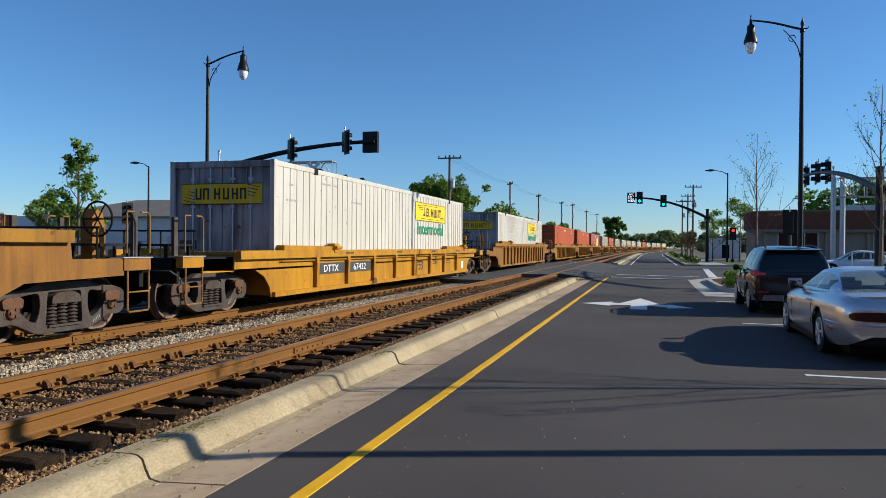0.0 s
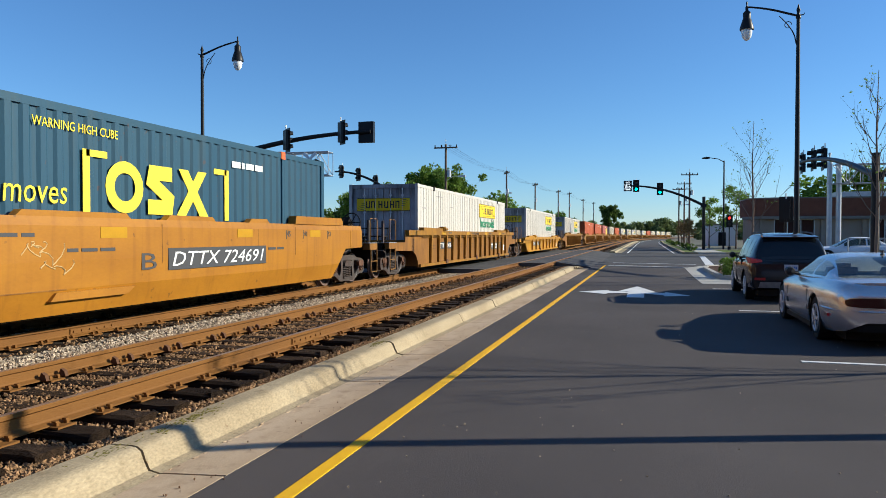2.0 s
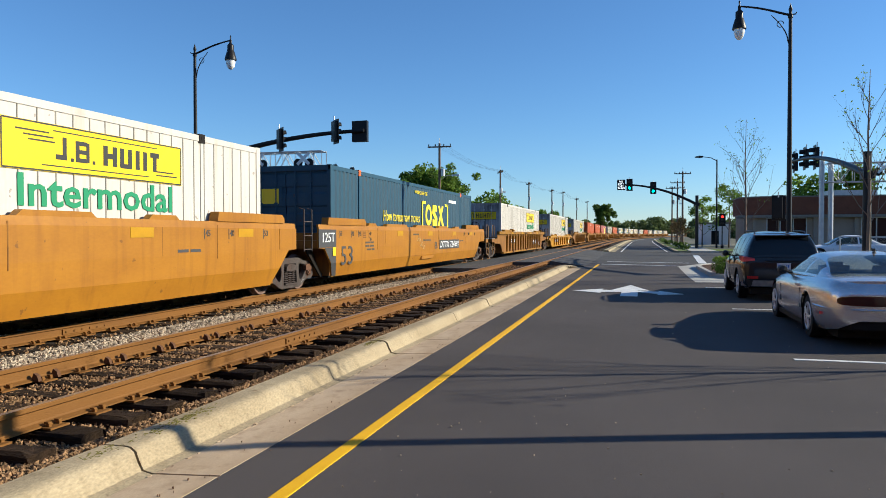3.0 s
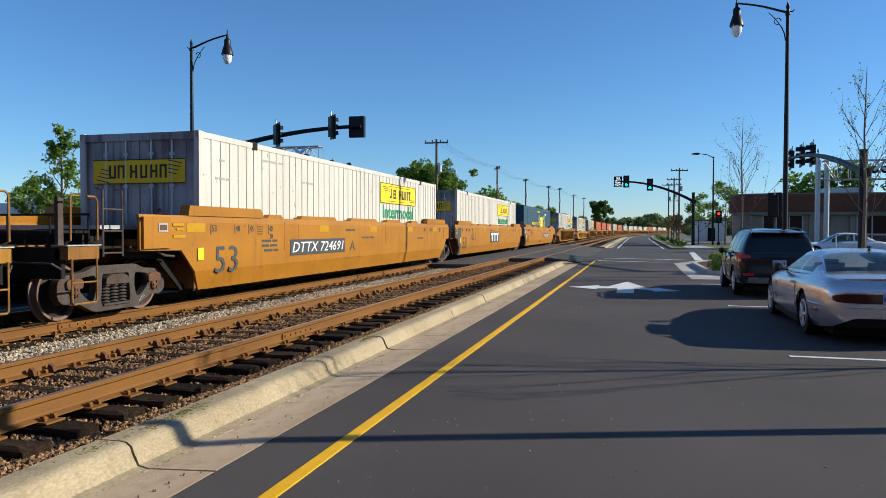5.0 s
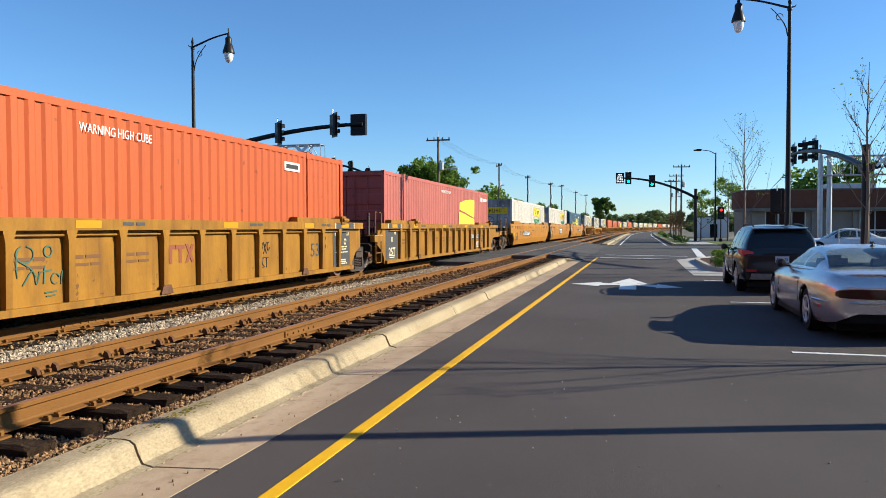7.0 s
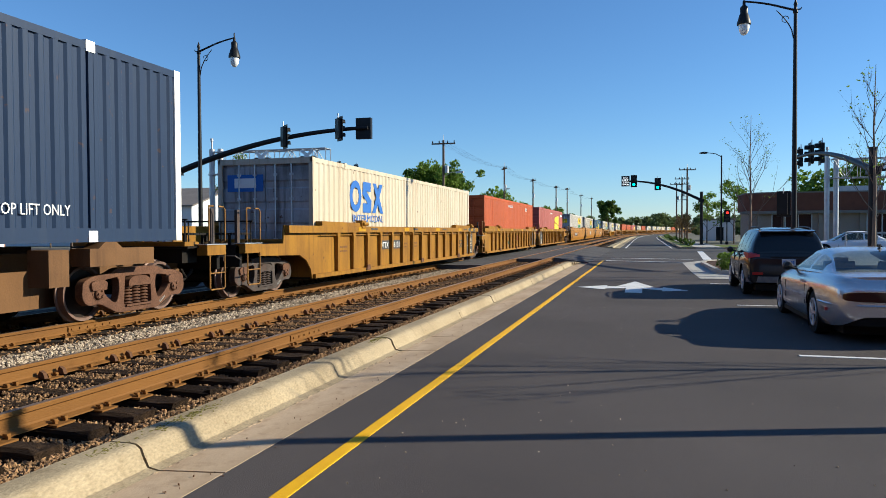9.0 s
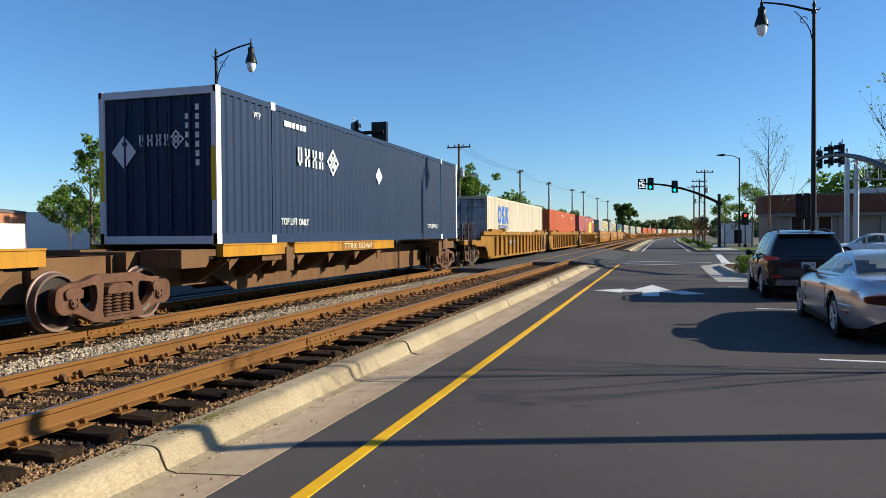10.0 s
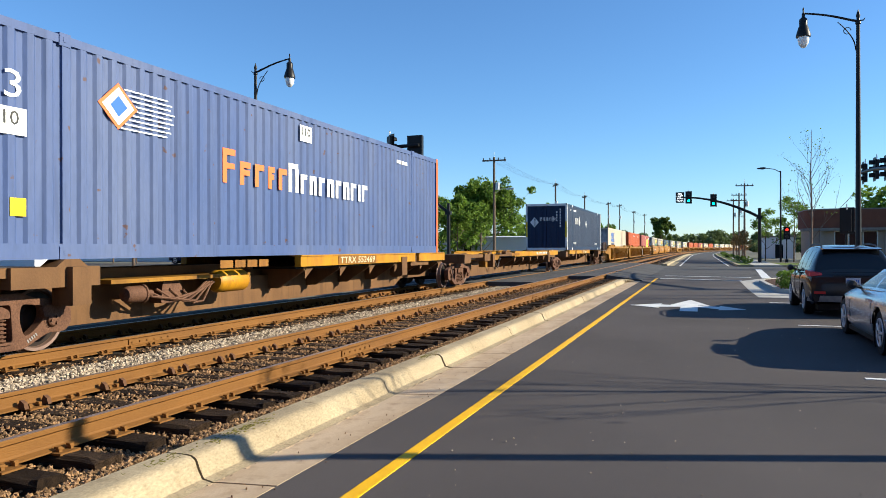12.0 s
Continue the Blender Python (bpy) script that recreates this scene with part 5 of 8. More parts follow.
def well_ribbed(label, paint, top, rear_end=3.8, front_end=3.8, number="", far=False, panel="ink_grey", rear_bogie=True, front_bogie=True, letters=True, ribs=(1.04, 1.03, 15), word_at=None, dark=()):
    """A well car with a ribbed side, flared ends over the bogies."""
    car = thing("well_car", label, "rail car", group="freight cars of the train")
    y0, y1 = -0.28, CL + 0.28
    trim = "steel_ochre" if paint == "steel_brown" else paint
    re, fe = (-2.75 if rear_end > 2 else -0.95), CL + (2.75 if front_end > 2 else 0.95)
    for s in (1, -1):
        bm = bmesh.new()
        head = [(0.04, 0.24), (0.10, 0.46), (0.32, 0.68), (0.66, 0.82)]
        out = [(y1 + u, v) for u, v in head] + [(fe, 0.86), (fe, top - 0.40)]
        if fe > y1 + 1.6:
            out += [(y1 + 1.45, top - 0.40), (y1 + 1.40, top)]
        else:
            out += [(fe - 0.06, top)]
        if re < y0 - 1.6:
            out += [(y0 - 1.40, top), (y0 - 1.45, top - 0.40)]
        else:
            out += [(re + 0.06, top)]
        out += [(re, top - 0.40), (re, 0.86)] + [(y0 - u, v) for u, v in head[::-1]]
        prism(bm, out, "x", s * 1.38, s * 1.42)
        w = part("side_wall", bm, paint, car)
        bm = bmesh.new()
        box(bm, s * 1.42, s * 1.53, max(y0 - 1.38, re + 0.05), min(y1 + 1.38, fe - 0.05), top - 0.17, top - 0.002)
        part("top_chord", bm, trim, w, bevel=0.01)
        bm = bmesh.new()
        box(bm, s * 1.42, s * 1.50, y0, y1, 0.24, 0.34)
        part("bottom_chord", bm, trim, w, bevel=0.01)
        bm = bmesh.new()
        tube(bm, [(s * 1.475, y0 + 0.3, top - 0.235), (s * 1.475, y1 - 0.3, top - 0.235)], 0.016, 6)
        part("train_line", bm, trim, w)
        bm = bmesh.new()
        v = [[bm.verts.new((s * x, u, z)) for x, u in ((1.42, -q), (1.42 + o, -q), (1.42 + o, q), (1.42, q))] for z, q, o in ((0.30, 0.05, 0.06), (0.36, 0.05, 0.085), (top - 0.32, 0.06, 0.105), (top - 0.17, 0.10, 0.108))]
        for a, b in zip(v, v[1:]):
            for k in range(4):
                bm.faces.new((a[k], a[(k + 1) % 4], b[(k + 1) % 4], b[k]))
        bm.faces.new(v[0])
        rib = mesh_of("rib", bm, trim)
        for i in range(ribs[2]):
            part("rib", rib, trim, w, at=pose(0, ribs[0] + ribs[1] * i, 0))
        for i in range(2, ribs[2] - 1, 5):
            bm = bmesh.new()
            yr = ribs[0] + ribs[1] * i
            prism(bm, rounded([(yr - 0.16, 0.27), (yr + 0.16, 0.27), (yr + 0.10, 0.42), (yr - 0.10, 0.42)], 0.03), "x", s * 1.50, s * 1.535)
            part("foot_casting", bm, "bogie_rust", w, bevel=0.006)
        for yd in dark:
            bm = bmesh.new()
            box(bm, s * 1.42, s * 1.432, yd - 0.55, yd + 0.55, 0.36, top - 0.17)
            part("end_panel", bm, "ink_grey", w, "dark grey stencilled panel")
        for y in (1.6, CL - 1.6):
            bm = bmesh.new()
            prism(bm, [(y - 1.5, top), (y + 1.0, top), (y + 0.95, top + 0.09), (y - 1.5, top + 0.11)], "x", s * 1.32, s * 1.50)
            box(bm, s * 1.36, s * 1.56, y + 0.95, y + 1.22, top - 0.06, top + 0.16)
            tube(bm, [(s * 1.57, y + 0.98, top + 0.06), (s * 1.57, y + 1.3, top + 0.06)], 0.05, 8)
            part("guide", bm, trim, w, bevel=0.008)
    bm = bmesh.new()
    box(bm, -1.38, 1.38, y0, y1, 0.22, 0.27)
    part("floor", bm, "black_steel", car)
    for y in (y0, y1):
        bm = bmesh.new()
        box(bm, -1.38, 1.38, y - 0.03, y + 0.03, 0.27, 0.95)
        part("bulkhead", bm, paint, car)
    if rear_bogie:
        end_platform(car, y0, -rear_end + 0.35, paint)
        bogie(car, -1.95 if rear_end > 2 else -rear_end, spins=not far)
    if front_bogie:
        end_platform(car, y1, CL + front_end - 0.35, paint)
        bogie(car, CL + (1.95 if front_end > 2 else front_end), spins=not far)
        if front_end > 2:
            brake_gear(car, CL + 3.0, paint)
    if letters:
        x = 1.424
        step = ribs[1]
        yc = lambda i: ribs[0] + step * (i + 0.5)
        k0 = word_at if word_at is not None else 1
        for i, words in zip((k0, k0 + 1), number.split(" ") if number else ()):
            p = plate("name_plate", step - 0.2, 0.27, panel, car, side(yc(i), top * 0.63, x))
            fitted(words, (step - 0.34) if step < 1.5 else 0.85, 0.17, "ink_white", p, pose(0.0, 0, 0.007))
        last = 12 if step < 1.5 else 6
        fitted("53", 0.48, 0.32, "ink_grey", car, side(yc(12) + 0.22 if step < 1.5 else yc(4), top * 0.55, x))
        fitted("20", 0.17, 0.12, "ink_grey", car, side(yc(13) - 0.28 if step < 1.5 else yc(5), top * 0.73, x))
        fitted("40", 0.17, 0.12, "ink_grey", car, side(yc(13) - 0.28 if step < 1.5 else yc(5), top * 0.60, x))
        if paint != "steel_ochre":
            plate("placard", 0.3, 0.3, "ink_white", car, side(yc(last) + 0.2 + step, top * 0.45, x))
        for i, ws in ((4, (0.3, 0.2)), (6, (0.25, 0.3)), (5, (0.2, 0.3)), (0, (0.3, 0.3))):
            bars(car, yc(i) - 0.4, top * 0.62, x, ws, 0.05, "ink_brown", 0.04)
            bars(car, yc(i) - 0.4, top * 0.55, x, ws[::-1], 0.04, "ink_brown", 0.04)
        if paint == "steel_brown":
            fitted("DTTX 659418", 0.95, 0.1, "ink_grey", car, side(8.1, top - 0.09, 1.531), bold=0.01)
            for i in (10, 11):
                p = plate("name_plate", step - 0.2, 0.34, "ink_grey", car, side(yc(i), top * 0.53, x))
                bm = bmesh.new()
                for u, w in ((-0.36, 0.32), (0.02, 0.34)):
                    if i == 10 or u < 0:
                        box(bm, u, u + w, 0.04, 0.12, 0.006, 0.01)
                        box(bm, u + 0.11, u + 0.21, -0.12, 0.04, 0.006, 0.01)
                if i == 11:
                    for a in (1, -1):
                        prism(bm, [(0.0, -0.12 * a), (0.12, -0.12 * a), (0.36, 0.12 * a), (0.24, 0.12 * a)], "z", 0.006, 0.01 + 0.001 * a)
                part("emblem_bar", bm, "ink_white", p)
        if dark:
            for yd in dark:
                xx = x + 0.009
                for u in ((-0.26, 0.22) if yd > 5 else (0.0,)):
                    bm = bmesh.new()
                    lathe(bm, [(0.085, 0.0), (0.085, 0.003), (0.05, 0.003), (0.05, 0.0)], "x", 18, (xx, yd + u, top * 0.66))
                    part("emblem", bm, "ink_cream", car)
                if yd < 5:
                    fitted("25T", 0.62, 0.26, "ink_cream", car, side(yd, 0.60, xx), bold=0.012)
                    fitted("48", 0.15, 0.12, "ink_cream", car, side(yd + 0.3, top * 0.8, xx), bold=0.01)
                    rows = ((0.46, (0.2, 0.3)), (0.40, (0.3, 0.14)))
                else:
                    fitted("8", 0.07, 0.12, "ink_cream", car, side(yd - 0.42, top * 0.81, xx), bold=0.01)
                    fitted("53", 0.15, 0.12, "ink_cream", car, side(yd + 0.40, top * 0.81, xx), bold=0.01)
                    rows = ((0.84, (0.3, 0.2, 0.14)), (0.78, (0.24, 0.3)), (0.70, (0.12, 0.26, 0.14, 0.18)), (0.50, (0.3, 0.16)), (0.45, (0.22, 0.3)), (0.40, (0.3, 0.24, 0.1)))
                for z, ws in rows:
                    bars(car, yd - (sum(ws) + 0.03 * (len(ws) - 1)) / 2, z, xx, ws, 0.026, "ink_cream", 0.03)
                # dark stripe with white edges on the chord above
                p = plate("chord_stripe", 1.3, 0.15, "ink_grey", car, side(yd, top - 0.085, 1.531), 0.004)
                for u in (-0.62, 0.62):
                    plate("stripe_edge", 0.045, 0.15, "ink_cream", p, pose(u, 0, 0.004), 0.003)
                plate("reflector", 0.5, 0.11, "reflector_yellow", p, pose(0, 0, 0.004), 0.003)
        for y in (2.6, 6.5, 10.2, 13.6):
            plate("reflector", 0.5, 0.11, "reflector_yellow", car, side(y, top - 0.085, 1.531), 0.004)
            bars(car, y + 0.7, top - 0.1, 1.531, (0.25, 0.2), 0.05, "ink_grey", 0.05)
    return car


def well_smooth(label, rear_end=1.72, front_end=1.72, unit="B", rear_bogie=True, front_bogie=False):
    """A well car unit with smooth plate sides that slope in at the foot."""
    car = thing("well_car", label, "rail car", group="freight cars of the train")
    y0, y1, top = -0.3, CL + 0.3, 1.60
    re, fe = (-1.92 if rear_end > 3 else -1.18), CL + (1.92 if front_end > 3 else 1.18)
    for s in (1, -1):
        bm = bmesh.new()
        # plate in bands so that the foot leans in
        rows = ((0.27, 1.40, y0 + 0.1, y1 - 0.1), (0.62, 1.50, y0 - 0.15, y1 + 0.15), (1.0, 1.515, y0 - 0.55, y1 + 0.55), (1.02, 1.515, re, fe), (top - 0.12, 1.515, re, fe), (top, 1.49, re, fe))
        ring = [[bm.verts.new((s * (x - q), a, z)) for a in (ya, yb)] for q in (0, 0.05) for z, x, ya, yb in rows]
        k = len(rows)
        for i in range(k - 1):
            bm.faces.new((ring[i][0], ring[i][1], ring[i + 1][1], ring[i + 1][0]))
            bm.faces.new((ring[k + i][0], ring[k + i][1], ring[k + i + 1][1], ring[k + i + 1][0]))
            for e in (0, 1):
                bm.faces.new((ring[i][e], ring[i + 1][e], ring[k + i + 1][e], ring[k + i][e]))
        bm.faces.new((ring[0][0], ring[0][1], ring[k][1], ring[k][0]))
        bm.faces.new((ring[k - 1][0], ring[k - 1][1], ring[2 * k - 1][1], ring[2 * k - 1][0]))
        w = part("side_wall", bm, "steel_orange", car)
        for y in (0.65, CL - 0.65):
            bm = bmesh.new()
            prism(bm, [(y - 1.3, top), (y + 1.3, top), (y + 1.3, top + 0.10), (y + 1.2, top + 0.18), (y - 1.25, top + 0.18)], "x", s * 1.33, s * 1.52)
            part("guide", bm, "steel_orange", w, bevel=0.01)
        for y, q in ((2.55, 0.36), (4.8, 1.05), (7.85, 1.05), (10.45, 0.7), (12.7, 0.4)):
            bm = bmesh.new()
            prism(bm, [(y - q, top), (y + q, top), (y + q - 0.1, top + 0.08), (y - q + 0.1, top + 0.08)], "x", s * 1.36, s * 1.49)
            part("guide", bm, "steel_orange", w)
        bm = bmesh.new()
        for y in (3.6, 12.6):
            box(bm, s * 1.48, s * 1.5165, y - 0.008, y + 0.008, 1.0, top - 0.12)
        box(bm, s * 1.45, s * 1.504, 5.8, 7.6, 0.61, 0.625)
        part("seam", bm, "steel_brown", w)
        for yy, d in ((re, -1), (fe, 1)):
            bm = bmesh.new()
            a, b = sorted((yy - d * (1.02 if abs(yy) < 1.5 else 0.75), yy + d * 0.02))
            box(bm, s * 1.512, s * 1.524, a, b, 1.03, 1.48)
            part("end_panel", bm, "ink_grey" if d < 0 and unit in "BC" else "steel_orange", w)
            bm = bmesh.new()
            yi = y0 if d < 0 else y1
            q = [(yi - d * 0.1, 0.27), (yi + d * 0.25, 0.5), (yi + d * 0.62, 0.98), (yy, 1.02), (yy, 0.9), (yi + d * 0.8, 0.86), (yi + d * 0.12, 0.27)]
            prism(bm, q, "x", s * 1.16, s * 1.20)
            part("wheel_arch", bm, "black_steel", w)
            if d < 0 and unit in "BC":
                bm = bmesh.new()
                rim_ = [[(s * (x + o), y_, z_) for o in (0.0, 0.006)] for x, y_, z_ in ((1.402, yi + 0.10, 0.28), (1.402, yi + 0.34, 0.28), (1.502, yi + 0.16, 0.63), (1.517, yi + 0.10, 1.02), (1.517, yi - 0.55, 1.02), (1.502, yi - 0.15, 0.63))]
                lo_, hi_ = [[bm.verts.new(p[o]) for p in rim_] for o in (0, 1)]
                for q in ((0, 1, 2, 5), (5, 2, 3, 4)):
                    bm.faces.new([lo_[k] for k in q])
                    bm.faces.new([hi_[k] for k in q][::-1])
                for k in range(6):
                    bm.faces.new((lo_[k], lo_[(k + 1) % 6], hi_[(k + 1) % 6], hi_[k]))
                part("arch_panel", bm, "ink_grey", w)
    bm = bmesh.new()
    box(bm, -1.36, 1.36, y0, y1, 0.25, 0.30)
    part("floor", bm, "black_steel", car)
    for y in (y0, y1):
        bm = bmesh.new()
        box(bm, -1.4, 1.4, y - 0.03, y + 0.03, 0.3, 1.4)
        part("bulkhead", bm, "steel_brown", car)
    for end, ye, yb in ((rear_end, -rear_end, -0.3), (front_end, CL + front_end, CL + 0.3)):
        bm = bmesh.new()
        a, b = sorted((ye, yb))
        box(bm, -0.5, 0.5, a, b, 0.82, 1.12)
        box(bm, -1.4, 1.4, min(yb, yb + (ye - yb) * 0.45), max(yb, yb + (ye - yb) * 0.45), 1.0, 1.2)
        part("end_sill", bm, "steel_brown", car)
    if rear_bogie:
        bogie(car, -1.95 if rear_end > 3 else -rear_end)
        if rear_end > 3:
            end_platform(car, y0, -rear_end + 0.35, "steel_brown", True)
    if front_bogie:
        bogie(car, CL + (1.95 if front_end > 3 else front_end))
        end_platform(car, y1, CL + front_end - 0.35, "steel_brown", True)
        brake_gear(car, CL + 3.0, "black_steel")
    ladder(car, 1.40, -rear_end + 0.1 if rear_end < 3 else -2.6, 0.95, 1.95, 0.42, "bogie")
    x = 1.517
    if unit == "B":
        for y, z, w, h in ((6.85, 1.1, 0.75, 0.17), (7.15, 0.92, 0.6, 0.11), (7.0, 1.2, 0.25, 0.08)):
            bm = bmesh.new()
            tube(bm, [(1.516, y + w * i / 18 + 0.05 * math.sin(i * 1.3), z + h * math.sin(i * 0.62) * math.cos(i * 0.21)) for i in range(19)], 0.009, 4)
            part("graffiti", bm, "ink_pale", car)
        bm = bmesh.new()
        prism(bm, [(7.3, 0.47), (8.75, 0.47), (8.95, 0.58), (7.4, 0.58)], "x", 1.46, 1.53)
        part("step_plate", bm, "steel_orange", car, bevel=0.008)
    fitted("53", 0.8, 0.5, "ink_grey", car, side(0.56, 0.80, 1.5165))
    if unit != "C":
        p = plate("name_plate", 3.15, 0.36, "ink_grey", car, side(11.32 if unit == "B" else 4.75, 0.96, x))
        fitted("DTTX 724691", 2.95, 0.24, "ink_white", p, pose(0, 0, 0.007), 0.25)
    else:
        p = plate("name_plate", 2.6, 0.58, "ink_grey", car, side(7.8, 1.0, x))
        bars_at = bmesh.new()
        for u in (-1.1, -0.35, 0.4):
            box(bars_at, u, u + 0.62, 0.1, 0.22, 0.006, 0.01)
            box(bars_at, u + 0.22, u + 0.42, -0.22, 0.1, 0.006, 0.01)
        part("emblem_bar", bars_at, "ink_white", p)
    fitted(unit, 0.36, 0.26, "ink_grey", car, side(9.28 if unit == "B" else 6.88, 0.94, x))
    if unit == "B":
        fitted("125T", 0.72, 0.24, "ink_white", car, side(-0.62, 1.28, 1.526))
    plate("placard", 0.17, 0.22, "sign_yellow", car, side(-0.3, 0.92, 1.526))
    for y in (-0.42, 5.0, 8.5, 12.1, 15.2):
        plate("reflector", 0.55, 0.16, "reflector_yellow", car, side(y, top - 0.21, x), 0.004)
    for y, words in ((0.06, "53"), (0.88, "40"), (1.4, "45"), (2.2, "40"), (13.8, "45"), (14.6, "40"), (15.9, "53")):
        fitted(words, 0.15, 0.12, "ink_grey", car, side(y + 0.09, top - 0.22, x), bold=0.008)
        plate("marking", 0.025, 0.19, "ink_grey", car, side(y - 0.02, top - 0.235, x), 0.003)
    fitted("20", 0.14, 0.11, "ink_grey", car, side(2.3, top - 0.38, x), bold=0.008)
    for k in range(4):
        bars(car, 1.72, top - 0.19 - 0.05 * k, x, (0.22,), 0.022, "ink_brown", 0.03)
    # bolted cabinet with a small square lens over each end
    for yy, d in ((re, 1),) if rear_end > 3 else ():
        a, c = sorted((yy + d * 0.02, yy + d * 0.72))
        bm = bmesh.new()
        box(bm, 1.524, 1.57, a, c, 1.05, 1.56)
        cab = part("end_cabinet", bm, "steel_orange", car, bevel=0.02)
        bm = bmesh.new()
        box(bm, 1.57, 1.585, (a + c) / 2 + d * 0.12 - 0.12, (a + c) / 2 + d * 0.12 + 0.12, 1.32, 1.46)
        part("lens_frame", bm, "galvanised", cab, bevel=0.006)
        bm = bmesh.new()
        box(bm, 1.585, 1.59, (a + c) / 2 + d * 0.12 - 0.09, (a + c) / 2 + d * 0.12 + 0.09, 1.345, 1.435)
        part("lens", bm, "bogie_rust", cab)
    for y, z, w, h in () if unit == "B" else ((-0.95, 1.44, 0.3, 0.05), (-0.9, 1.36, 0.2, 0.04), (-0.92, 1.24, 0.34, 0.05)):
        plate("placard", w, h, "reflector_yellow", car, side(y, z, x + 0.01), 0.004)
    # runs of weld and rust stains along the plate
    for y in (2.9, 9.6, 14.2):
        plate("weld_seam", 0.018, 0.62, "steel_brown", car, side(y, 1.22, x - 0.002), 0.004)
    for y, z, ws in ((1.9, 1.1, (0.4, 0.2)), (1.9, 1.0, (0.3, 0.3)), (7.6, 1.12, (0.2, 0.3, 0.3)), (6.4, 1.33, (0.4, 0.2)), (13.0, 1.05, (0.3, 0.3)), (2.0, 0.9, (0.35, 0.2))):
        bars(car, y, z, x, ws, 0.05, "ink_grey", 0.06)
    return car


def spine_car(label, words="", rear_bogie=True, front_bogie=False, front_end=1.85, deck=((0.0, 16.15),), rear_at=-1.85, words_at=5.8, gear=True):
    """A spine car: a centre sill with side ledges carried on cross arms."""
    car = thing("spine_car", label, "rail car", group="freight cars of the train")
    bm = bmesh.new()
    box(bm, -0.33, 0.33, -1.8, CL + front_end - 0.1, 0.42, 1.05)
    box(bm, -0.55, 0.55, -1.7, -0.6, 0.62, 1.10)
    box(bm, -0.45, 0.45, CL + 0.2, CL + front_end - 0.2, 0.66, 1.05)
    part("centre_sill", bm, "tan_steel", car, bevel=0.01)
    for s in (1, -1):
        # web under the ledge, with a saw-tooth of gussets
        bm = bmesh.new()
        prism(bm, [(1.6, 0.24), (CL - 1.6, 0.24), (CL - 0.7, 0.62), (CL - 0.9, 0.80), (0.9, 0.80), (0.7, 0.62)], "x", s * 0.46, s * 0.50)
        part("web", bm, "tan_steel", car)
        for d0, d1 in deck:
            bm = bmesh.new()
            box(bm, s * 0.33, s * 1.35, d0, d1, 0.93, 0.97)
            part("deck", bm, "black_steel", car)
            bm = bmesh.new()
            box(bm, s * 1.33, s * 1.47, d0, d1, 0.98, 1.20)
            ledge = part("ledge", bm, "steel_yellow", car, "chipped yellow side ledge", bevel=0.008)
            bm = bmesh.new()
            box(bm, s * 1.25, s * 1.49, d0, d1, 1.19, 1.215)
            part("ledge_lip", bm, "steel_yellow", ledge)
            y = d0 + 0.35
            while y < d1:
                bm = bmesh.new()
                prism(bm, [(s * 0.33, 0.5), (s * 0.74, 0.52), (s * 1.36, 0.90), (s * 1.36, 0.98), (s * 0.33, 0.98)], "y", y - 0.05, y + 0.05)
                part("cross_arm", bm, "tan_steel", car)
                bm = bmesh.new()
                prism(bm, [(y, 0.72), (y + 0.32, 0.93), (y, 0.95)], "x", s * 1.34, s * 1.36)
                part("gusset", bm, "tan_steel", car)
                y += 1.55
        for ya, yb, za, xb in ((CL - 3.35, CL - 3.0, 0.62, 1.5), (1.95, 2.25, 0.62, 1.5), (1.15, 2.5, 0.86, 1.40), (CL - 2.5, CL - 1.1, 0.86, 1.40)):
            bm = bmesh.new()
            box(bm, s * (xb - 0.35), s * xb, ya, yb, za, 1.12)
            part("pedestal", bm, "tan_steel", car, bevel=0.01)
        for yc in (2.06, CL - 2.05):
            bm = bmesh.new()
            prism(bm, [(yc - 0.25, 1.12), (yc + 0.25, 1.12), (yc + 0.12, 1.215), (yc - 0.12, 1.215)], "x", s * 1.1, s * 1.38)
            part("twist_lock", bm, "tan_steel", car)
    for s in (1, -1):
        bm = bmesh.new()
        prism(bm, [(-1.45, 0.82), (-0.78, 0.82), (-0.70, 0.90), (-0.70, 1.13), (-1.45, 1.13)], "x", s * 0.62, s * 1.44)
        part("corner_support", bm, "tan_steel", car, bevel=0.012)
        # arm and black deck below are added to throw shade on the centre sill
        bm = bmesh.new()
        box(bm, min(s * 1.20, s * 1.34), max(s * 1.20, s * 1.34), -0.70, 1.70, 1.00, 1.12)
        part("side_arm", bm, "tan_steel", car, bevel=0.008)
        bm = bmesh.new()
        box(bm, min(s * 0.34, s * 1.30), max(s * 0.34, s * 1.30), -0.55, 0.25, 0.94, 0.995)
        part("support_deck", bm, "black_steel", car)
    if not gear and not front_bogie:
        for s in (1, -1):
            bm = bmesh.new()
            box(bm, min(s * 0.49, s * 0.80), max(s * 0.49, s * 0.80), 2.3, 5.55, 0.84, 1.09)
            part("side_band", bm, "steel_ochre", car, "faded ochre band along the sill", bevel=0.006)
            bm = bmesh.new()
            box(bm, min(s * 0.72, s * 0.86), max(s * 0.72, s * 0.86), 2.3, 5.55, 1.09, 1.115)
            part("band_lip", bm, "black_steel", car)
            bm = bmesh.new()
            tube(bm, [(s * 0.84, 2.4, 0.86), (s * 0.84, 4.2, 0.85)], 0.022, 8)
            part("train_line", bm, "tan_steel", car, smooth=True)
            bm = bmesh.new()
            tube(bm, [(s * 0.85, 4.2, 0.86), (s * 0.88, 4.42, 0.80), (s * 0.90, 4.66, 0.58), (s * 0.90, 4.78, 0.54), (s * 0.90, 4.9, 0.60), (s * 0.88, 5.15, 0.84), (s * 0.85, 5.5, 0.90)], 0.032, 8)
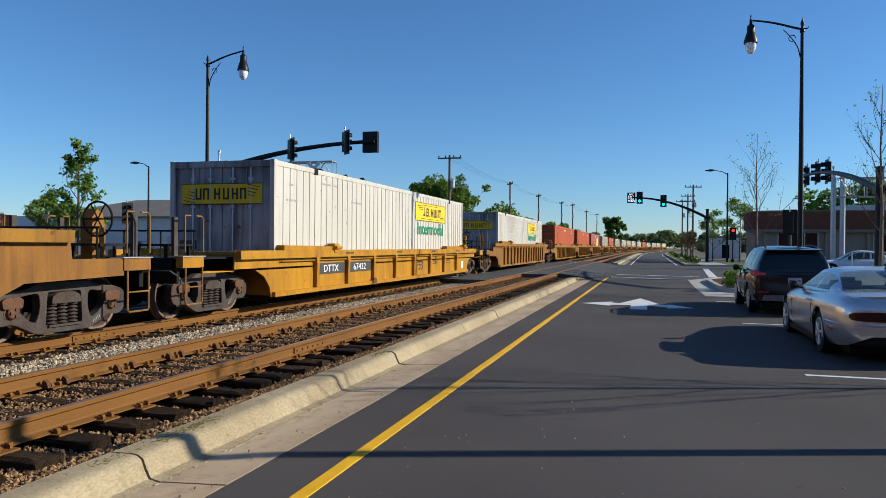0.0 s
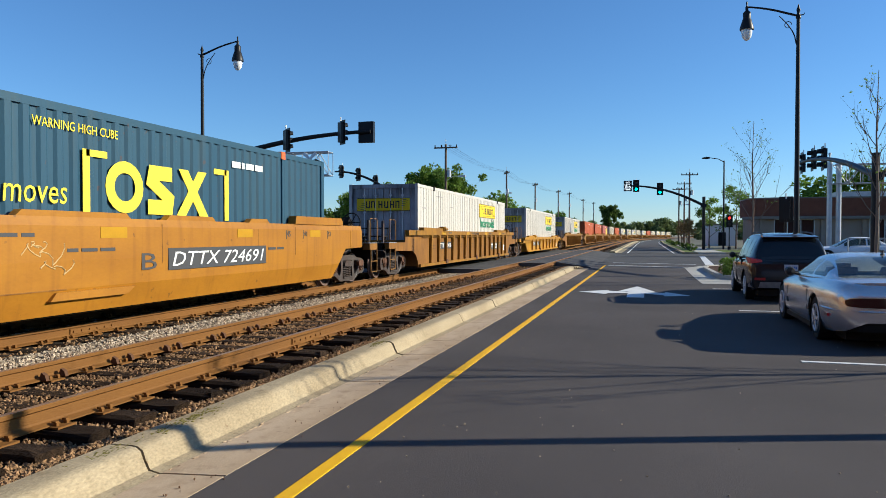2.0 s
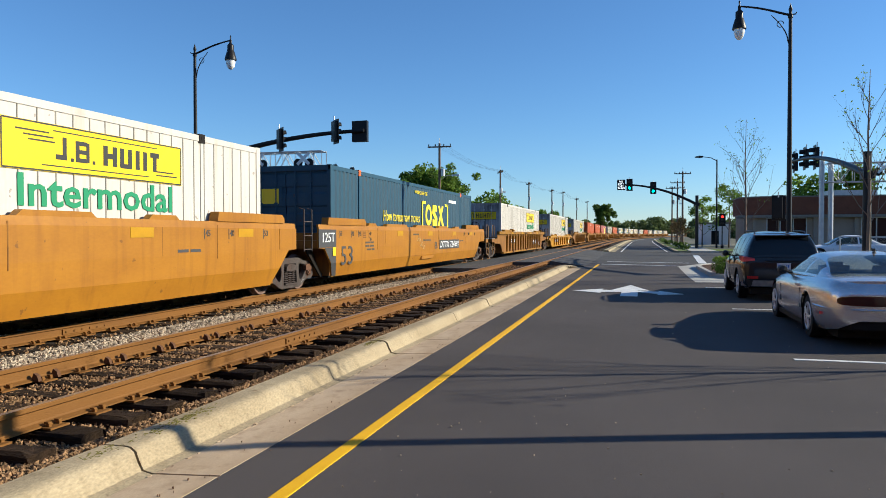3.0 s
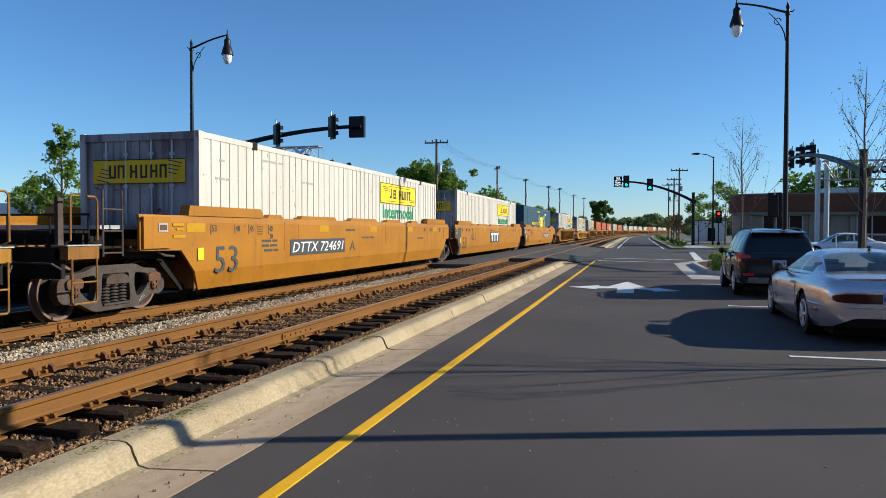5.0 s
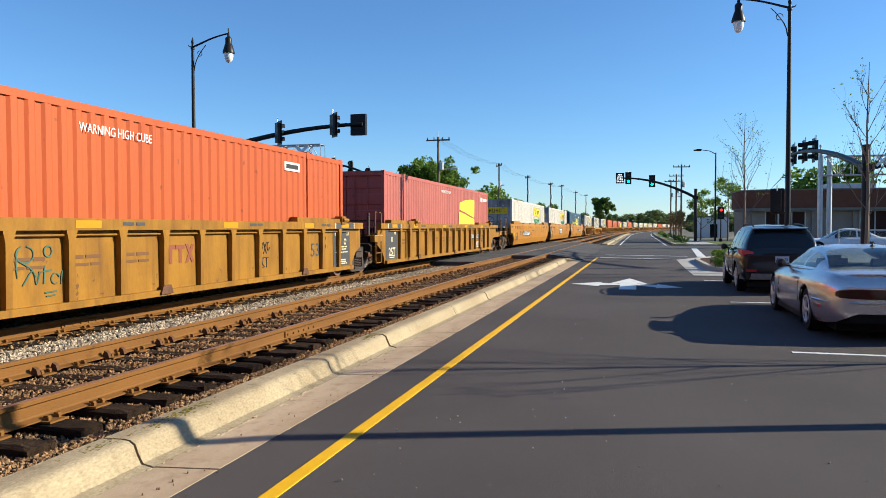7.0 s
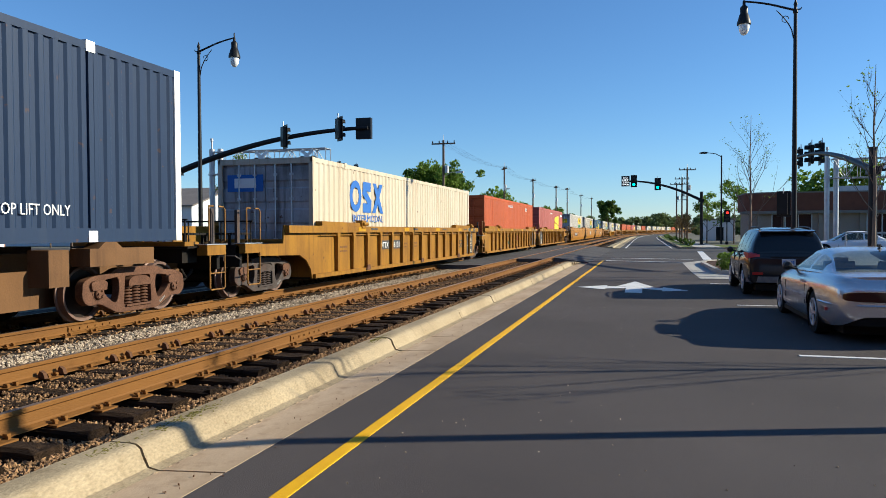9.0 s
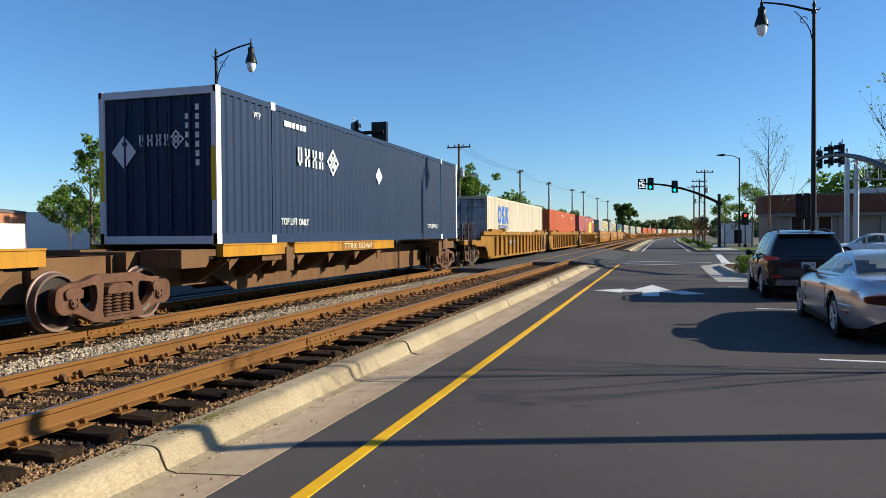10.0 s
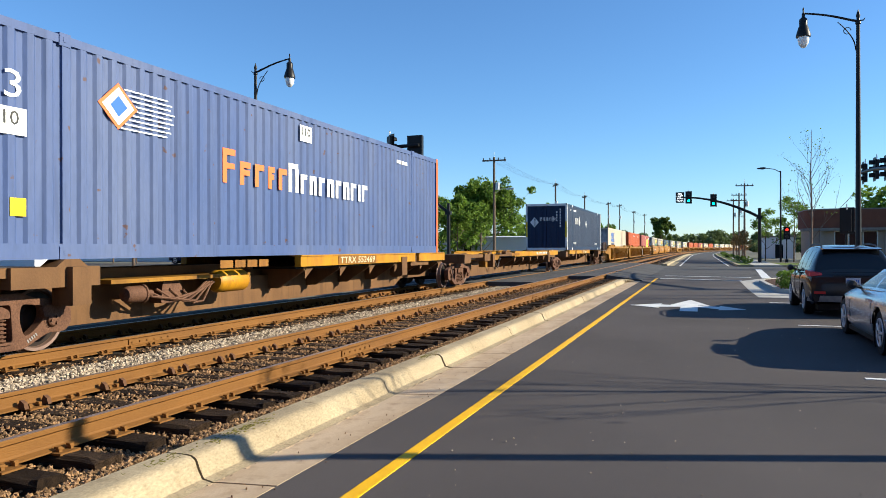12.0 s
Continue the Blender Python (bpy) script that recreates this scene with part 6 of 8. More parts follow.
            part("air_hose", bm, "bogie", car, smooth=True)
            bm = bmesh.new()
            prism(bm, rounded([(1.52, 0.62), (1.80, 0.62), (1.80, 1.16), (1.52, 1.16)], 0.05), "x", s * 1.05, s * 1.32)
            part("guide_post", bm, "steel_ochre", car, bevel=0.015)
    if gear:
        bm = bmesh.new()
        lathe(bm, [(0.0, -0.45), (0.16, -0.43), (0.2, -0.36), (0.2, 0.36), (0.16, 0.43), (0.0, 0.45)], "y", 14, (0.98, 5.9, 0.77))
        part("air_reservoir", bm, "steel_yellow", car, smooth=True)
        for k in range(5):
            bm = bmesh.new()
            tube(bm, [(0.90 + 0.03 * k, 3.5 + 0.28 * k, 0.76 - 0.02 * k), (1.0, 3.95 + 0.24 * k, 0.60 - 0.04 * k), (1.03, 4.4 + 0.18 * k, 0.54 - 0.02 * k), (1.02, 4.95 + 0.1 * k, 0.62 + 0.03 * k), (0.95, 5.4 + 0.1 * k, 0.84)], 0.020, 6)
            part("brake_pipe", bm, "bogie_rust", car, smooth=True)
        bm = bmesh.new()
        lathe(bm, [(0.0, -0.24), (0.10, -0.22), (0.13, -0.16), (0.13, 0.10), (0.15, 0.11), (0.15, 0.14), (0.06, 0.16), (0.05, 0.34), (0.0, 0.35)], "y", 14, (0.98, 3.6, 0.66))
        part("brake_cylinder", bm, "bogie_rust", car, smooth=True)
        bm = bmesh.new()
        prism(bm, rounded([(4.15, 0.48), (4.62, 0.48), (4.66, 0.72), (4.5, 0.86), (4.2, 0.84)], 0.05), "x", 0.75, 0.98)
        part("control_valve", bm, "bogie_rust", car, bevel=0.015)
        bm = bmesh.new()
        prism(bm, [(3.0, 0.84), (6.4, 0.84), (6.4, 0.90), (3.0, 0.90)], "x", 0.49, 1.1)
        part("equipment_shelf", bm, "steel_ochre", car)
    if rear_bogie:
        bogie(car, rear_at, "bogie_rust")
    if front_bogie:
        bogie(car, CL - 1.1, "bogie_rust")
        end_platform(car, CL, CL + front_end - 0.1, "steel_ochre")
    if words:
        fitted(words, 2.65, 0.13, "ink_white", car, side(11.3, 1.09, 1.476), 0.1)
    else:
        p = plate("name_plate", 2.0, 0.19, "steel_brown", car, side(words_at, 1.09, 1.472))
        fitted("TTRX 552469", 1.8, 0.145, "ink_cream", p, pose(0, 0, 0.007), 0.1)
    bars(car, 5.0, 1.02, 1.473, (0.35, 0.3, 0.3, 0.3), 0.13, "steel_brown", 0.06)
    return car


TRAIN = []


def train():
    def load(car, y, box_=None, lift=0.27, set_back=0.0):
        TRAIN.append((car, y, RAIL))
        if box_:
            TRAIN.append((box_, y - set_back, RAIL + lift))
    def again(ob):
        return copy_thing(ob, Matrix.Identity(4))
    white = white_box("white smooth-sided container with a yellow panel and green lettering")
    load(well_ribbed("bright yellow ribbed well car carrying a white container", "steel_yellow", 1.22, number="DTTX 67432", ribs=(1.72, 1.83, 8), word_at=0), 13.9, white)
    load(well_ribbed("rusty brown ribbed well car carrying a white container", "steel_brown", 1.52, number="DTTX 59418"), -9.73, again(white))
    load(well_smooth("orange-yellow smooth-sided well car under a blue container", 1.85, 3.8, "B", True, True), -33.55, teal_box())
    load(well_smooth("orange-yellow smooth-sided well car between two others", 1.72, 1.85, "C"), -53.3, again(white))
    load(well_smooth("orange-yellow smooth-sided well car under a white container", 3.8, 1.72, "A"), -73.0, again(white))
    red, orange = red_box(), orange_box()
    load(well_ribbed("ochre ribbed well car with faded lettering and graffiti", "steel_ochre", 1.50, 1.7, 3.8, "DTTX 86131", word_at=10, dark=(0.35,)), -96.75, red)
    load(well_ribbed("ochre ribbed well car under an orange container", "steel_ochre", 1.50, 1.7, 1.7, "", front_bogie=False, dark=(15.75,)), -116.2, orange)
    load(well_ribbed("ochre ribbed well car under a cream container", "steel_ochre", 1.50, 3.8, 1.7, "DTTX 86131", front_bogie=False, word_at=3, dark=(15.75,)), -135.7, cream_boxcar())
    load(spine_car("yellow and rust spine car carrying a navy container", "", True, True, 1.15, deck=((-0.3, 2.0), (2.35, 8.4)), gear=False, rear_at=-2.5), -156.8, navy_box(), 1.215, 0.22)
    load(spine_car("empty yellow and rust spine car", "ALL PURPOSE SPINE CAR", deck=((5.6, 12.66), (13.05, 15.62)), rear_at=-0.95, gear=False), -176.65)
    load(spine_car("yellow and rust spine car carrying a blue container", "", True, False, 1.85, deck=((7.6, 13.8), (14.1, 16.3)), rear_at=1.1, words_at=10.2), -196.55, faded_box(), 1.215)
    # graffiti on the ochre cars
    fitted("FORGE", 0.66, 0.28, "ink_white", TRAIN[10][0], side(12.93, 0.55, 1.425), 0.2)
    def spray(car, colour, lines, r=0.012):
        for pts in lines:
            bm = bmesh.new()
            curve = spline([(u, v) for u, v in pts], 6)
            tube(bm, [(1.426, u, v) for u, v in curve], r, 4)
            part("graffiti", bm, colour, car)
    def loop(u, v, a, c, turns=1.0, start=0.0):
        return [(u + a * math.cos(start + 6.283 * turns * i / 8), v + c * math.sin(start + 6.283 * turns * i / 8)) for i in range(9)]
    spray(TRAIN[12][0], "spray_teal", [[(5.36, 0.72), (5.34, 0.95), (5.38, 1.10)], loop(5.48, 1.02, 0.14, 0.11, 0.9, 2.0), [(5.42, 0.92), (5.56, 0.84), (5.66, 0.72)], loop(5.86, 1.05, 0.07, 0.07), [(5.44, 0.62), (5.60, 0.80), (5.66, 0.62), (5.72, 0.78)], [(5.78, 0.62), (5.80, 0.86)], [(5.70, 0.78), (5.92, 0.80)], loop(5.98, 0.68, 0.07, 0.07, 0.8, 0.2), [(6.08, 0.60), (6.10, 0.76), (6.18, 0.78), (6.2, 0.62)], [(5.80, 0.50), (6.0, 0.51)], [(5.82, 0.45), (5.98, 0.46)]])
    spray(TRAIN[12][0], "ink_black", [[(11.50, 0.82), (11.52, 1.06), (11.60, 1.0), (11.56, 0.92)], [(11.62, 0.82), (11.74, 1.06)], [(11.62, 1.06), (11.74, 0.82)], loop(11.82, 0.97, 0.05, 0.09, 0.8, 1.0), [(11.5, 0.70), (11.62, 0.74), (11.56, 0.62), (11.64, 0.54), (11.5, 0.52)], [(11.66, 0.74), (11.82, 0.73)], [(11.74, 0.74), (11.73, 0.52)]], 0.01)
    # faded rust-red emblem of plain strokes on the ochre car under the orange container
    bm = bmesh.new()
    for u in (8.36, 8.63):
        box(bm, 1.424, 1.428, u, u + 0.25, 1.0, 1.07)
        box(bm, 1.424, 1.428, u + 0.085, u + 0.165, 0.76, 1.0)
    for a, b in ((0.76, 1.08), (1.08, 0.76)):
        prism(bm, [(8.90, a), (8.98, a), (9.16, b), (9.08, b)], "x", 1.424, 1.428 + 0.001 * (a > b))
    part("emblem_bar", bm, "ink_rust", TRAIN[12][0])
    # the cars already past the crossing
    brown = well_ribbed("rusty brown ribbed well car in the long train ahead", "steel_brown", 1.50, number="", far=True, letters=False)
    yellow = well_ribbed("ochre yellow ribbed well car in the long train ahead", "steel_ochre", 1.45, number="", far=True, letters=False)
    cream = container("far", "box_cream", "plain cream container in the long train ahead", True)
    y = 37.6
    load(brown, y, again(white))
    load_list = [(orange, 23.7), (orange, 19.7), (red, 19.7), (cream, 23.7), (orange, 19.7), (white, 23.7), (white, 23.7), (white, 19.7), (cream, 19.7), (white, 23.7), (orange, 19.7), (cream, 19.7), (white, 23.7), (white, 19.7)]
    for i, (b, step) in enumerate(load_list):
        y += step
        load(again(brown if i % 3 else yellow), y, cream if (b is cream and i == 3) else again(b))
    load(yellow, y + 23.7, again(cream))
# ---- street furniture ----
def leaf_mesh(name, clumps, per, size, mat, seed):
    """Many small leaves round clump centres: rows of x, y, z, radius."""
    rng = np.random.default_rng(seed)
    cl = np.array(clumps, float)
    n = len(cl) * per
    c = np.repeat(cl, per, 0)
    d = rng.normal(size=(n, 3))
    d /= np.linalg.norm(d, axis=1, keepdims=True)
    p = c[:, :3] + d * c[:, 3:4] * rng.uniform(0.25, 1.0, (n, 1)) ** 0.6 * np.array([1, 1, 0.8])
    u = rng.normal(size=(n, 3))
    u /= np.linalg.norm(u, axis=1, keepdims=True)
    w = np.cross(u, rng.normal(size=(n, 3)))
    w /= np.linalg.norm(w, axis=1, keepdims=True)
    s = size * rng.uniform(0.5, 1.2, (n, 1))
    v = np.stack([p - u * s, p + w * s * 0.5, p + u * s, p - w * s * 0.5], 1)
    f = np.arange(4 * n).reshape(n, 4)
    me = bpy.data.meshes.new(name)
    me.from_pydata(v.reshape(-1, 3).tolist(), [], f.tolist())
    me.materials.append(M[mat])
    return me


def branchwork(bm, rng, start, direction, length, radius, depth, tips, spread=0.55, sides=5):
    p, d = Vector(start), Vector(direction).normalized()
    pts = [p.copy()]
    for i in range(3):
        d = (d + Vector((rng.uniform(-0.14, 0.14), rng.uniform(-0.14, 0.14), rng.uniform(-0.02, 0.12)))).normalized()
        p = p + d * length / 3
        pts.append(p.copy())
    tube(bm, pts, radius, sides, radius * 0.5)
    tips.append(p.copy())
    if depth > 0:
        for k in range(rng.choice((2, 3))):
            q = pts[rng.choice((1, 2, 3))]
            a = rng.uniform(0, 6.28)
            nd = (d + spread * Vector((math.cos(a), math.sin(a), 0.25))).normalized()
            branchwork(bm, rng, q, nd, length * rng.uniform(0.55, 0.8), radius * 0.5, depth - 1, tips, spread, sides)


def tree(label, at, height, trunk_h, radius, leaves=40, leaf=0.09, mat="leaf", seed=1, clump=0.5, limbs=9, bark="bark", name="tree", up=0.75):
    rng = random.Random(seed)
    t = thing(name, label, "tree", at)
    bm = bmesh.new()
    lean = rng.uniform(-0.1, 0.1)
    tube(bm, [(0, 0, -0.1), (lean * 0.3, 0, height * 0.35), (lean, 0.05, height * 0.7), (lean, 0.0, height * 0.97)], height * 0.011 + 0.02, 8, 0.012)
    tips = []
    for k in range(limbs):
        z = trunk_h + (height * 0.9 - trunk_h) * k / limbs
        a = k * 2.4 + rng.uniform(-0.4, 0.4)
        r = radius * (1.0 - 0.62 * (k / limbs)) * rng.uniform(0.75, 1.1)
        branchwork(bm, rng, (lean * z / height, 0, z), (math.cos(a), math.sin(a), up), r, 0.012 + 0.03 * (1 - k / limbs), 2, tips, 0.6)
    part("trunk", bm, bark, t)
    if leaves:
        part("crown", leaf_mesh("crown", [(*p, clump * rng.uniform(0.6, 1.2)) for p in tips], leaves, leaf, mat, seed), mat, t)
    return t


def bare_tree(label, at, height, seed, leaf_few=2, radius=1.6):
    rng = random.Random(seed)
    t = thing("tree", label, "tree", at)
    bm = bmesh.new()
    tube(bm, [(0, 0, -0.1), (0.05, 0, height * 0.4), (0.0, 0.03, height * 0.7), (0.04, 0, height)], 0.065, 7, 0.008)
    tips = []
    for k in range(15):
        z = height * (0.26 + 0.62 * k / 15)
        a = k * 2.4 + rng.uniform(-0.4, 0.4)
        branchwork(bm, rng, (0.03, 0, z), (math.cos(a), math.sin(a), 1.5), radius * (1 - 0.6 * k / 15), 0.022 * (1 - 0.5 * k / 15), 2, tips, 0.42, 4)
    part("trunk", bm, "twig", t)
    if leaf_few:
        part("crown", leaf_mesh("crown", [(*p, 0.18) for p in tips], leaf_few, 0.05, "leaf", seed), "leaf", t)
    return t


def street_lamp(at, label, height=9.15, reach=1.65, turn=0):
    """Black ornamental post with a scrolled arm and a bell lantern."""
    l = thing("street_lamp", label, "street lamp", at, group="ornamental street lamps")
    bm = bmesh.new()
    lathe(bm, [(0.24, 0.0), (0.24, 0.1), (0.17, 0.2), (0.15, 0.55), (0.19, 0.62), (0.12, 0.75), (0.095, 1.1), (0.06, height - 0.25), (0.085, height - 0.22), (0.085, height - 0.16), (0.05, height - 0.1), (0.05, height), (0.07, height + 0.06), (0.0, height + 0.28)], "z", 16)
    part("post", bm, "pole_black", l, smooth=True)
    bm = bmesh.new()
    pts = []
    for i in range(15):
        u = i / 14
        pts.append((-0.05 - (reach - 0.05) * u, 0, height - 0.12 + 0.42 * (u ** 1.4) - 0.0 * u + 0.10 * math.sin(u * 3.1) ))
    tube(bm, pts, 0.042, 8, 0.03)
    tube(bm, [(0, 0, height - 0.12), (0.16, 0, height - 0.11), (0.2, 0, height - 0.05)], 0.025, 6, 0.015)
    scroll = [(-0.06 - 0.55 * (i / 10), 0, height - 1.1 + 1.0 * (i / 10) ** 0.55) for i in range(11)]
    tube(bm, scroll, 0.02, 6, 0.014)
    curl = [(-0.32 + 0.11 * math.cos(a * 0.5), 0, height - 0.42 + 0.11 * math.sin(a * 0.5)) for a in range(11)]
    tube(bm, curl, 0.013, 6)
    part("arm", bm, "pole_black", l, smooth=True)
    x, z = -reach, height + 0.30
    bm = bmesh.new()
    lathe(bm, [(0.0, 0.22), (0.03, 0.16), (0.02, 0.05), (0.05, 0.0), (0.05, -0.12), (0.13, -0.2), (0.13, -0.42), (0.15, -0.45), (0.2, -0.62), (0.235, -0.74), (0.235, -0.8), (0.0, -0.78)], "z", 18, (x, 0, z))
    hood = part("hood", bm, "pole_black", l, smooth=True)
    bm = bmesh.new()
    lathe(bm, [(0.0, -0.78), (0.18, -0.79), (0.185, -0.9), (0.15, -1.05), (0.08, -1.15), (0.0, -1.18)], "z", 18, (x, 0, z))
    part("globe", bm, "lamp_glass", l, "clear glass globe", smooth=True)
    return l


def signal_head(parent, at, lit=None, sections=3):
    bm = bmesh.new()
    h = 0.35 * sections
    box(bm, -0.19, 0.19, -0.02, 0.2, -h / 2, h / 2)
    head = part("signal_head", bm, "pole_black", parent, bevel=0.02, at=at)
    bm = bmesh.new()
    box(bm, -0.32, 0.32, 0.0, 0.012, -h / 2 - 0.12, h / 2 + 0.12)
    part("backplate", bm, "pole_black", head)
    for k in range(sections):
        z = h / 2 - 0.175 - 0.35 * k
        bm = bmesh.new()
        lathe(bm, [(0.14, -0.03), (0.14, -0.02), (0.0, -0.02)], "y", 16, (0, 0, z))
        part("lens", bm, lit if (lit and k == (2 if lit == "go_green" else 0)) else "lens_off", head)
        bm = bmesh.new()
        arc = [math.pi * (i / 10 * 1.3 - 0.15) for i in range(11)]
        prism(bm, [(0.16 * math.cos(a), 0.16 * math.sin(a) + z) for a in arc] + [(0.148 * math.cos(a), 0.148 * math.sin(a) + z) for a in arc[::-1]], "y", -0.24, -0.02)
        part("visor", bm, "pole_black", head)
    bm = bmesh.new()
    tube(bm, [(0, 0.12, h / 2), (0, 0.12, h / 2 + 0.28)], 0.03, 6)
    part("bracket", bm, "galvanised", head)
    return head


def mast_signal(at, label, post_h, reach, rise, heads, lit, sign=False, thick=0.16, back=None):
    """Post with a long arm along +x (local) that carries signal heads."""
    s = thing("traffic_signal", label, "traffic signal", at, group="mast-arm traffic signals")
    bm = bmesh.new()
    lathe(bm, [(0.34, 0.0), (0.34, 0.05), (thick * 1.1, 0.06), (thick, post_h), (thick * 1.15, post_h), (thick * 1.15, post_h + 0.05), (0.0, post_h + 0.07)], "z", 16)
    part("post", bm, "pole_black", s, smooth=True)
    bm = bmesh.new()
    z0 = post_h - 0.88
    pts = []
    for i in range(15):
        u = i / 14
        pts.append((reach * u, 0, z0 + rise * (1 - (1 - u) ** 2)))
    tube(bm, pts, thick * 0.95, 10, thick * 0.5)
    box(bm, -0.26, 0.3, -0.2, 0.2, z0 - 0.16, z0 + 0.16)
    part("arm", bm, "pole_black", s, smooth=True)
    for x, turn, sections in heads:
        u = abs(x / reach)
        z = z0 + rise * (1 - (1 - u) ** 2)
        signal_head(s, pose(x, -0.16, z + 0.02, 0, 0, turn), lit, sections)
    if back:
        bm = bmesh.new()
        box(bm, back - 0.42, back + 0.42, 0.1, 0.36, z0 + rise - 0.55, z0 + rise + 0.55)
        part("message_sign", bm, "pole_black", s, "black sign box", bevel=0.02)
    if sign:
        x = reach + 0.12
        bm = bmesh.new()
        box(bm, x - 0.42, x + 0.42, -0.2, 0.05, z0 + rise - 0.55, z0 + rise + 0.55)
        b = part("message_sign", bm, "pole_black", s, "black lit message sign", bevel=0.02)
        for i, words in enumerate(("NO", "LEFT", "TURN", "TRAIN")):
            fitted(words, 0.2 + 0.1 * len(words), 0.17, "led_white", b, Matrix.Rotation(math.pi, 4, "Z") @ rear(-x, z0 + rise + 0.36 - 0.24 * i, -0.056))
    return s


def post_signal(at, label, z, lit=None, turn=0, sections=3):
    """A short post with one signal head."""
    s = thing("post_signal", label, "traffic signal", at)
    bm = bmesh.new()
    lathe(bm, [(0.16, 0.0), (0.16, 0.3), (0.06, 0.35), (0.055, z + 0.5), (0.0, z + 0.52)], "z", 12)
    part("post", bm, "pole_black", s, smooth=True)
    signal_head(s, pose(0, -0.2, z, 0, 0, turn), lit, sections)
    return s


def cobra_lamp(at, label, height, reach):
    l = thing("street_lamp", label, "street lamp", at)
    bm = bmesh.new()
    tube(bm, [(0, 0, 0), (0, 0, height)], 0.11, 10, 0.07)
    part("post", bm, "pole_black", l)
    bm = bmesh.new()
    tube(bm, [(0, 0, height - 0.15), (-reach * 0.4, 0, height + 0.2), (-reach, 0, height + 0.35)], 0.045, 6, 0.035)
    part("arm", bm, "pole_black", l)
    bm = bmesh.new()
    prism(bm, [(-reach + 0.05, height + 0.28), (-reach - 0.2, height + 0.22), (-reach - 0.75, height + 0.28), (-reach - 0.8, height + 0.36), (-reach - 0.3, height + 0.46), (-reach + 0.05, height + 0.42)], "y", -0.16, 0.16)
    part("head", bm, "pole_black", l, bevel=0.02)
    return l


def utility_pole(at, label, height, arms=1, lamp=False):
    p = thing("utility_pole", label, "utility pole", at, group="utility poles along the railway")
    bm = bmesh.new()
    tube(bm, [(0, 0, -0.2), (0, 0, height)], 0.17, 10, 0.11)
    part("post", bm, "wood_pole", p)
    for k in range(arms):
        z = height - 0.35 - 0.9 * k
        bm = bmesh.new()
        box(bm, -1.25, 1.25, -0.06, 0.06, z - 0.07, z + 0.07)
        arm = part("crossarm", bm, "wood_pole", p)
        for x in (-1.15, -0.45, 0.45, 1.15):
            bm = bmesh.new()
            lathe(bm, [(0.03, 0.07), (0.07, 0.12), (0.04, 0.18), (0.07, 0.22), (0.03, 0.30), (0.0, 0.31)], "z", 8, (x, 0, z))
            part("insulator", bm, "black_steel", arm)
    bm = bmesh.new()
    tube(bm, [(0.0, 0, height), (0.0, 0, height + 0.55)], 0.03, 6)
    lathe(bm, [(0.0, 0), (0.22, 0.02), (0.22, 0.75), (0.0, 0.8)], "z", 12, (0.35, 0, height - 3.4))
    part("transformer", bm, "galvanised", p)
    if lamp:
        bm = bmesh.new()
        tube(bm, [(0, 0, height - 3.8), (0.8, 0, height - 3.3), (1.5, 0, height - 3.3)], 0.035, 6)
        box(bm, 1.4, 2.1, -0.14, 0.14, height - 3.4, height - 3.22)
        part("lamp", bm, "galvanised", p)
    return p


def wires():
    """One bundle of lines for each span between poles, a part for each line."""
    for a, b in zip(POLES_L, POLES_L[1:]):
        span = thing("power_line", "thin black power lines strung between wooden poles", "power line", pose(*a), group="power lines between the poles")
        for dx in (-0.54, -0.21, 0.21, 0.54):
            pts = []
            for i in range(9):
                u = i / 8
                pts.append(((b[0] - a[0]) * u + dx, (b[1] - a[1]) * u, (b[2] - a[2]) * u - 0.1 - 2.2 * u * (1 - u)))
            bm = bmesh.new()
            tube(bm, pts, 0.008, 4)
            part("wire", bm, "black_steel", span)


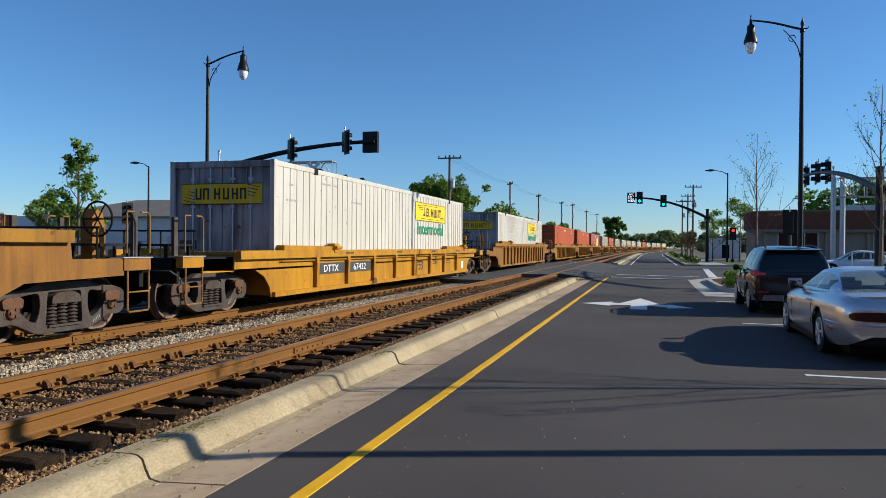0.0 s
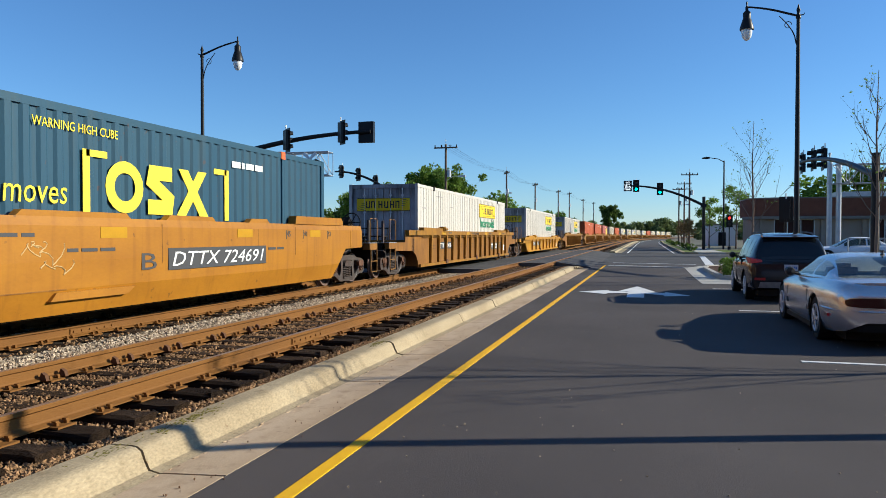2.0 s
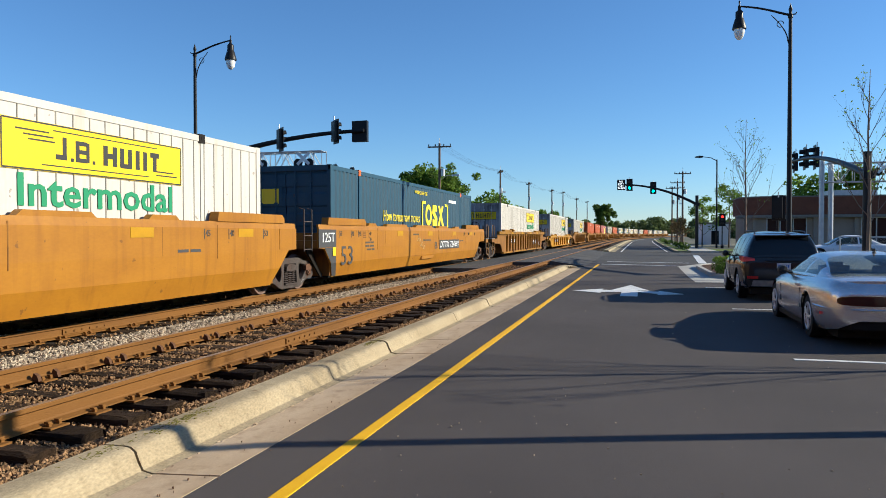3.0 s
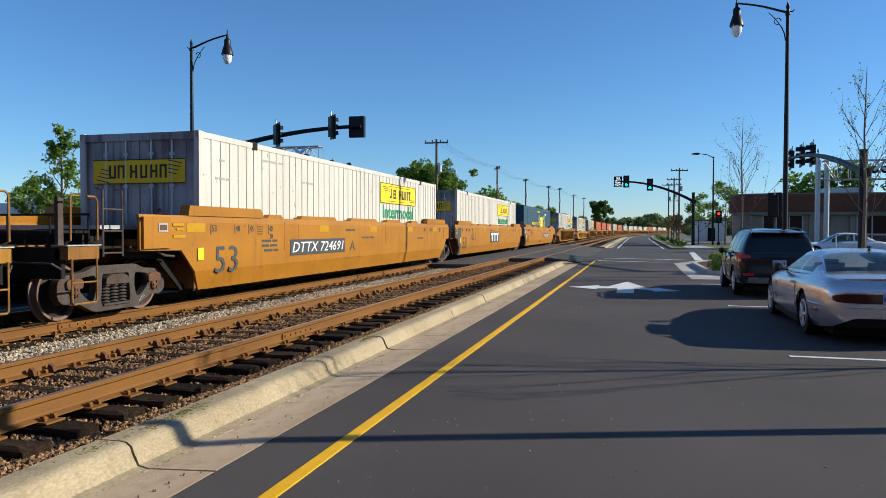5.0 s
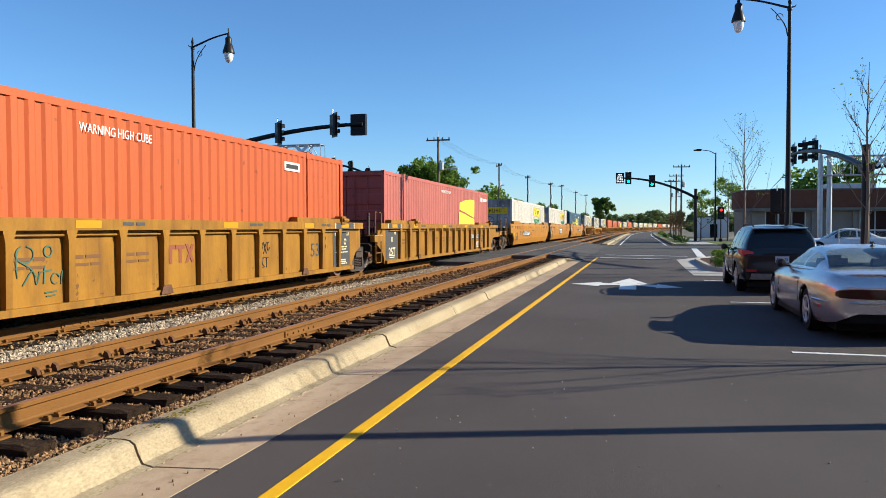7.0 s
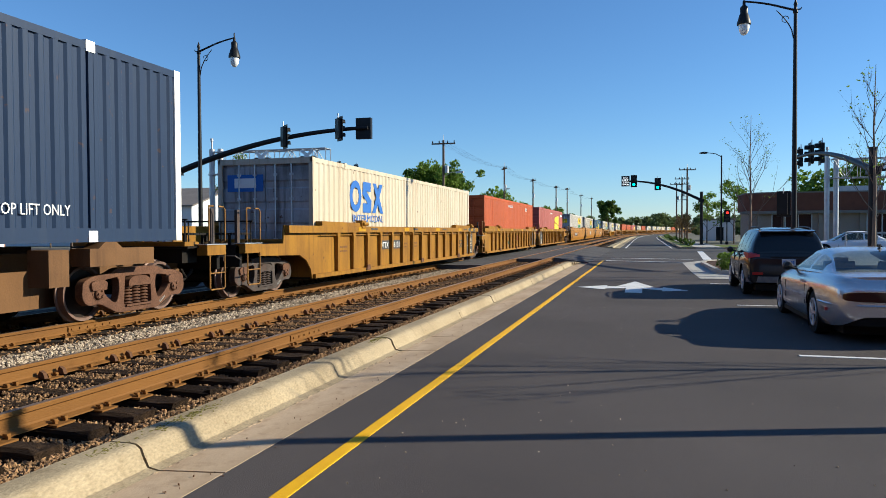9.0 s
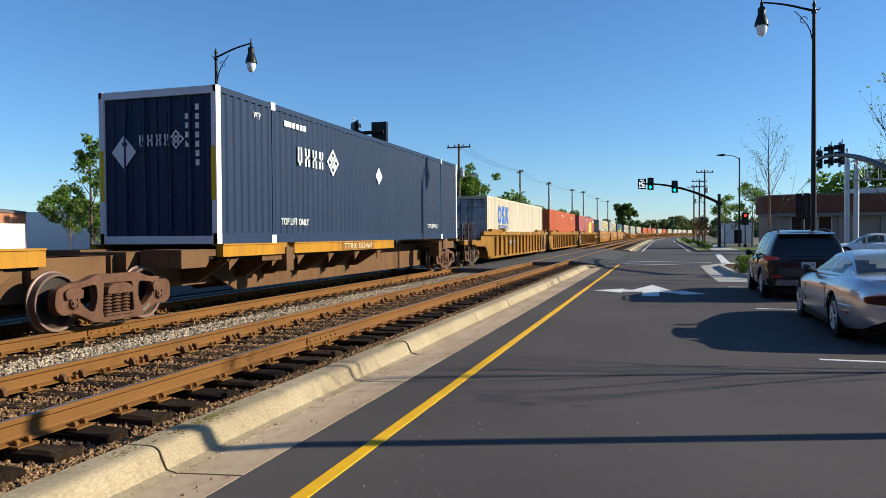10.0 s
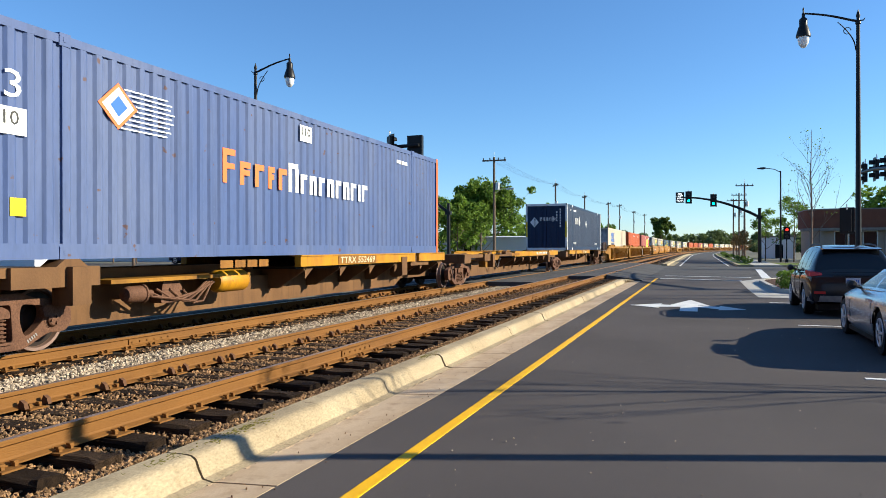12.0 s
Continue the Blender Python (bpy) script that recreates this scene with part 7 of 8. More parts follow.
def cantilever(at, label, reach, height, name="crossing_signal"):
    """Galvanised truss over the street with flashing crossing lights."""
    c = thing(name, label, "crossing signal", at, group="railway crossing cantilevers")
    for x in (-0.32, 0.32):
        bm = bmesh.new()
        tube(bm, [(x, 0, 0), (x, 0, height)], 0.19, 14)
        lathe(bm, [(0.19, 0), (0.25, 0.01), (0.25, 0.14), (0.19, 0.15)], "z", 14, (x, 0, height - 1.75))
        part("post", bm, "galvanised", c, smooth=True)
    bm = bmesh.new()
    lathe(bm, [(0.06, 0), (0.06, 0.5), (0.1, 0.52), (0.1, 0.7), (0.0, 0.72)], "z", 10, (-0.32, 0, height))
    part("bell", bm, "galvanised", c)
    d = 1 if reach > 0 else -1
    bm = bmesh.new()
    zt, zb = height - 0.25, height - 1.7
    n = 9
    for y in (-0.35, 0.35):
        tube(bm, [(0, y, zt), (reach, y, zt)], 0.05, 6)
        tube(bm, [(0, y, zb), (reach, y, zb)], 0.05, 6)
        for i in range(n):
            x0, x1 = reach * i / n, reach * (i + 1) / n
            tube(bm, [(x0, y, zb if i % 2 else zt), (x1, y, zt if i % 2 else zb)], 0.028, 5)
            tube(bm, [(x1, y, zb), (x1, y, zt)], 0.025, 5)
    for i in range(n + 1):
        for z in (zt, zb):
            tube(bm, [(reach * i / n, -0.35, z), (reach * i / n, 0.35, z)], 0.025, 5)
    part("truss", bm, "galvanised", c)
    for x in (reach * 0.45, reach * 0.85):
        for u in (-0.38, 0.38):
            bm = bmesh.new()
            lathe(bm, [(0.3, 0.0), (0.3, 0.02), (0.12, 0.04), (0.12, 0.14), (0.0, 0.15)], "y", 18, (x + u, -0.45, height - 1.0))
            part("flasher", bm, "pole_black", c, smooth=True)
        bm = bmesh.new()
        for a in (42, -42):
            r = Matrix.Rotation(math.radians(a), 3, "Y")
            vs = [r @ Vector(q) for q in ((-0.55, 0, -0.1), (0.55, 0, -0.1), (0.55, 0, 0.1), (-0.55, 0, 0.1))]
            prism(bm, [(v.x + x, v.z + height - 0.7) for v in vs], "y", -0.5 - 0.01 * (a > 0), -0.49 - 0.01 * (a > 0))
        part("crossbuck", bm, "ink_white", c)
    return c


# ---- vehicles ----
def loft(bm, stations, closed=True):
    rings = [[bm.verts.new(p) for p in st] for st in stations]
    k = len(rings[0])
    for a, b in zip(rings, rings[1:]):
        for i in range(k if closed else k - 1):
            bm.faces.new((a[i], a[(i + 1) % k], b[(i + 1) % k], b[i]))
    bm.faces.new(rings[0][::-1])
    bm.faces.new(rings[-1])
    return rings


def spline(pts, n):
    """A smooth curve through rows of numbers, n steps between each pair."""
    p = np.array(pts, float)
    q = np.vstack([2 * p[0] - p[1], p, 2 * p[-1] - p[-2]])
    out = []
    for i in range(1, len(q) - 2):
        for k in range(n):
            t = k / n
            a, b, c, d = q[i - 1], q[i], q[i + 1], q[i + 2]
            out.append(0.5 * (2 * b + (c - a) * t + (2 * a - 5 * b + 4 * c - d) * t * t + (3 * b - a - 3 * c + d) * t ** 3))
    out.append(p[-1])
    return np.array(out)


def shell(halves, nu=6, nv=4):
    """A dense skin through half rings, mirrored: an array of stations by points by 3."""
    along = np.stack([spline(col, nu) for col in np.array(halves, float).transpose(1, 0, 2)], 1)
    ring = np.stack([spline(r, nv) for r in along])
    back = ring[:, ::-1].copy()
    back[:, :, 0] *= -1
    return np.concatenate([ring, back[:, 1:] if abs(ring[0, -1, 0]) < 1e-6 else back], 1)


def skin(bm, grid, keep=None, lift=0.0, caps=True):
    vs = {}
    S, K = grid.shape[:2]
    if lift:
        du, dv = np.gradient(grid, axis=0), np.gradient(grid, axis=1)
        nr = np.cross(du, dv)
        nr /= np.linalg.norm(nr, axis=2, keepdims=True) + 1e-9
        mid = grid.mean((0, 1))
        sign = np.sign(((grid - mid) * nr).sum(2, keepdims=True))
        grid = grid + nr * sign * lift
    def v(i, j):
        if (i, j) not in vs:
            vs[i, j] = bm.verts.new(grid[i, j])
        return vs[i, j]
    for i in range(S - 1):
        for j in range(K - 1):
            c = grid[i:i + 2, j:j + 2].mean((0, 1))
            if keep is None or keep(c, i, j):
                bm.faces.new((v(i, j), v(i + 1, j), v(i + 1, j + 1), v(i, j + 1)))
    if caps:
        bm.faces.new([v(0, j) for j in range(K)])
        bm.faces.new([v(S - 1, j) for j in range(K)][::-1])
        for i in range(S - 1):
            bm.faces.new((v(i, 0), v(i, K - 1), v(i + 1, K - 1), v(i + 1, 0)))


def car_ring(y, w, zb, zt, crown=0.03, tuck=0.88, mid=0.5, shoulder=0.93):
    zm = zb + (zt - zb) * mid
    half = [(w * tuck, zb), (w * 0.97, zb + (zm - zb) * 0.35), (w, zm), (w * 0.985, zm + (zt - zm) * 0.55), (w * shoulder, zt - 0.035), (w * shoulder * 0.86, zt + crown * 0.2), (w * 0.4, zt + crown * 0.9), (0, zt + crown)]
    return [(x, y, z) for x, z in half]


def cabin_ring(y, w0, w1, z0, z1, crown=0.03):
    half = [(w0, z0), (w0 + (w1 - w0) * 0.38, z0 + (z1 - z0) * 0.45), (w1 + 0.025, z1 - 0.07), (w1 * 0.9, z1 - 0.012), (w1 * 0.5, z1 + crown * 0.8), (0, z1 + crown)]
    return [(x, y, z) for x, z in half]


def cabin(parent, stations, paint, glass, front, back, sides, label, hollow=False):
    """Painted cabin skin with its windows. front and back: y where the roof begins and ends; sides: y ranges of the side windows."""
    nv = 8
    grid = shell([cabin_ring(*s) for s in stations], 14, nv)
    K = grid.shape[1]
    belt = grid[:, 0, 2]
    lo, hi = 9 * nv // 4, nv * 2 - 1
    def over(j):
        return lo <= j < K - 1 - lo
    def flank(j):
        return 2 <= j < hi or K - 1 - hi <= j < K - 3
    tests = [("rear_window", lambda c, i, j: over(j) and c[1] < back and c[2] > belt[i] + 0.04), ("windscreen", lambda c, i, j: over(j) and c[1] > front and c[2] > belt[i] + 0.03)]
    for a, b in sides:
        for s in (1, -1):
            tests.append(("side_window", lambda c, i, j, a=a, b=b, s=s: flank(j) and c[0] * s > 0 and a < c[1] < b))
    bm = bmesh.new()
    if hollow:
        skin(bm, grid, lambda c, i, j: not any(t(c, i, j) for _, t in tests), 0.0, False)
    else:
        skin(bm, grid)
    cab = part("cabin", bm, paint, parent, smooth=True)
    for name, test in tests:
        bm = bmesh.new()
        skin(bm, grid, test, 0.0 if hollow else 0.004, False)
        if bm.faces:
            part(name, bm, glass, cab, label, smooth=True).visible_shadow = not hollow
        else:
            bm.free()
    return cab


def car_body(parent, rings, paint, wheels, r):
    """The lower body with round wheel openings and dark liners behind them."""
    grid = shell(rings, 12, 6)
    R = r * 1.16
    def near_wheel(y, z):
        return min(math.hypot(y - w, z - r) for w in wheels)
    bm = bmesh.new()
    skin(bm, grid, lambda c, i, j: abs(c[0]) < 0.6 or near_wheel(c[1], c[2]) > R, 0.0, False)
    rim_ = {v for e in bm.edges if len(e.link_faces) == 1 for v in e.verts}
    for v in rim_:
        if abs(v.co.x) > 0.6:
            w = min(wheels, key=lambda q: abs(v.co.y - q))
            d = math.hypot(v.co.y - w, v.co.z - r)
            if R * 0.6 < d < R * 1.3 and v.co.z > r * 0.72:
                v.co.y, v.co.z = w + (v.co.y - w) * R / d, r + (v.co.z - r) * R / d
    for row in (grid[0], grid[-1]):
        bm.faces.new([bm.verts.new(p) for p in row])
    bmesh.ops.remove_doubles(bm, verts=bm.verts, dist=0.0005)
    body = part("body", bm, paint, parent, smooth=True)
    for w in wheels:
        x = float(max(abs(p[0]) for row in grid for p in row if abs(p[1] - w) < 0.2))
        for s in (1, -1):
            bm = bmesh.new()
            arc = [math.radians(a) for a in range(-40, 221, 10)]
            a_ = [bm.verts.new((s * 0.5, w + (R + 0.004) * math.cos(a), r + (R + 0.004) * math.sin(a))) for a in arc]
            b_ = [bm.verts.new((s * (x - 0.03), w + (R + 0.004) * math.cos(a), r + (R + 0.004) * math.sin(a))) for a in arc]
            for q in range(len(arc) - 1):
                bm.faces.new((a_[q], a_[q + 1], b_[q + 1], b_[q]))
            bm.faces.new(a_)
            part("wheel_liner", bm, "black_steel", body)
    return body


def wheel(parent, x, y, r, s, rim="rim", spokes=5):
    bm = bmesh.new()
    lathe(bm, [(r * 0.62, 0.10), (r * 0.95, 0.10), (r, 0.06), (r, -0.08), (r * 0.95, -0.11), (r * 0.62, -0.11)], "x", 28)
    w = part("wheel", bm, "tyre", parent, smooth=True, at=pose(x, y, r, 0, 0, 0 if s > 0 else 180))
    bm = bmesh.new()
    lathe(bm, [(r * 0.66, 0.098), (r * 0.64, 0.112), (r * 0.60, 0.114), (r * 0.55, 0.098), (0.0, 0.094)], "x", 24)
    for k in range(spokes):
        a = 2 * math.pi * k / spokes
        tube(bm, [(0.095, 0.05 * math.cos(a), 0.05 * math.sin(a)), (0.1, r * 0.60 * math.cos(a), r * 0.60 * math.sin(a))], 0.03, 6, 0.022)
    lathe(bm, [(0.06, 0.09), (0.06, 0.118), (0.0, 0.125)], "x", 12)
    part("rim", bm, rim, w, smooth=True)


def mirror(parent, x, y, z, s, mat):
    bm = bmesh.new()
    lathe(bm, [(0.0, -0.1), (0.07, -0.07), (0.085, 0.0), (0.08, 0.06), (0.0, 0.075)], "y", 12, (x + s * 0.12, y, z))
    tube(bm, [(x - s * 0.03, y, z - 0.05), (x + s * 0.1, y, z - 0.02)], 0.025, 6)
    part("side_mirror", bm, mat, parent, smooth=True)


def coupe(at, paint, label, drop=0.0):
    """Large rounded two-door coupe; nose towards +y, wheels at y 0 and 2.87."""
    c = thing("car", label, "car", at)
    st = [(-1.25, 0.56, 0.40, 0.68, 0.0), (-1.225, 0.72, 0.34, 0.80, 0.01), (-1.16, 0.815, 0.29, 0.90, 0.02), (-1.05, 0.865, 0.26, 0.945, 0.025), (-0.8, 0.905, 0.23, 0.965, 0.03), (-0.3, 0.94, 0.20, 0.965, 0.035), (0.6, 0.95, 0.19, 0.945, 0.035), (1.4, 0.95, 0.19, 0.92, 0.03), (2.1, 0.945, 0.19, 0.90, 0.05), (2.8, 0.925, 0.2, 0.84, 0.07), (3.5, 0.86, 0.22, 0.74, 0.06), (3.85, 0.74, 0.28, 0.64, 0.04), (4.02, 0.5, 0.36, 0.54, 0.0)]
    car_body(c, [car_ring(y, w, zb, zt, cr, 0.9, 0.46, 0.90) for y, w, zb, zt, cr in st], paint, (0.0, 2.87), 0.335)
    roof = [(-0.78, 0.76, 0.74, 0.93, 0.95), (-0.45, 0.80, 0.69, 0.95, 1.09), (-0.05, 0.825, 0.63, 0.95, 1.26), (0.35, 0.84, 0.59, 0.94, 1.35), (0.8, 0.845, 0.585, 0.93, 1.385), (1.25, 0.845, 0.59, 0.92, 1.37), (1.6, 0.845, 0.61, 0.91, 1.29), (2.0, 0.83, 0.66, 0.90, 1.10), (2.4, 0.80, 0.74, 0.87, 0.92)]
    cabin(c, [(y, w0, w1, z0, z1 - drop * (z1 - z0) / 0.45) for y, w0, w1, z0, z1 in roof], paint, "glass_clear", 1.45, 0.20, ((-0.12, 0.62), (0.70, 1.92)), "clear tinted glass", True)
    bm = bmesh.new()
    prism(bm, [(-0.62, 0.965), (-0.15, 0.99), (1.75, 0.985), (2.1, 0.93), (2.1, 0.90), (-0.62, 0.93)], "x", -0.74, 0.74)
    part("interior", bm, "tyre", c, "dark cabin floor and rear shelf")
    for s in (1, -1):
        bm = bmesh.new()
        prism(bm, rounded([(0.62, 0.95), (0.80, 0.95), (0.70, 1.10), (0.60, 1.10)], 0.04), "x", s * 0.40 - 0.22, s * 0.40 + 0.22)
        prism(bm, rounded([(0.60, 1.09), (0.69, 1.09), (0.67, 1.20 - drop * 0.5), (0.59, 1.20 - drop * 0.5)], 0.03), "x", s * 0.40 - 0.12, s * 0.40 + 0.12)
        part("seat", bm, "stone_tan", c, bevel=0.02)
    for s in (1, -1):
        bm = bmesh.new()
        box(bm, s * 0.94, s * 0.957, 0.45, 2.2, 0.50, 0.56)
        part("side_moulding", bm, "car_silver", c, bevel=0.01)
        bm = bmesh.new()
        box(bm, s * 0.9, s * 0.953, 0.46, 0.468, 0.42, 0.74)
        box(bm, s * 0.9, s * 0.95, 2.12, 2.128, 0.4, 0.7)
        part("door_seam", bm, "ink_black", c)
        bm = bmesh.new()
        box(bm, s * 0.93, s * 0.965, 0.55, 0.74, 0.76, 0.80)
        part("door_handle", bm, paint, c, bevel=0.01)
        bm = bmesh.new()
        box(bm, s * 0.82, s * 0.90, 0.40, 2.46, 0.15, 0.225)
        part("side_skirt", bm, "black_steel", c, bevel=0.01)
        mirror(c, s * 0.86, 1.72, 0.97, s, "ink_black")
        for y in (0.0, 2.87):
            wheel(c, s * 0.81, y, 0.335, s)
        bm = bmesh.new()
        box(bm, s * 0.885, s * 0.925, -0.80, -0.58, 0.445, 0.485)
        part("marker_light", bm, "tail_red", c, bevel=0.008)
    def band(name, mat_, z0, z1, out, label=""):
        """A strip that wraps round the tail."""
        bm = bmesh.new()
        rows = [(-0.785, -1.178, 0.45), (-0.74, -1.210, 0.75), (-0.58, -1.246, 0.94), (-0.3, -1.252, 1.0), (0.3, -1.252, 1.0), (0.58, -1.246, 0.94), (0.74, -1.210, 0.75), (0.785, -1.178, 0.45)]
        zc, hh = (z0 + z1) / 2, (z1 - z0) / 2
        loft(bm, [[(x, y - out, zc - hh * k), (x, y + 0.08, zc - hh * k), (x, y + 0.08, zc + hh * k), (x, y - out, zc + hh * k)] for x, y, k in rows])
        return part(name, bm, mat_, c, label, smooth=True)
    band("light_surround", "chrome", 0.590, 0.755, 0.004)
    band("tail_light", "tail_dark", 0.605, 0.740, 0.012, "wide dark red tail light")
    bm = bmesh.new()
    loft(bm, [[(x, y - 0.02, z), (x, y + 0.12, z + 0.028), (x, y + 0.14, z + 0.012), (x, y, z - 0.02)] for x, y, z in ((-0.72, -1.06, 0.935), (-0.5, -1.14, 0.948), (0.0, -1.165, 0.955), (0.5, -1.14, 0.948), (0.72, -1.06, 0.935))])
    part("boot_lip", bm, paint, c, smooth=True)
    bm = bmesh.new()
    loft(bm, [[(x, y - 0.006, 0.27), (x, y + 0.2, 0.25), (x, y + 0.2, 0.37), (x, y - 0.006, 0.385)] for x, y in ((-0.84, -0.75), (-0.78, -1.05), (-0.6, -1.2), (0.6, -1.2), (0.78, -1.05), (0.84, -0.75))])
    part("valance", bm, "black_steel", c, "black lower valance", smooth=True)
    plate("number_plate", 0.31, 0.155, "ink_plate", c, rear(-0.02, 0.675, -1.268))
    bars_ = bmesh.new()
    for i in range(6):
        box(bars_, -0.17 + i * 0.042, -0.145 + i * 0.042, -1.282, -1.275, 0.645, 0.705)
    part("number_plate", bars_, "ink_blue", c)
    bm = bmesh.new()
    tube(bm, [(-0.935, -0.45, 0.55), (-0.905, -0.85, 0.55), (-0.83, -1.12, 0.55), (-0.6, -1.24, 0.55), (-0.3, -1.26, 0.55), (0.3, -1.26, 0.55), (0.6, -1.24, 0.55), (0.83, -1.12, 0.55), (0.905, -0.85, 0.55), (0.935, -0.45, 0.55)], 0.017, 6)
    part("bumper_strip", bm, paint, c, smooth=True)
    bm = bmesh.new()
    tube(bm, [(0.1, 0.38, 1.36 - drop), (0.1, 0.33, 1.46 - drop)], 0.012, 6)
    lathe(bm, [(0.05, 0.0), (0.02, 0.05), (0.0, 0.05)], "z", 8, (0.1, 0.36, 1.365 - drop))
    part("antenna", bm, "ink_black", c)
    bm = bmesh.new()
    box(bm, -0.7, 0.7, -0.9, 3.6, 0.12, 0.24)
    part("underbody", bm, "black_steel", c)
    return c


def suv(at, paint, label, h=1.66):
    """Compact five-door SUV; nose towards +y, wheels at y 0 and 2.69."""
    c = thing("car", label, "car", at)
    st = [(-0.99, 0.66, 0.44, 0.80, 0.0), (-0.965, 0.80, 0.36, 0.98, 0.0), (-0.88, 0.88, 0.31, 1.08, 0.0), (-0.4, 0.92, 0.27, 1.10, 0.0), (0.6, 0.925, 0.26, 1.06, 0.0), (1.7, 0.925, 0.26, 1.02, 0.01), (2.3, 0.91, 0.27, 1.0, 0.05), (2.9, 0.88, 0.28, 0.94, 0.05), (3.3, 0.80, 0.32, 0.84, 0.03), (3.52, 0.60, 0.4, 0.7, 0.0)]
    car_body(c, [car_ring(y, w, zb, zt, cr, 0.9, 0.55, 0.92) for y, w, zb, zt, cr in st], paint, (0.0, 2.69), 0.36)
    cabin(c, [(-0.95, 0.78, 0.72, 1.04, 1.09), (-0.84, 0.81, 0.68, 1.06, 1.36), (-0.68, 0.835, 0.63, 1.08, 1.55), (-0.35, 0.85, 0.615, 1.08, 1.615), (0.5, 0.855, 0.62, 1.05, 1.645), (1.1, 0.855, 0.635, 1.02, 1.62), (1.5, 0.85, 0.66, 1.01, 1.53), (2.0, 0.83, 0.72, 1.0, 1.27), (2.4, 0.80, 0.76, 0.98, 1.03)], paint, "glass_dark", 1.4, -0.66, ((-0.42, 0.10), (0.2, 0.85), (0.95, 1.95)), "dark privacy glass")
    for s in (1, -1):
        bm = bmesh.new()
        tube(bm, [(s * 0.555, -0.50, 1.60), (s * 0.565, -0.35, 1.655), (s * 0.58, 0.3, 1.685), (s * 0.58, 0.9, 1.68), (s * 0.575, 1.1, 1.63)], 0.018, 6)
        part("roof_rail", bm, "pole_black", c, smooth=True)
        bm = bmesh.new()
        box(bm, s * 0.9, s * 0.927, 0.52, 0.53, 0.35, 1.03)
        box(bm, s * 0.9, s * 0.927, 1.5, 1.51, 0.35, 1.02)
        part("door_seam", bm, "ink_black", c)
        mirror(c, s * 0.88, 1.75, 1.08, s, "ink_black")
        for y in (0.0, 2.69):
            wheel(c, s * 0.795, y, 0.36, s)
        bm = bmesh.new()
        loft(bm, [[(s * x0, y, z), (s * x1, y - 0.03, z), (s * x1, y - 0.03, z + hh), (s * x0, y, z + hh)] for x0, x1, y, z, hh in ((0.88, 0.932, -0.50, 1.01, 0.05), (0.82, 0.925, -0.80, 0.95, 0.13), (0.74, 0.88, -0.925, 0.94, 0.12), (0.63, 0.72, -0.975, 0.97, 0.05))])
        part("tail_light", bm, "tail_pink", c, "red tail light", smooth=True)
        bm = bmesh.new()
        box(bm, min(s * 0.56, s * 0.80), max(s * 0.56, s * 0.80), -1.005, -0.9, 0.54, 0.60)
        part("reflector", bm, "tail_red", c, bevel=0.01)
    bm = bmesh.new()
    loft(bm, [[(x, y, 0.36), (x, y + 0.25, 0.34), (x, y + 0.25, 0.50), (x, y, 0.50)] for x, y in ((-0.88, -0.72), (-0.80, -0.93), (-0.62, -1.01), (0.62, -1.01), (0.80, -0.93), (0.88, -0.72))])
    part("bumper", bm, "roof_grey", c, "grey plastic lower bumper", smooth=True)
    bm = bmesh.new()
    box(bm, -0.4, 0.4, -0.985, -0.9, 0.945, 0.965)
    part("trim_strip", bm, "black_steel", c)
    plate("number_plate", 0.30, 0.15, "ink_plate", c, rear(0.0, 0.84, -0.992))
    bars_ = bmesh.new()
    for i in range(6):
        box(bars_, -0.12 + i * 0.042, -0.095 + i * 0.042, -1.006, -0.999, 0.81, 0.87)
    part("number_plate", bars_, "ink_blue", c)
    bm = bmesh.new()
    prism(bm, [(-0.86, 1.575), (-0.55, 1.61), (-0.55, 1.585), (-0.86, 1.55)], "x", -0.6, 0.6)
    part("spoiler", bm, paint, c, bevel=0.008)
    bm = bmesh.new()
    box(bm, -0.7, 0.7, -0.8, 3.3, 0.16, 0.3)
    part("underbody", bm, "black_steel", c)
    return c


def pickup(at, paint, label):
    c = thing("pickup_truck", label, "truck", at)
    st = [(-1.2, 0.85, 0.45, 1.0), (-1.1, 0.95, 0.4, 1.08), (1.4, 0.97, 0.36, 1.1), (3.0, 0.96, 0.36, 1.08), (4.0, 0.93, 0.38, 1.02), (4.35, 0.8, 0.42, 0.9)]
    car_body(c, [car_ring(y, w, zb, zt, 0.02, 0.93) for y, w, zb, zt in st], paint, (0.0, 3.3), 0.39)
    cabin(c, [(0.85, 0.88, 0.76, 1.06, 1.12), (0.95, 0.88, 0.74, 1.07, 1.66), (1.3, 0.9, 0.74, 1.08, 1.80), (2.2, 0.9, 0.74, 1.07, 1.80), (2.6, 0.88, 0.76, 1.06, 1.57), (3.15, 0.85, 0.8, 1.05, 1.12)], paint, "glass_car", 2.35, 1.0, ((1.1, 1.7), (1.8, 2.7)), "dark glass")
    for s in (1, -1):
        for y in (0.0, 3.3):
            wheel(c, s * 0.87, y, 0.39, s)
    return c
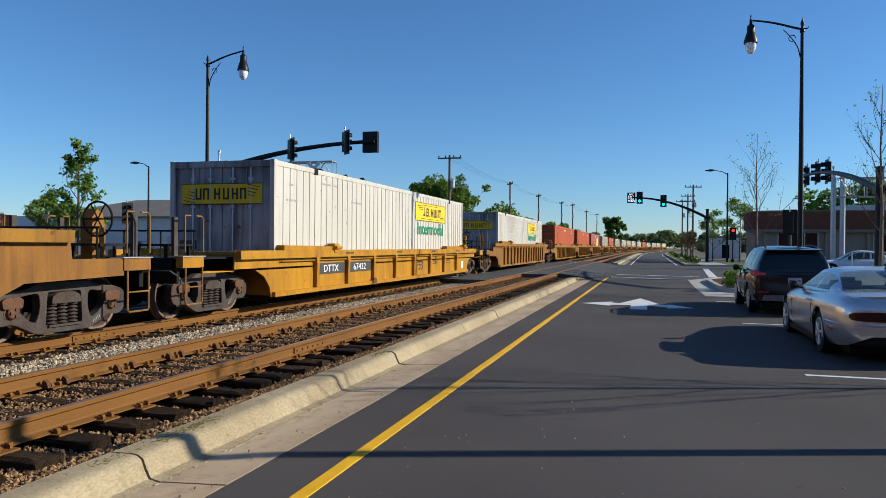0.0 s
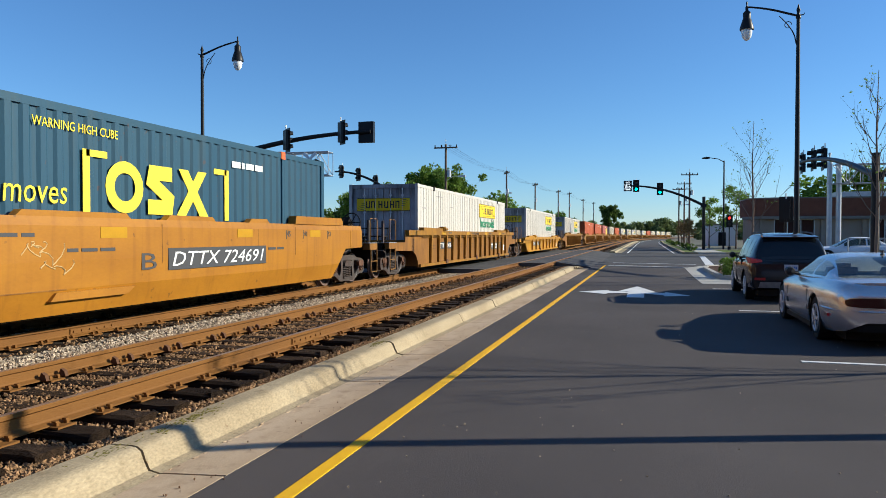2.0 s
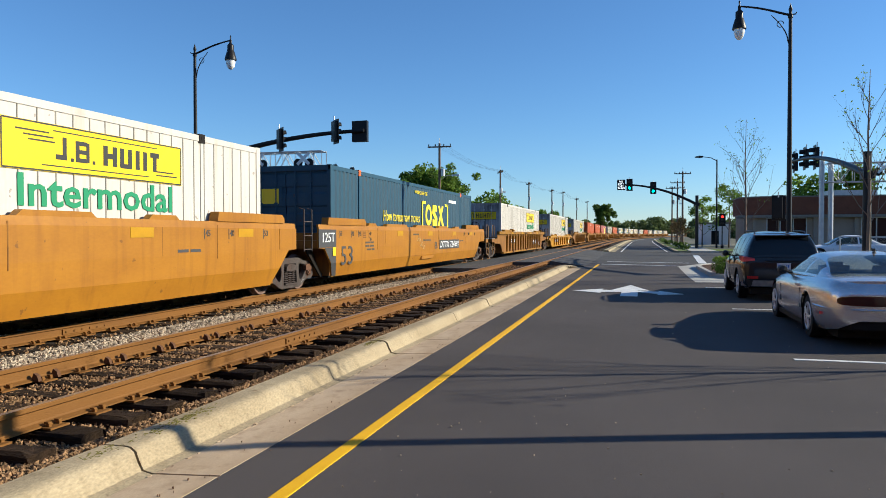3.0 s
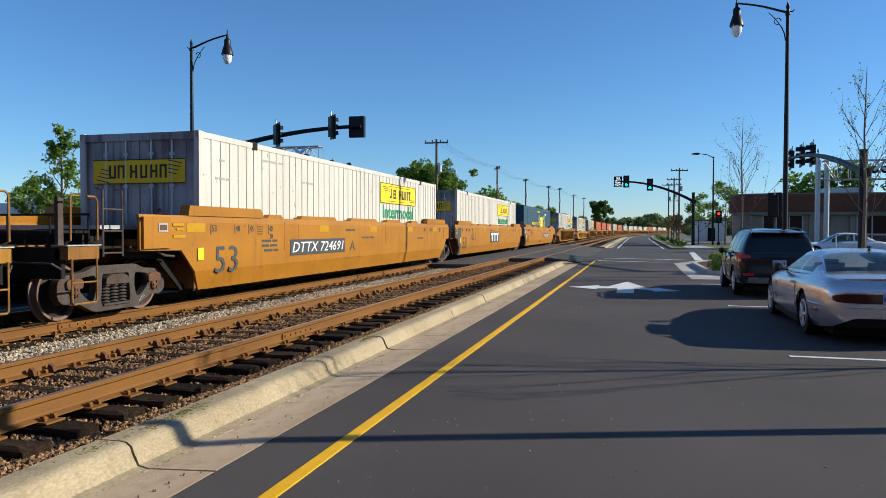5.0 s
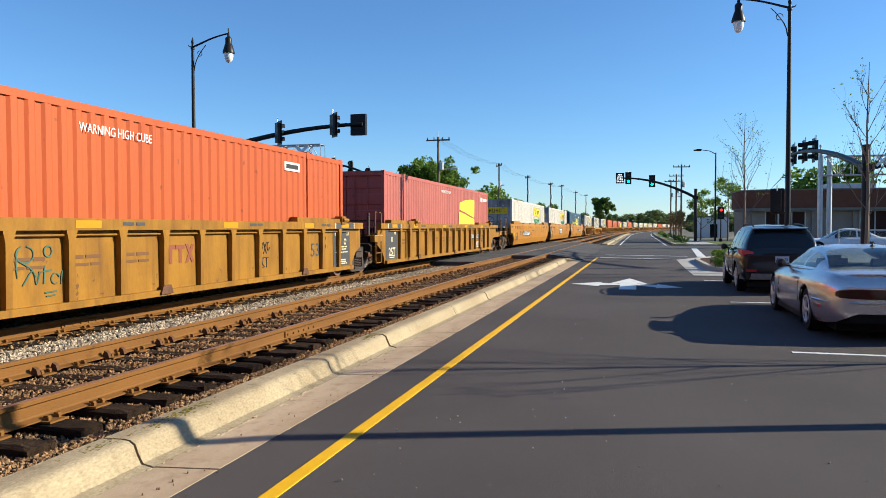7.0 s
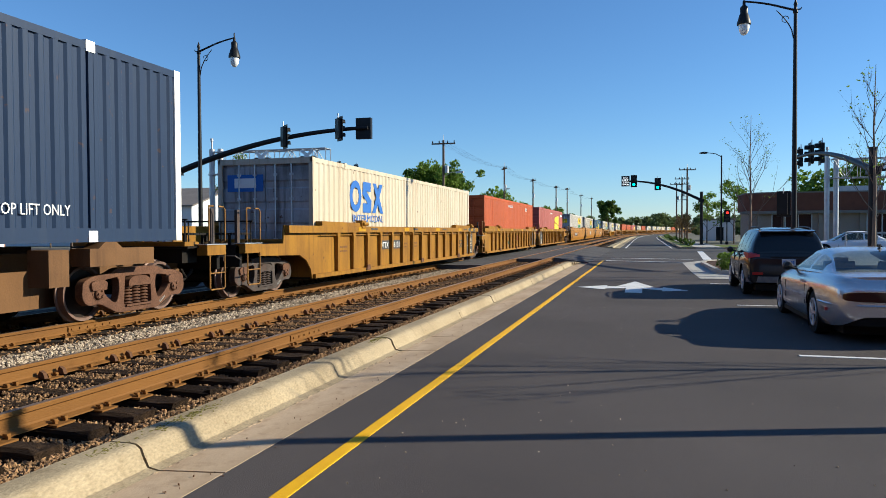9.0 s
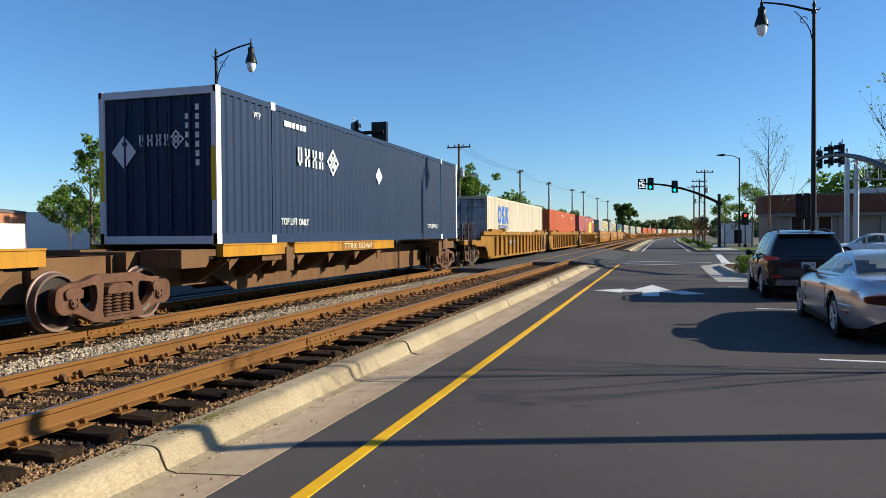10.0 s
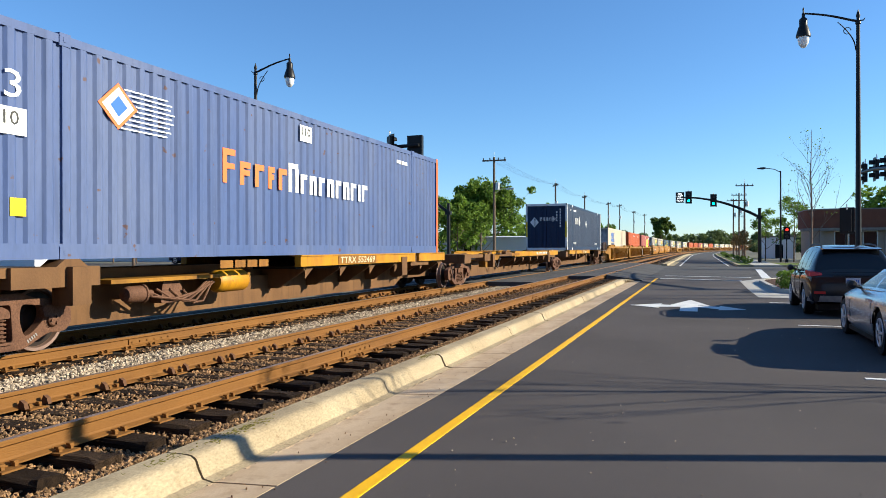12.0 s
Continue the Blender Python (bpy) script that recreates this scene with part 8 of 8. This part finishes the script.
# ---- buildings and distance ----
def warehouse():
    """White gabled shed with a grey roof: long side in shade, gable to the sun."""
    w = thing("warehouse", "white metal warehouse with a grey pitched roof", "building", pose(-52, 75, 0))
    L, D, EV, RG = 30, 16.6, 5.0, 7.35
    bm = bmesh.new()
    box(bm, -L, 0, 0, 0.2, -0.3, EV)
    part("wall", bm, "wall_white", w)
    bm = bmesh.new()
    box(bm, -L, 0, D - 0.2, D, -0.3, EV)
    part("wall", bm, "wall_white", w)
    bm = bmesh.new()
    prism(bm, [(0.2, -0.3), (D - 0.2, -0.3), (D - 0.2, EV), (D / 2, RG), (0.2, EV)], "x", -0.2, 0)
    part("wall", bm, "wall_white", w)
    bm = bmesh.new()
    prism(bm, [(-0.5, EV - 0.12), (D / 2, RG + 0.12), (D + 0.5, EV - 0.12), (D + 0.5, EV - 0.3), (D / 2, RG - 0.05), (-0.5, EV - 0.3)], "x", -15.5, 0.5)
    # hipped far end
    v = [bm.verts.new(p) for p in ((-15.5, -0.5, EV - 0.12), (-15.5, D / 2, RG + 0.12), (-15.5, D + 0.5, EV - 0.12), (-24, -0.5, EV - 0.12), (-24, D + 0.5, EV - 0.12))]
    bm.faces.new((v[0], v[1], v[3]))
    bm.faces.new((v[1], v[2], v[4]))
    bm.faces.new((v[1], v[4], v[3]))
    part("roof", bm, "roof_grey", w)
    bm = bmesh.new()
    box(bm, 0.0, 0.06, 5.5, 9.5, -0.2, 3.6)
    part("door", bm, "post_white", w)
    bm = bmesh.new()
    box(bm, -4.2, -2.4, -0.06, 0.0, 0.3, 2.5)
    part("door", bm, "galvanised", w)
    for x in (-8.0, -4.8):
        plate("sign", 1.2, 0.7, "ink_white", w, rear(x, 1.2, -0.02))
        for k in range(3):
            plate("sign_bar", 0.9, 0.1, "ink_red", w, rear(x, 1.42 - 0.2 * k, -0.03))
    # low wing behind the gable
    s = thing("shed", "long low white metal shed", "building", pose(-46, 96, 0))
    bm = bmesh.new()
    box(bm, 0, 26, 0, 8, -0.3, 3.0)
    part("wall", bm, "wall_white", s)
    bm = bmesh.new()
    prism(bm, [(-0.3, 3.0), (8.3, 3.3), (8.3, 3.4), (-0.3, 3.15)], "x", -0.3, 26.3)
    part("roof", bm, "wall_white", s)
    bm = bmesh.new()
    for x in (3, 9, 15):
        box(bm, x, x + 1.0, -0.05, 0.0, 0, 2.1)
    part("door", bm, "glass_dark", s)
    s = thing("shop", "low white shop front with a brick upper part", "building", pose(-57.6, 50, 0))
    bm = bmesh.new()
    box(bm, -14, 0, 0, 4, -0.3, 2.95)
    part("wall", bm, "wall_white", s)
    bm = bmesh.new()
    box(bm, -20, -8.4, 4, 12, -0.3, 4.3)
    part("wall", bm, "brick_light", s, "orange brick rear wall")
    bm = bmesh.new()
    prism(bm, [(-20.3, 4.3), (-8.2, 4.3), (-8.6, 4.5), (-12.0, 4.85), (-20.3, 5.0)], "y", 3.8, 12.2)
    part("roof", bm, "roof_grey", s)
    bm = bmesh.new()
    tube(bm, [(-1.0, 2, 2.5), (-1.0, 2, 5.2)], 0.14, 8)
    part("flue", bm, "galvanised", s)


def brick_building():
    b = thing("commercial_building", "single-storey brown brick building with dark windows", "building", pose(10.25, 82, 0))
    L, D, H = 34.0, 7.0, 5.45
    bm = bmesh.new()
    out = [(2.2, 0.0), (L, 0.0), (L, D), (0, D), (0, 2.2), (0.17, 1.36), (0.64, 0.64), (1.36, 0.17)]
    prism(bm, out, "z", 3.6, H)
    part("wall", bm, "brick", b, "brown brick upper wall", smooth=True)
    bm = bmesh.new()
    prism(bm, [(x * 1.0, y) for x, y in out], "z", H, H + 0.12)
    part("roof", bm, "roof_grey", b)
    bm = bmesh.new()
    prism(bm, [(2.2, -0.35), (L, -0.35), (L, 0.0), (2.2, 0.0), (1.36, 0.17), (0.64, 0.64), (0.17, 1.36), (0.0, 2.2), (-0.35, 2.2), (-0.2, 1.2), (0.4, 0.35), (1.2, -0.2)], "z", 3.3, 3.6)
    part("canopy", bm, "roof_grey", b)
    spans = [(2.6, 6.4), (11.5, 17.0), (17.6, 23.5), (24.2, 30.0)]
    edges = [0.0] + [v for s in spans for v in s] + [L]
    for a, c in zip(edges[::2], edges[1::2]):
        bm = bmesh.new()
        prism(bm, [(max(a, 0.3), 0.35), (c, 0.35), (c, D - 0.2), (max(a, 0.3), D - 0.2)], "z", -0.3, 3.4)
        part("wall", bm, "stone_tan", b, "tan plastered lower wall")
    for a, c in spans:
        win = bmesh.new()
        box(win, a, c, 0.42, 0.46, 0.35, 3.3)
        pane = part("window", win, "glass_dark", b)
        fr = bmesh.new()
        n = max(2, round((c - a) / 1.5))
        for i in range(n + 1):
            x = a + (c - a) * i / n
            box(fr, x - 0.05, x + 0.05, 0.33, 0.42, 0.35, 3.3)
        for z in (0.35, 1.2, 3.22):
            box(fr, a, c, 0.33, 0.42, z, z + 0.09)
        part("window_frame", fr, "galvanised", pane)
        bs = bmesh.new()
        box(bs, a, c, 0.35, 0.6, -0.3, 0.34)
        part("sill", bs, "stone_tan", pane)
    for x in (1.2, 7.0, 10.8):
        bm = bmesh.new()
        box(bm, x, x + 0.4, 0.1, 0.5, -0.3, 3.32)
        part("column", bm, "stone_tan", b)
    bm = bmesh.new()
    box(bm, 9.0, 13.5, 2.5, 5.5, H + 0.12, H + 0.75)
    part("roof_unit", bm, "galvanised", b, bevel=0.03)


def far_shed():
    s = thing("shed", "small white flat-roofed shed beyond the far corner", "building", pose(9.4, 121, 0))
    bm = bmesh.new()
    box(bm, 0, 4.2, 0, 7, -0.2, 3.2)
    part("wall", bm, "wall_white", s)
    bm = bmesh.new()
    box(bm, -0.15, 4.35, -0.15, 7.15, 3.2, 3.45)
    part("roof", bm, "roof_grey", s, bevel=0.03)
    bm = bmesh.new()
    box(bm, 1.4, 2.5, -0.05, 0.0, 0.0, 2.1)
    part("door", bm, "glass_dark", s)


def fence():
    f = thing("fence", "grey chain-link fence with steel posts", "fence", pose(0, 0, 0))
    for i in range(9):
        bm = bmesh.new()
        tube(bm, [(9.5 + 2.6 * i, 44.5 - 5 + 0.0, 0.1), (9.5 + 2.6 * i, 39.5, 1.5)], 0.035, 8)
        part("post", bm, "galvanised", f)
    bm = bmesh.new()
    tube(bm, [(9.5, 39.5, 1.48), (30.3, 39.5, 1.48)], 0.022, 6)
    part("rail", bm, "galvanised", f)
    bm = bmesh.new()
    for k in range(150):
        x = 9.5 + 0.14 * k
        tube(bm, [(x, 39.5, 0.12), (x + 1.35, 39.5, 1.46)], 0.003, 3)
        tube(bm, [(x + 1.35, 39.5, 0.12), (x, 39.5, 1.46)], 0.003, 3)
    part("wire_mesh", bm, "galvanised", f)


def woods():
    """Tree belts towards the horizon, on both sides and across the end."""
    rng = random.Random(11)
    def belt(label, pts, per, leaf, mat, seed):
        cl = []
        for x, y, h, r in pts:
            for k in range(14):
                a, u = rng.uniform(0, 6.28), rng.uniform(0, 1)
                rr = r * (1 - 0.55 * u) * rng.uniform(0.4, 1.0)
                cl.append((x + rr * math.cos(a), y + rr * math.sin(a), h * (0.22 + 0.68 * u), r * rng.uniform(0.28, 0.5)))
        ob = new("trees", leaf_mesh("trees", cl, per, leaf, mat, seed))
        tagged(ob, label, "trees", kind="stuff")
    belt("green belt of trees behind the railway", [(-26 - rng.uniform(0, 12), 92 + 9 * i, rng.uniform(6.8, 9.8), rng.uniform(3, 4.5)) for i in range(26)], 90, 0.42, "leaf", 1)
    # the two farthest belts wear the haze-paled leaves
    belt("distant woods at the end of the road, leaves paled for haze", [(-200 + 9.5 * i + rng.uniform(-4, 4), 670 + rng.uniform(-20, 60), rng.uniform(12, 19), rng.uniform(8, 12)) for i in range(54)], 80, 1.4, "leaf_haze", 2)
    belt("trees along the road ahead, leaves paled for haze", [(11 + bend(190 + 13 * i) + rng.uniform(0, 18), 190 + 13 * i, rng.uniform(2.6, 4.6), rng.uniform(2.4, 3.6)) for i in range(16)], 70, 0.5, "leaf_haze", 3)
    belt("trees beyond the sheds", [(-190 + 9 * i, 160 + rng.uniform(-10, 40), rng.uniform(7, 10), rng.uniform(4, 6)) for i in range(14)], 60, 0.8, "leaf_dark", 4)
    belt("green trees behind the brick building", [(22, 104, 9.5, 4.5), (27, 106, 10.5, 5), (33, 104, 9, 5), (40, 108, 9.5, 5), (47, 106, 9, 5)], 170, 0.4, "leaf", 5)


def scrub():
    rng = random.Random(4)
    cl = []
    for i in range(40):
        cl.append((3.15 + rng.uniform(-0.42, 0.42), 28.95 + rng.uniform(-0.8, 0.8), 0.22 + rng.uniform(0, 0.55), 0.2))
    s = thing("shrub", "small leafy green shrub in mulch", "shrub", pose(0, 0, 0))
    part("leaves", leaf_mesh("leaves", cl, 70, 0.05, "leaf", 9), "leaf", s)
    bm = bmesh.new()
    for k in range(9):
        a = k * 0.7
        tube(bm, [(3.15, 28.95, 0.1), (3.15 + 0.4 * math.cos(a), 28.95 + 0.5 * math.sin(a), 0.7)], 0.012, 5, 0.005)
    part("stems", bm, "twig", s)
    bm_cl = [(4.0 + bend(75 + 5 * k) + rng.uniform(0, 1.0), 75 + 5 * k + rng.uniform(-2, 2), 0.22 + rng.uniform(0, 0.25), 0.32) for k in range(26) for _ in (0, 1)]
    ob = new("bushes", leaf_mesh("bushes", bm_cl, 30, 0.16, "leaf_dark", 10))
    tagged(ob, "low brown-green bushes along the far verge", "bushes", kind="stuff")


M["brick_light"] = material("brick_light", (0.42, 0.19, 0.10), 0.9, 0, (0.30, 0.13, 0.07), 0.5, 1.5, 30, 0.3)
ground()
kerbs()
markings()
tracks()
near = lambda xs, ys: ~((np.abs(np.abs(xs - TRACK_NEAR) - 0.755) < 0.10) | (np.abs(np.abs(xs - TRACK_FAR) - 0.755) < 0.10))
stones("gravel", "pale grey crushed stone between the two tracks", -7.75, -6.65, 2.5, 36, 0.055, 21000, 0.029, "ballast", 1, near)
stones("gravel", "rust-stained crushed stone between the rails", -6.62, -4.80, 2.5, 37, 0.062, 34000, 0.021, "ballast_rust", 2, near)
stones("gravel", "grey-brown crushed stone along the curb", -4.00, -3.68, 2.0, 37, 0.050, 11000, 0.020, "ballast_rust", 6)
stones("gravel", "sparse stone in the hollow beside the rail", -4.75, -4.02, 2.0, 37, 0.0, 11000, 0.022, "ballast_rust", 7)
stones("gravel", "stone under the train", -10.8, -7.75, 3.5, 34, 0.055, 11000, 0.03, "ballast_rust", 3, near)
stones("gravel", "pale chips of stone scattered on the road", -1.9, 4.0, 2.5, 16, 0.014, 260, 0.008, "ballast", 12)
M["led_white"] = plain("led_white", (0.9, 0.9, 0.85), 0.5, emit=1.2)
street_lamp(pose(4.98, 27.4, 0.16), "tall black ornamental street lamp with a glass globe at the corner")
street_lamp(pose(5.2, 7.55, 0.16), "tall black ornamental street lamp on the pavement")
street_lamp(pose(-17.6, 26.0, 0, 0, 0, 180), "tall black ornamental street lamp across the railway")
mast_signal(pose(-25.6, 35.6, 0), "black curved mast-arm traffic signal across the railway", 5.9, 11.6, 2.05, ((6.9, 140, 3), (10.1, 140, 3)), None, back=11.3, thick=0.19)
mast_signal(pose(5.72, 80.2, 0.1, 0, 0, 180), "black mast-arm traffic signal showing green", 5.5, 7.6, 2.2, ((6.85, 180, 3), (4.4, 180, 3)), "go_green", True)
mast_signal(pose(8.75, 32.4, 0.1, 0, 0, 90), "dark mast-arm traffic signal by the brick building", 4.75, 15.6, 1.95, ((9.9, 180, 3), (12.4, 180, 3), (15.3, 180, 3)), None, thick=0.15)
post_signal(pose(6.75, 40.0, 0.0), "black post-mounted signal seen from behind", 2.93, None, 165)
mast_signal(pose(-22.9, 66, 0, 0, 0, 180), "black mast-arm traffic signal at the far corner", 5.9, 6.8, 2.9, ((2.6, 150, 3), (4.4, 150, 3), (6.2, 150, 3)), None)
post_signal(pose(8.4, 82, 0.1), "post-mounted traffic signal showing red", 3.0, "stop_red", 0)
cobra_lamp(pose(8.0, 83.7, 0.1), "black cobra-head street light by the far corner", 9.6, 1.5)
cobra_lamp(pose(-45.6, 58, 0), "grey cobra-head street light in front of the warehouse", 8.9, 1.2)
cobra_lamp(pose(15.6, 50.2, 0, 0, 0, 180), "black cobra-head street light in the lot", 10.3, 1.2)
cantilever(pose(-27.2, 42, 0), "galvanised cantilever signal gantry across the railway", 8.0, 7.1)
cantilever(pose(13.9, 62, 0.0), "galvanised cantilever signal gantry by the brick building", 8.5, 7.3)
POLES_L = [(-20.0, 72, 11.0), (-19.7, 104, 11.0), (-19.4, 130, 11.0), (-18.2, 155, 11.2), (-17.6, 172, 11.7), (-17.0, 203, 11.6), (-16.6, 238, 12.3)]
for i, (x, y, z) in enumerate(POLES_L):
    utility_pole(pose(x, y, 0, 0, 0, -62 if i else 0), "weathered wooden utility pole with a crossarm", z, 1, i in (0, 1))
for i, (x, y, z) in enumerate(((6.1, 114, 11.0), (6.3, 134, 11.0), (6.05, 150, 11.0))):
    utility_pole(pose(x, y, 0, 0, 0, 12), "weathered wooden utility pole beside the road", z, 1 + i % 2, i > 0)
wires()
coupe(pose(3.44, 12.36, 0.012), "car_silver", "silver rounded two-door coupe parked at the curb", 0.085)
suv(pose(3.27, 19.55, 0.014), "car_black", "glossy black compact SUV parked at the curb")
coupe(pose(13.75, 50.9, 0.0, 0, 0, 90), "car_white", "white saloon car parked in the lot", -0.11)
pickup(pose(-48, 62, 0, 0, 0, 84), "car_blue", "dark blue pickup truck parked by the warehouse")
warehouse()
far_shed()
brick_building()
fence()
for x, y, hgt, seed in ((4.7, 92, 3.4, 41), (5.0, 99, 3.0, 42), (4.8, 107, 3.3, 43), (5.1, 116, 3.0, 44)):
    tree("small bronze-leaved street tree on the verge", pose(x, y, 0.1), hgt, 0.9, 1.0, 14, 0.09, "leaf_bronze", seed, 0.3, 7, up=1.2)
bare_tree("young street tree just coming into bud", pose(4.85, 37.4, 0.1), 7.0, 3)
bare_tree("young bare street tree on the pavement", pose(7.2, 26.6, 0.1), 6.9, 5)
bare_tree("young bare street tree on the pavement", pose(7.4, 10.95, 0.1), 6.4, 6, 1)
tree("slender young tree with fresh green leaves", pose(-26.8, 29.0, 0), 6.9, 1.5, 1.15, 20, 0.10, "leaf", 21, 0.28, 15, up=1.25)
tree("slender young tree with fresh yellow-green leaves", pose(-27.0, 44.0, 0), 6.9, 1.6, 1.6, 12, 0.13, "leaf", 22, 0.36, 12, up=1.0)
tree("small green tree beside the shop", pose(-62, 64, 0), 6.2, 1.0, 2.6, 40, 0.2, "leaf", 31, 0.6, 11)
tree("small green tree beside the shop", pose(-56, 61, 0), 4.6, 0.6, 2.2, 40, 0.2, "leaf", 32, 0.6, 9)
post_signal(pose(-29.6, 36, 0), "black post-mounted traffic signal across the railway", 3.35, None, 60)
post_signal(pose(-24.4, 41, 0), "black post-mounted signal across the railway", 2.8, None, 60, 2)
tree("light green tree beside the far corner", pose(10.4, 94, 0), 7.0, 1.6, 2.3, 22, 0.16, "leaf", 23, 0.5, 10)
tree("light green tree beside the far corner", pose(7.8, 100, 0), 6.4, 1.4, 2.0, 22, 0.16, "leaf", 24, 0.5, 9)
tree("tall dark pine standing over the far woods", pose(-14.5, 300, 0), 13, 2.5, 4.6, 70, 0.5, "leaf_dark", 25, 1.1, 12)
tree("broad green tree by the railway", pose(-26, 78, 0), 6.6, 1.3, 3.0, 60, 0.25, "leaf", 26, 0.8, 11)
tree("broad bright green tree by the railway", pose(-25.6, 86, 0), 8.9, 1.0, 4.3, 110, 0.21, "leaf", 27, 0.85, 15)
tree("broad green tree beyond the low shed", pose(-42.0, 101, 0), 6.6, 0.9, 3.4, 80, 0.22, "leaf", 28, 0.8, 11)
woods()
scrub()
train()


def on_line(y, z):
    """A car's place on the far track, turned along the bend."""
    return pose(TRACK_FAR + bend(y), y, z, 0, 0, -math.degrees(math.atan2(bend(y + CL) - bend(y), CL)))


def motions():
    times = [i * 0.5 for i in range(25)]
    for ob, y, z in TRAIN:
        walk(ob, [(t, on_line(y + train_position(t), z)) for t in times])
    for w, u in WHEELS:
        walk(w, [(i / 30, pose(0, u, 0.425, -math.degrees(train_position(i / 30) / 0.425))) for i in range(361)])


motions()
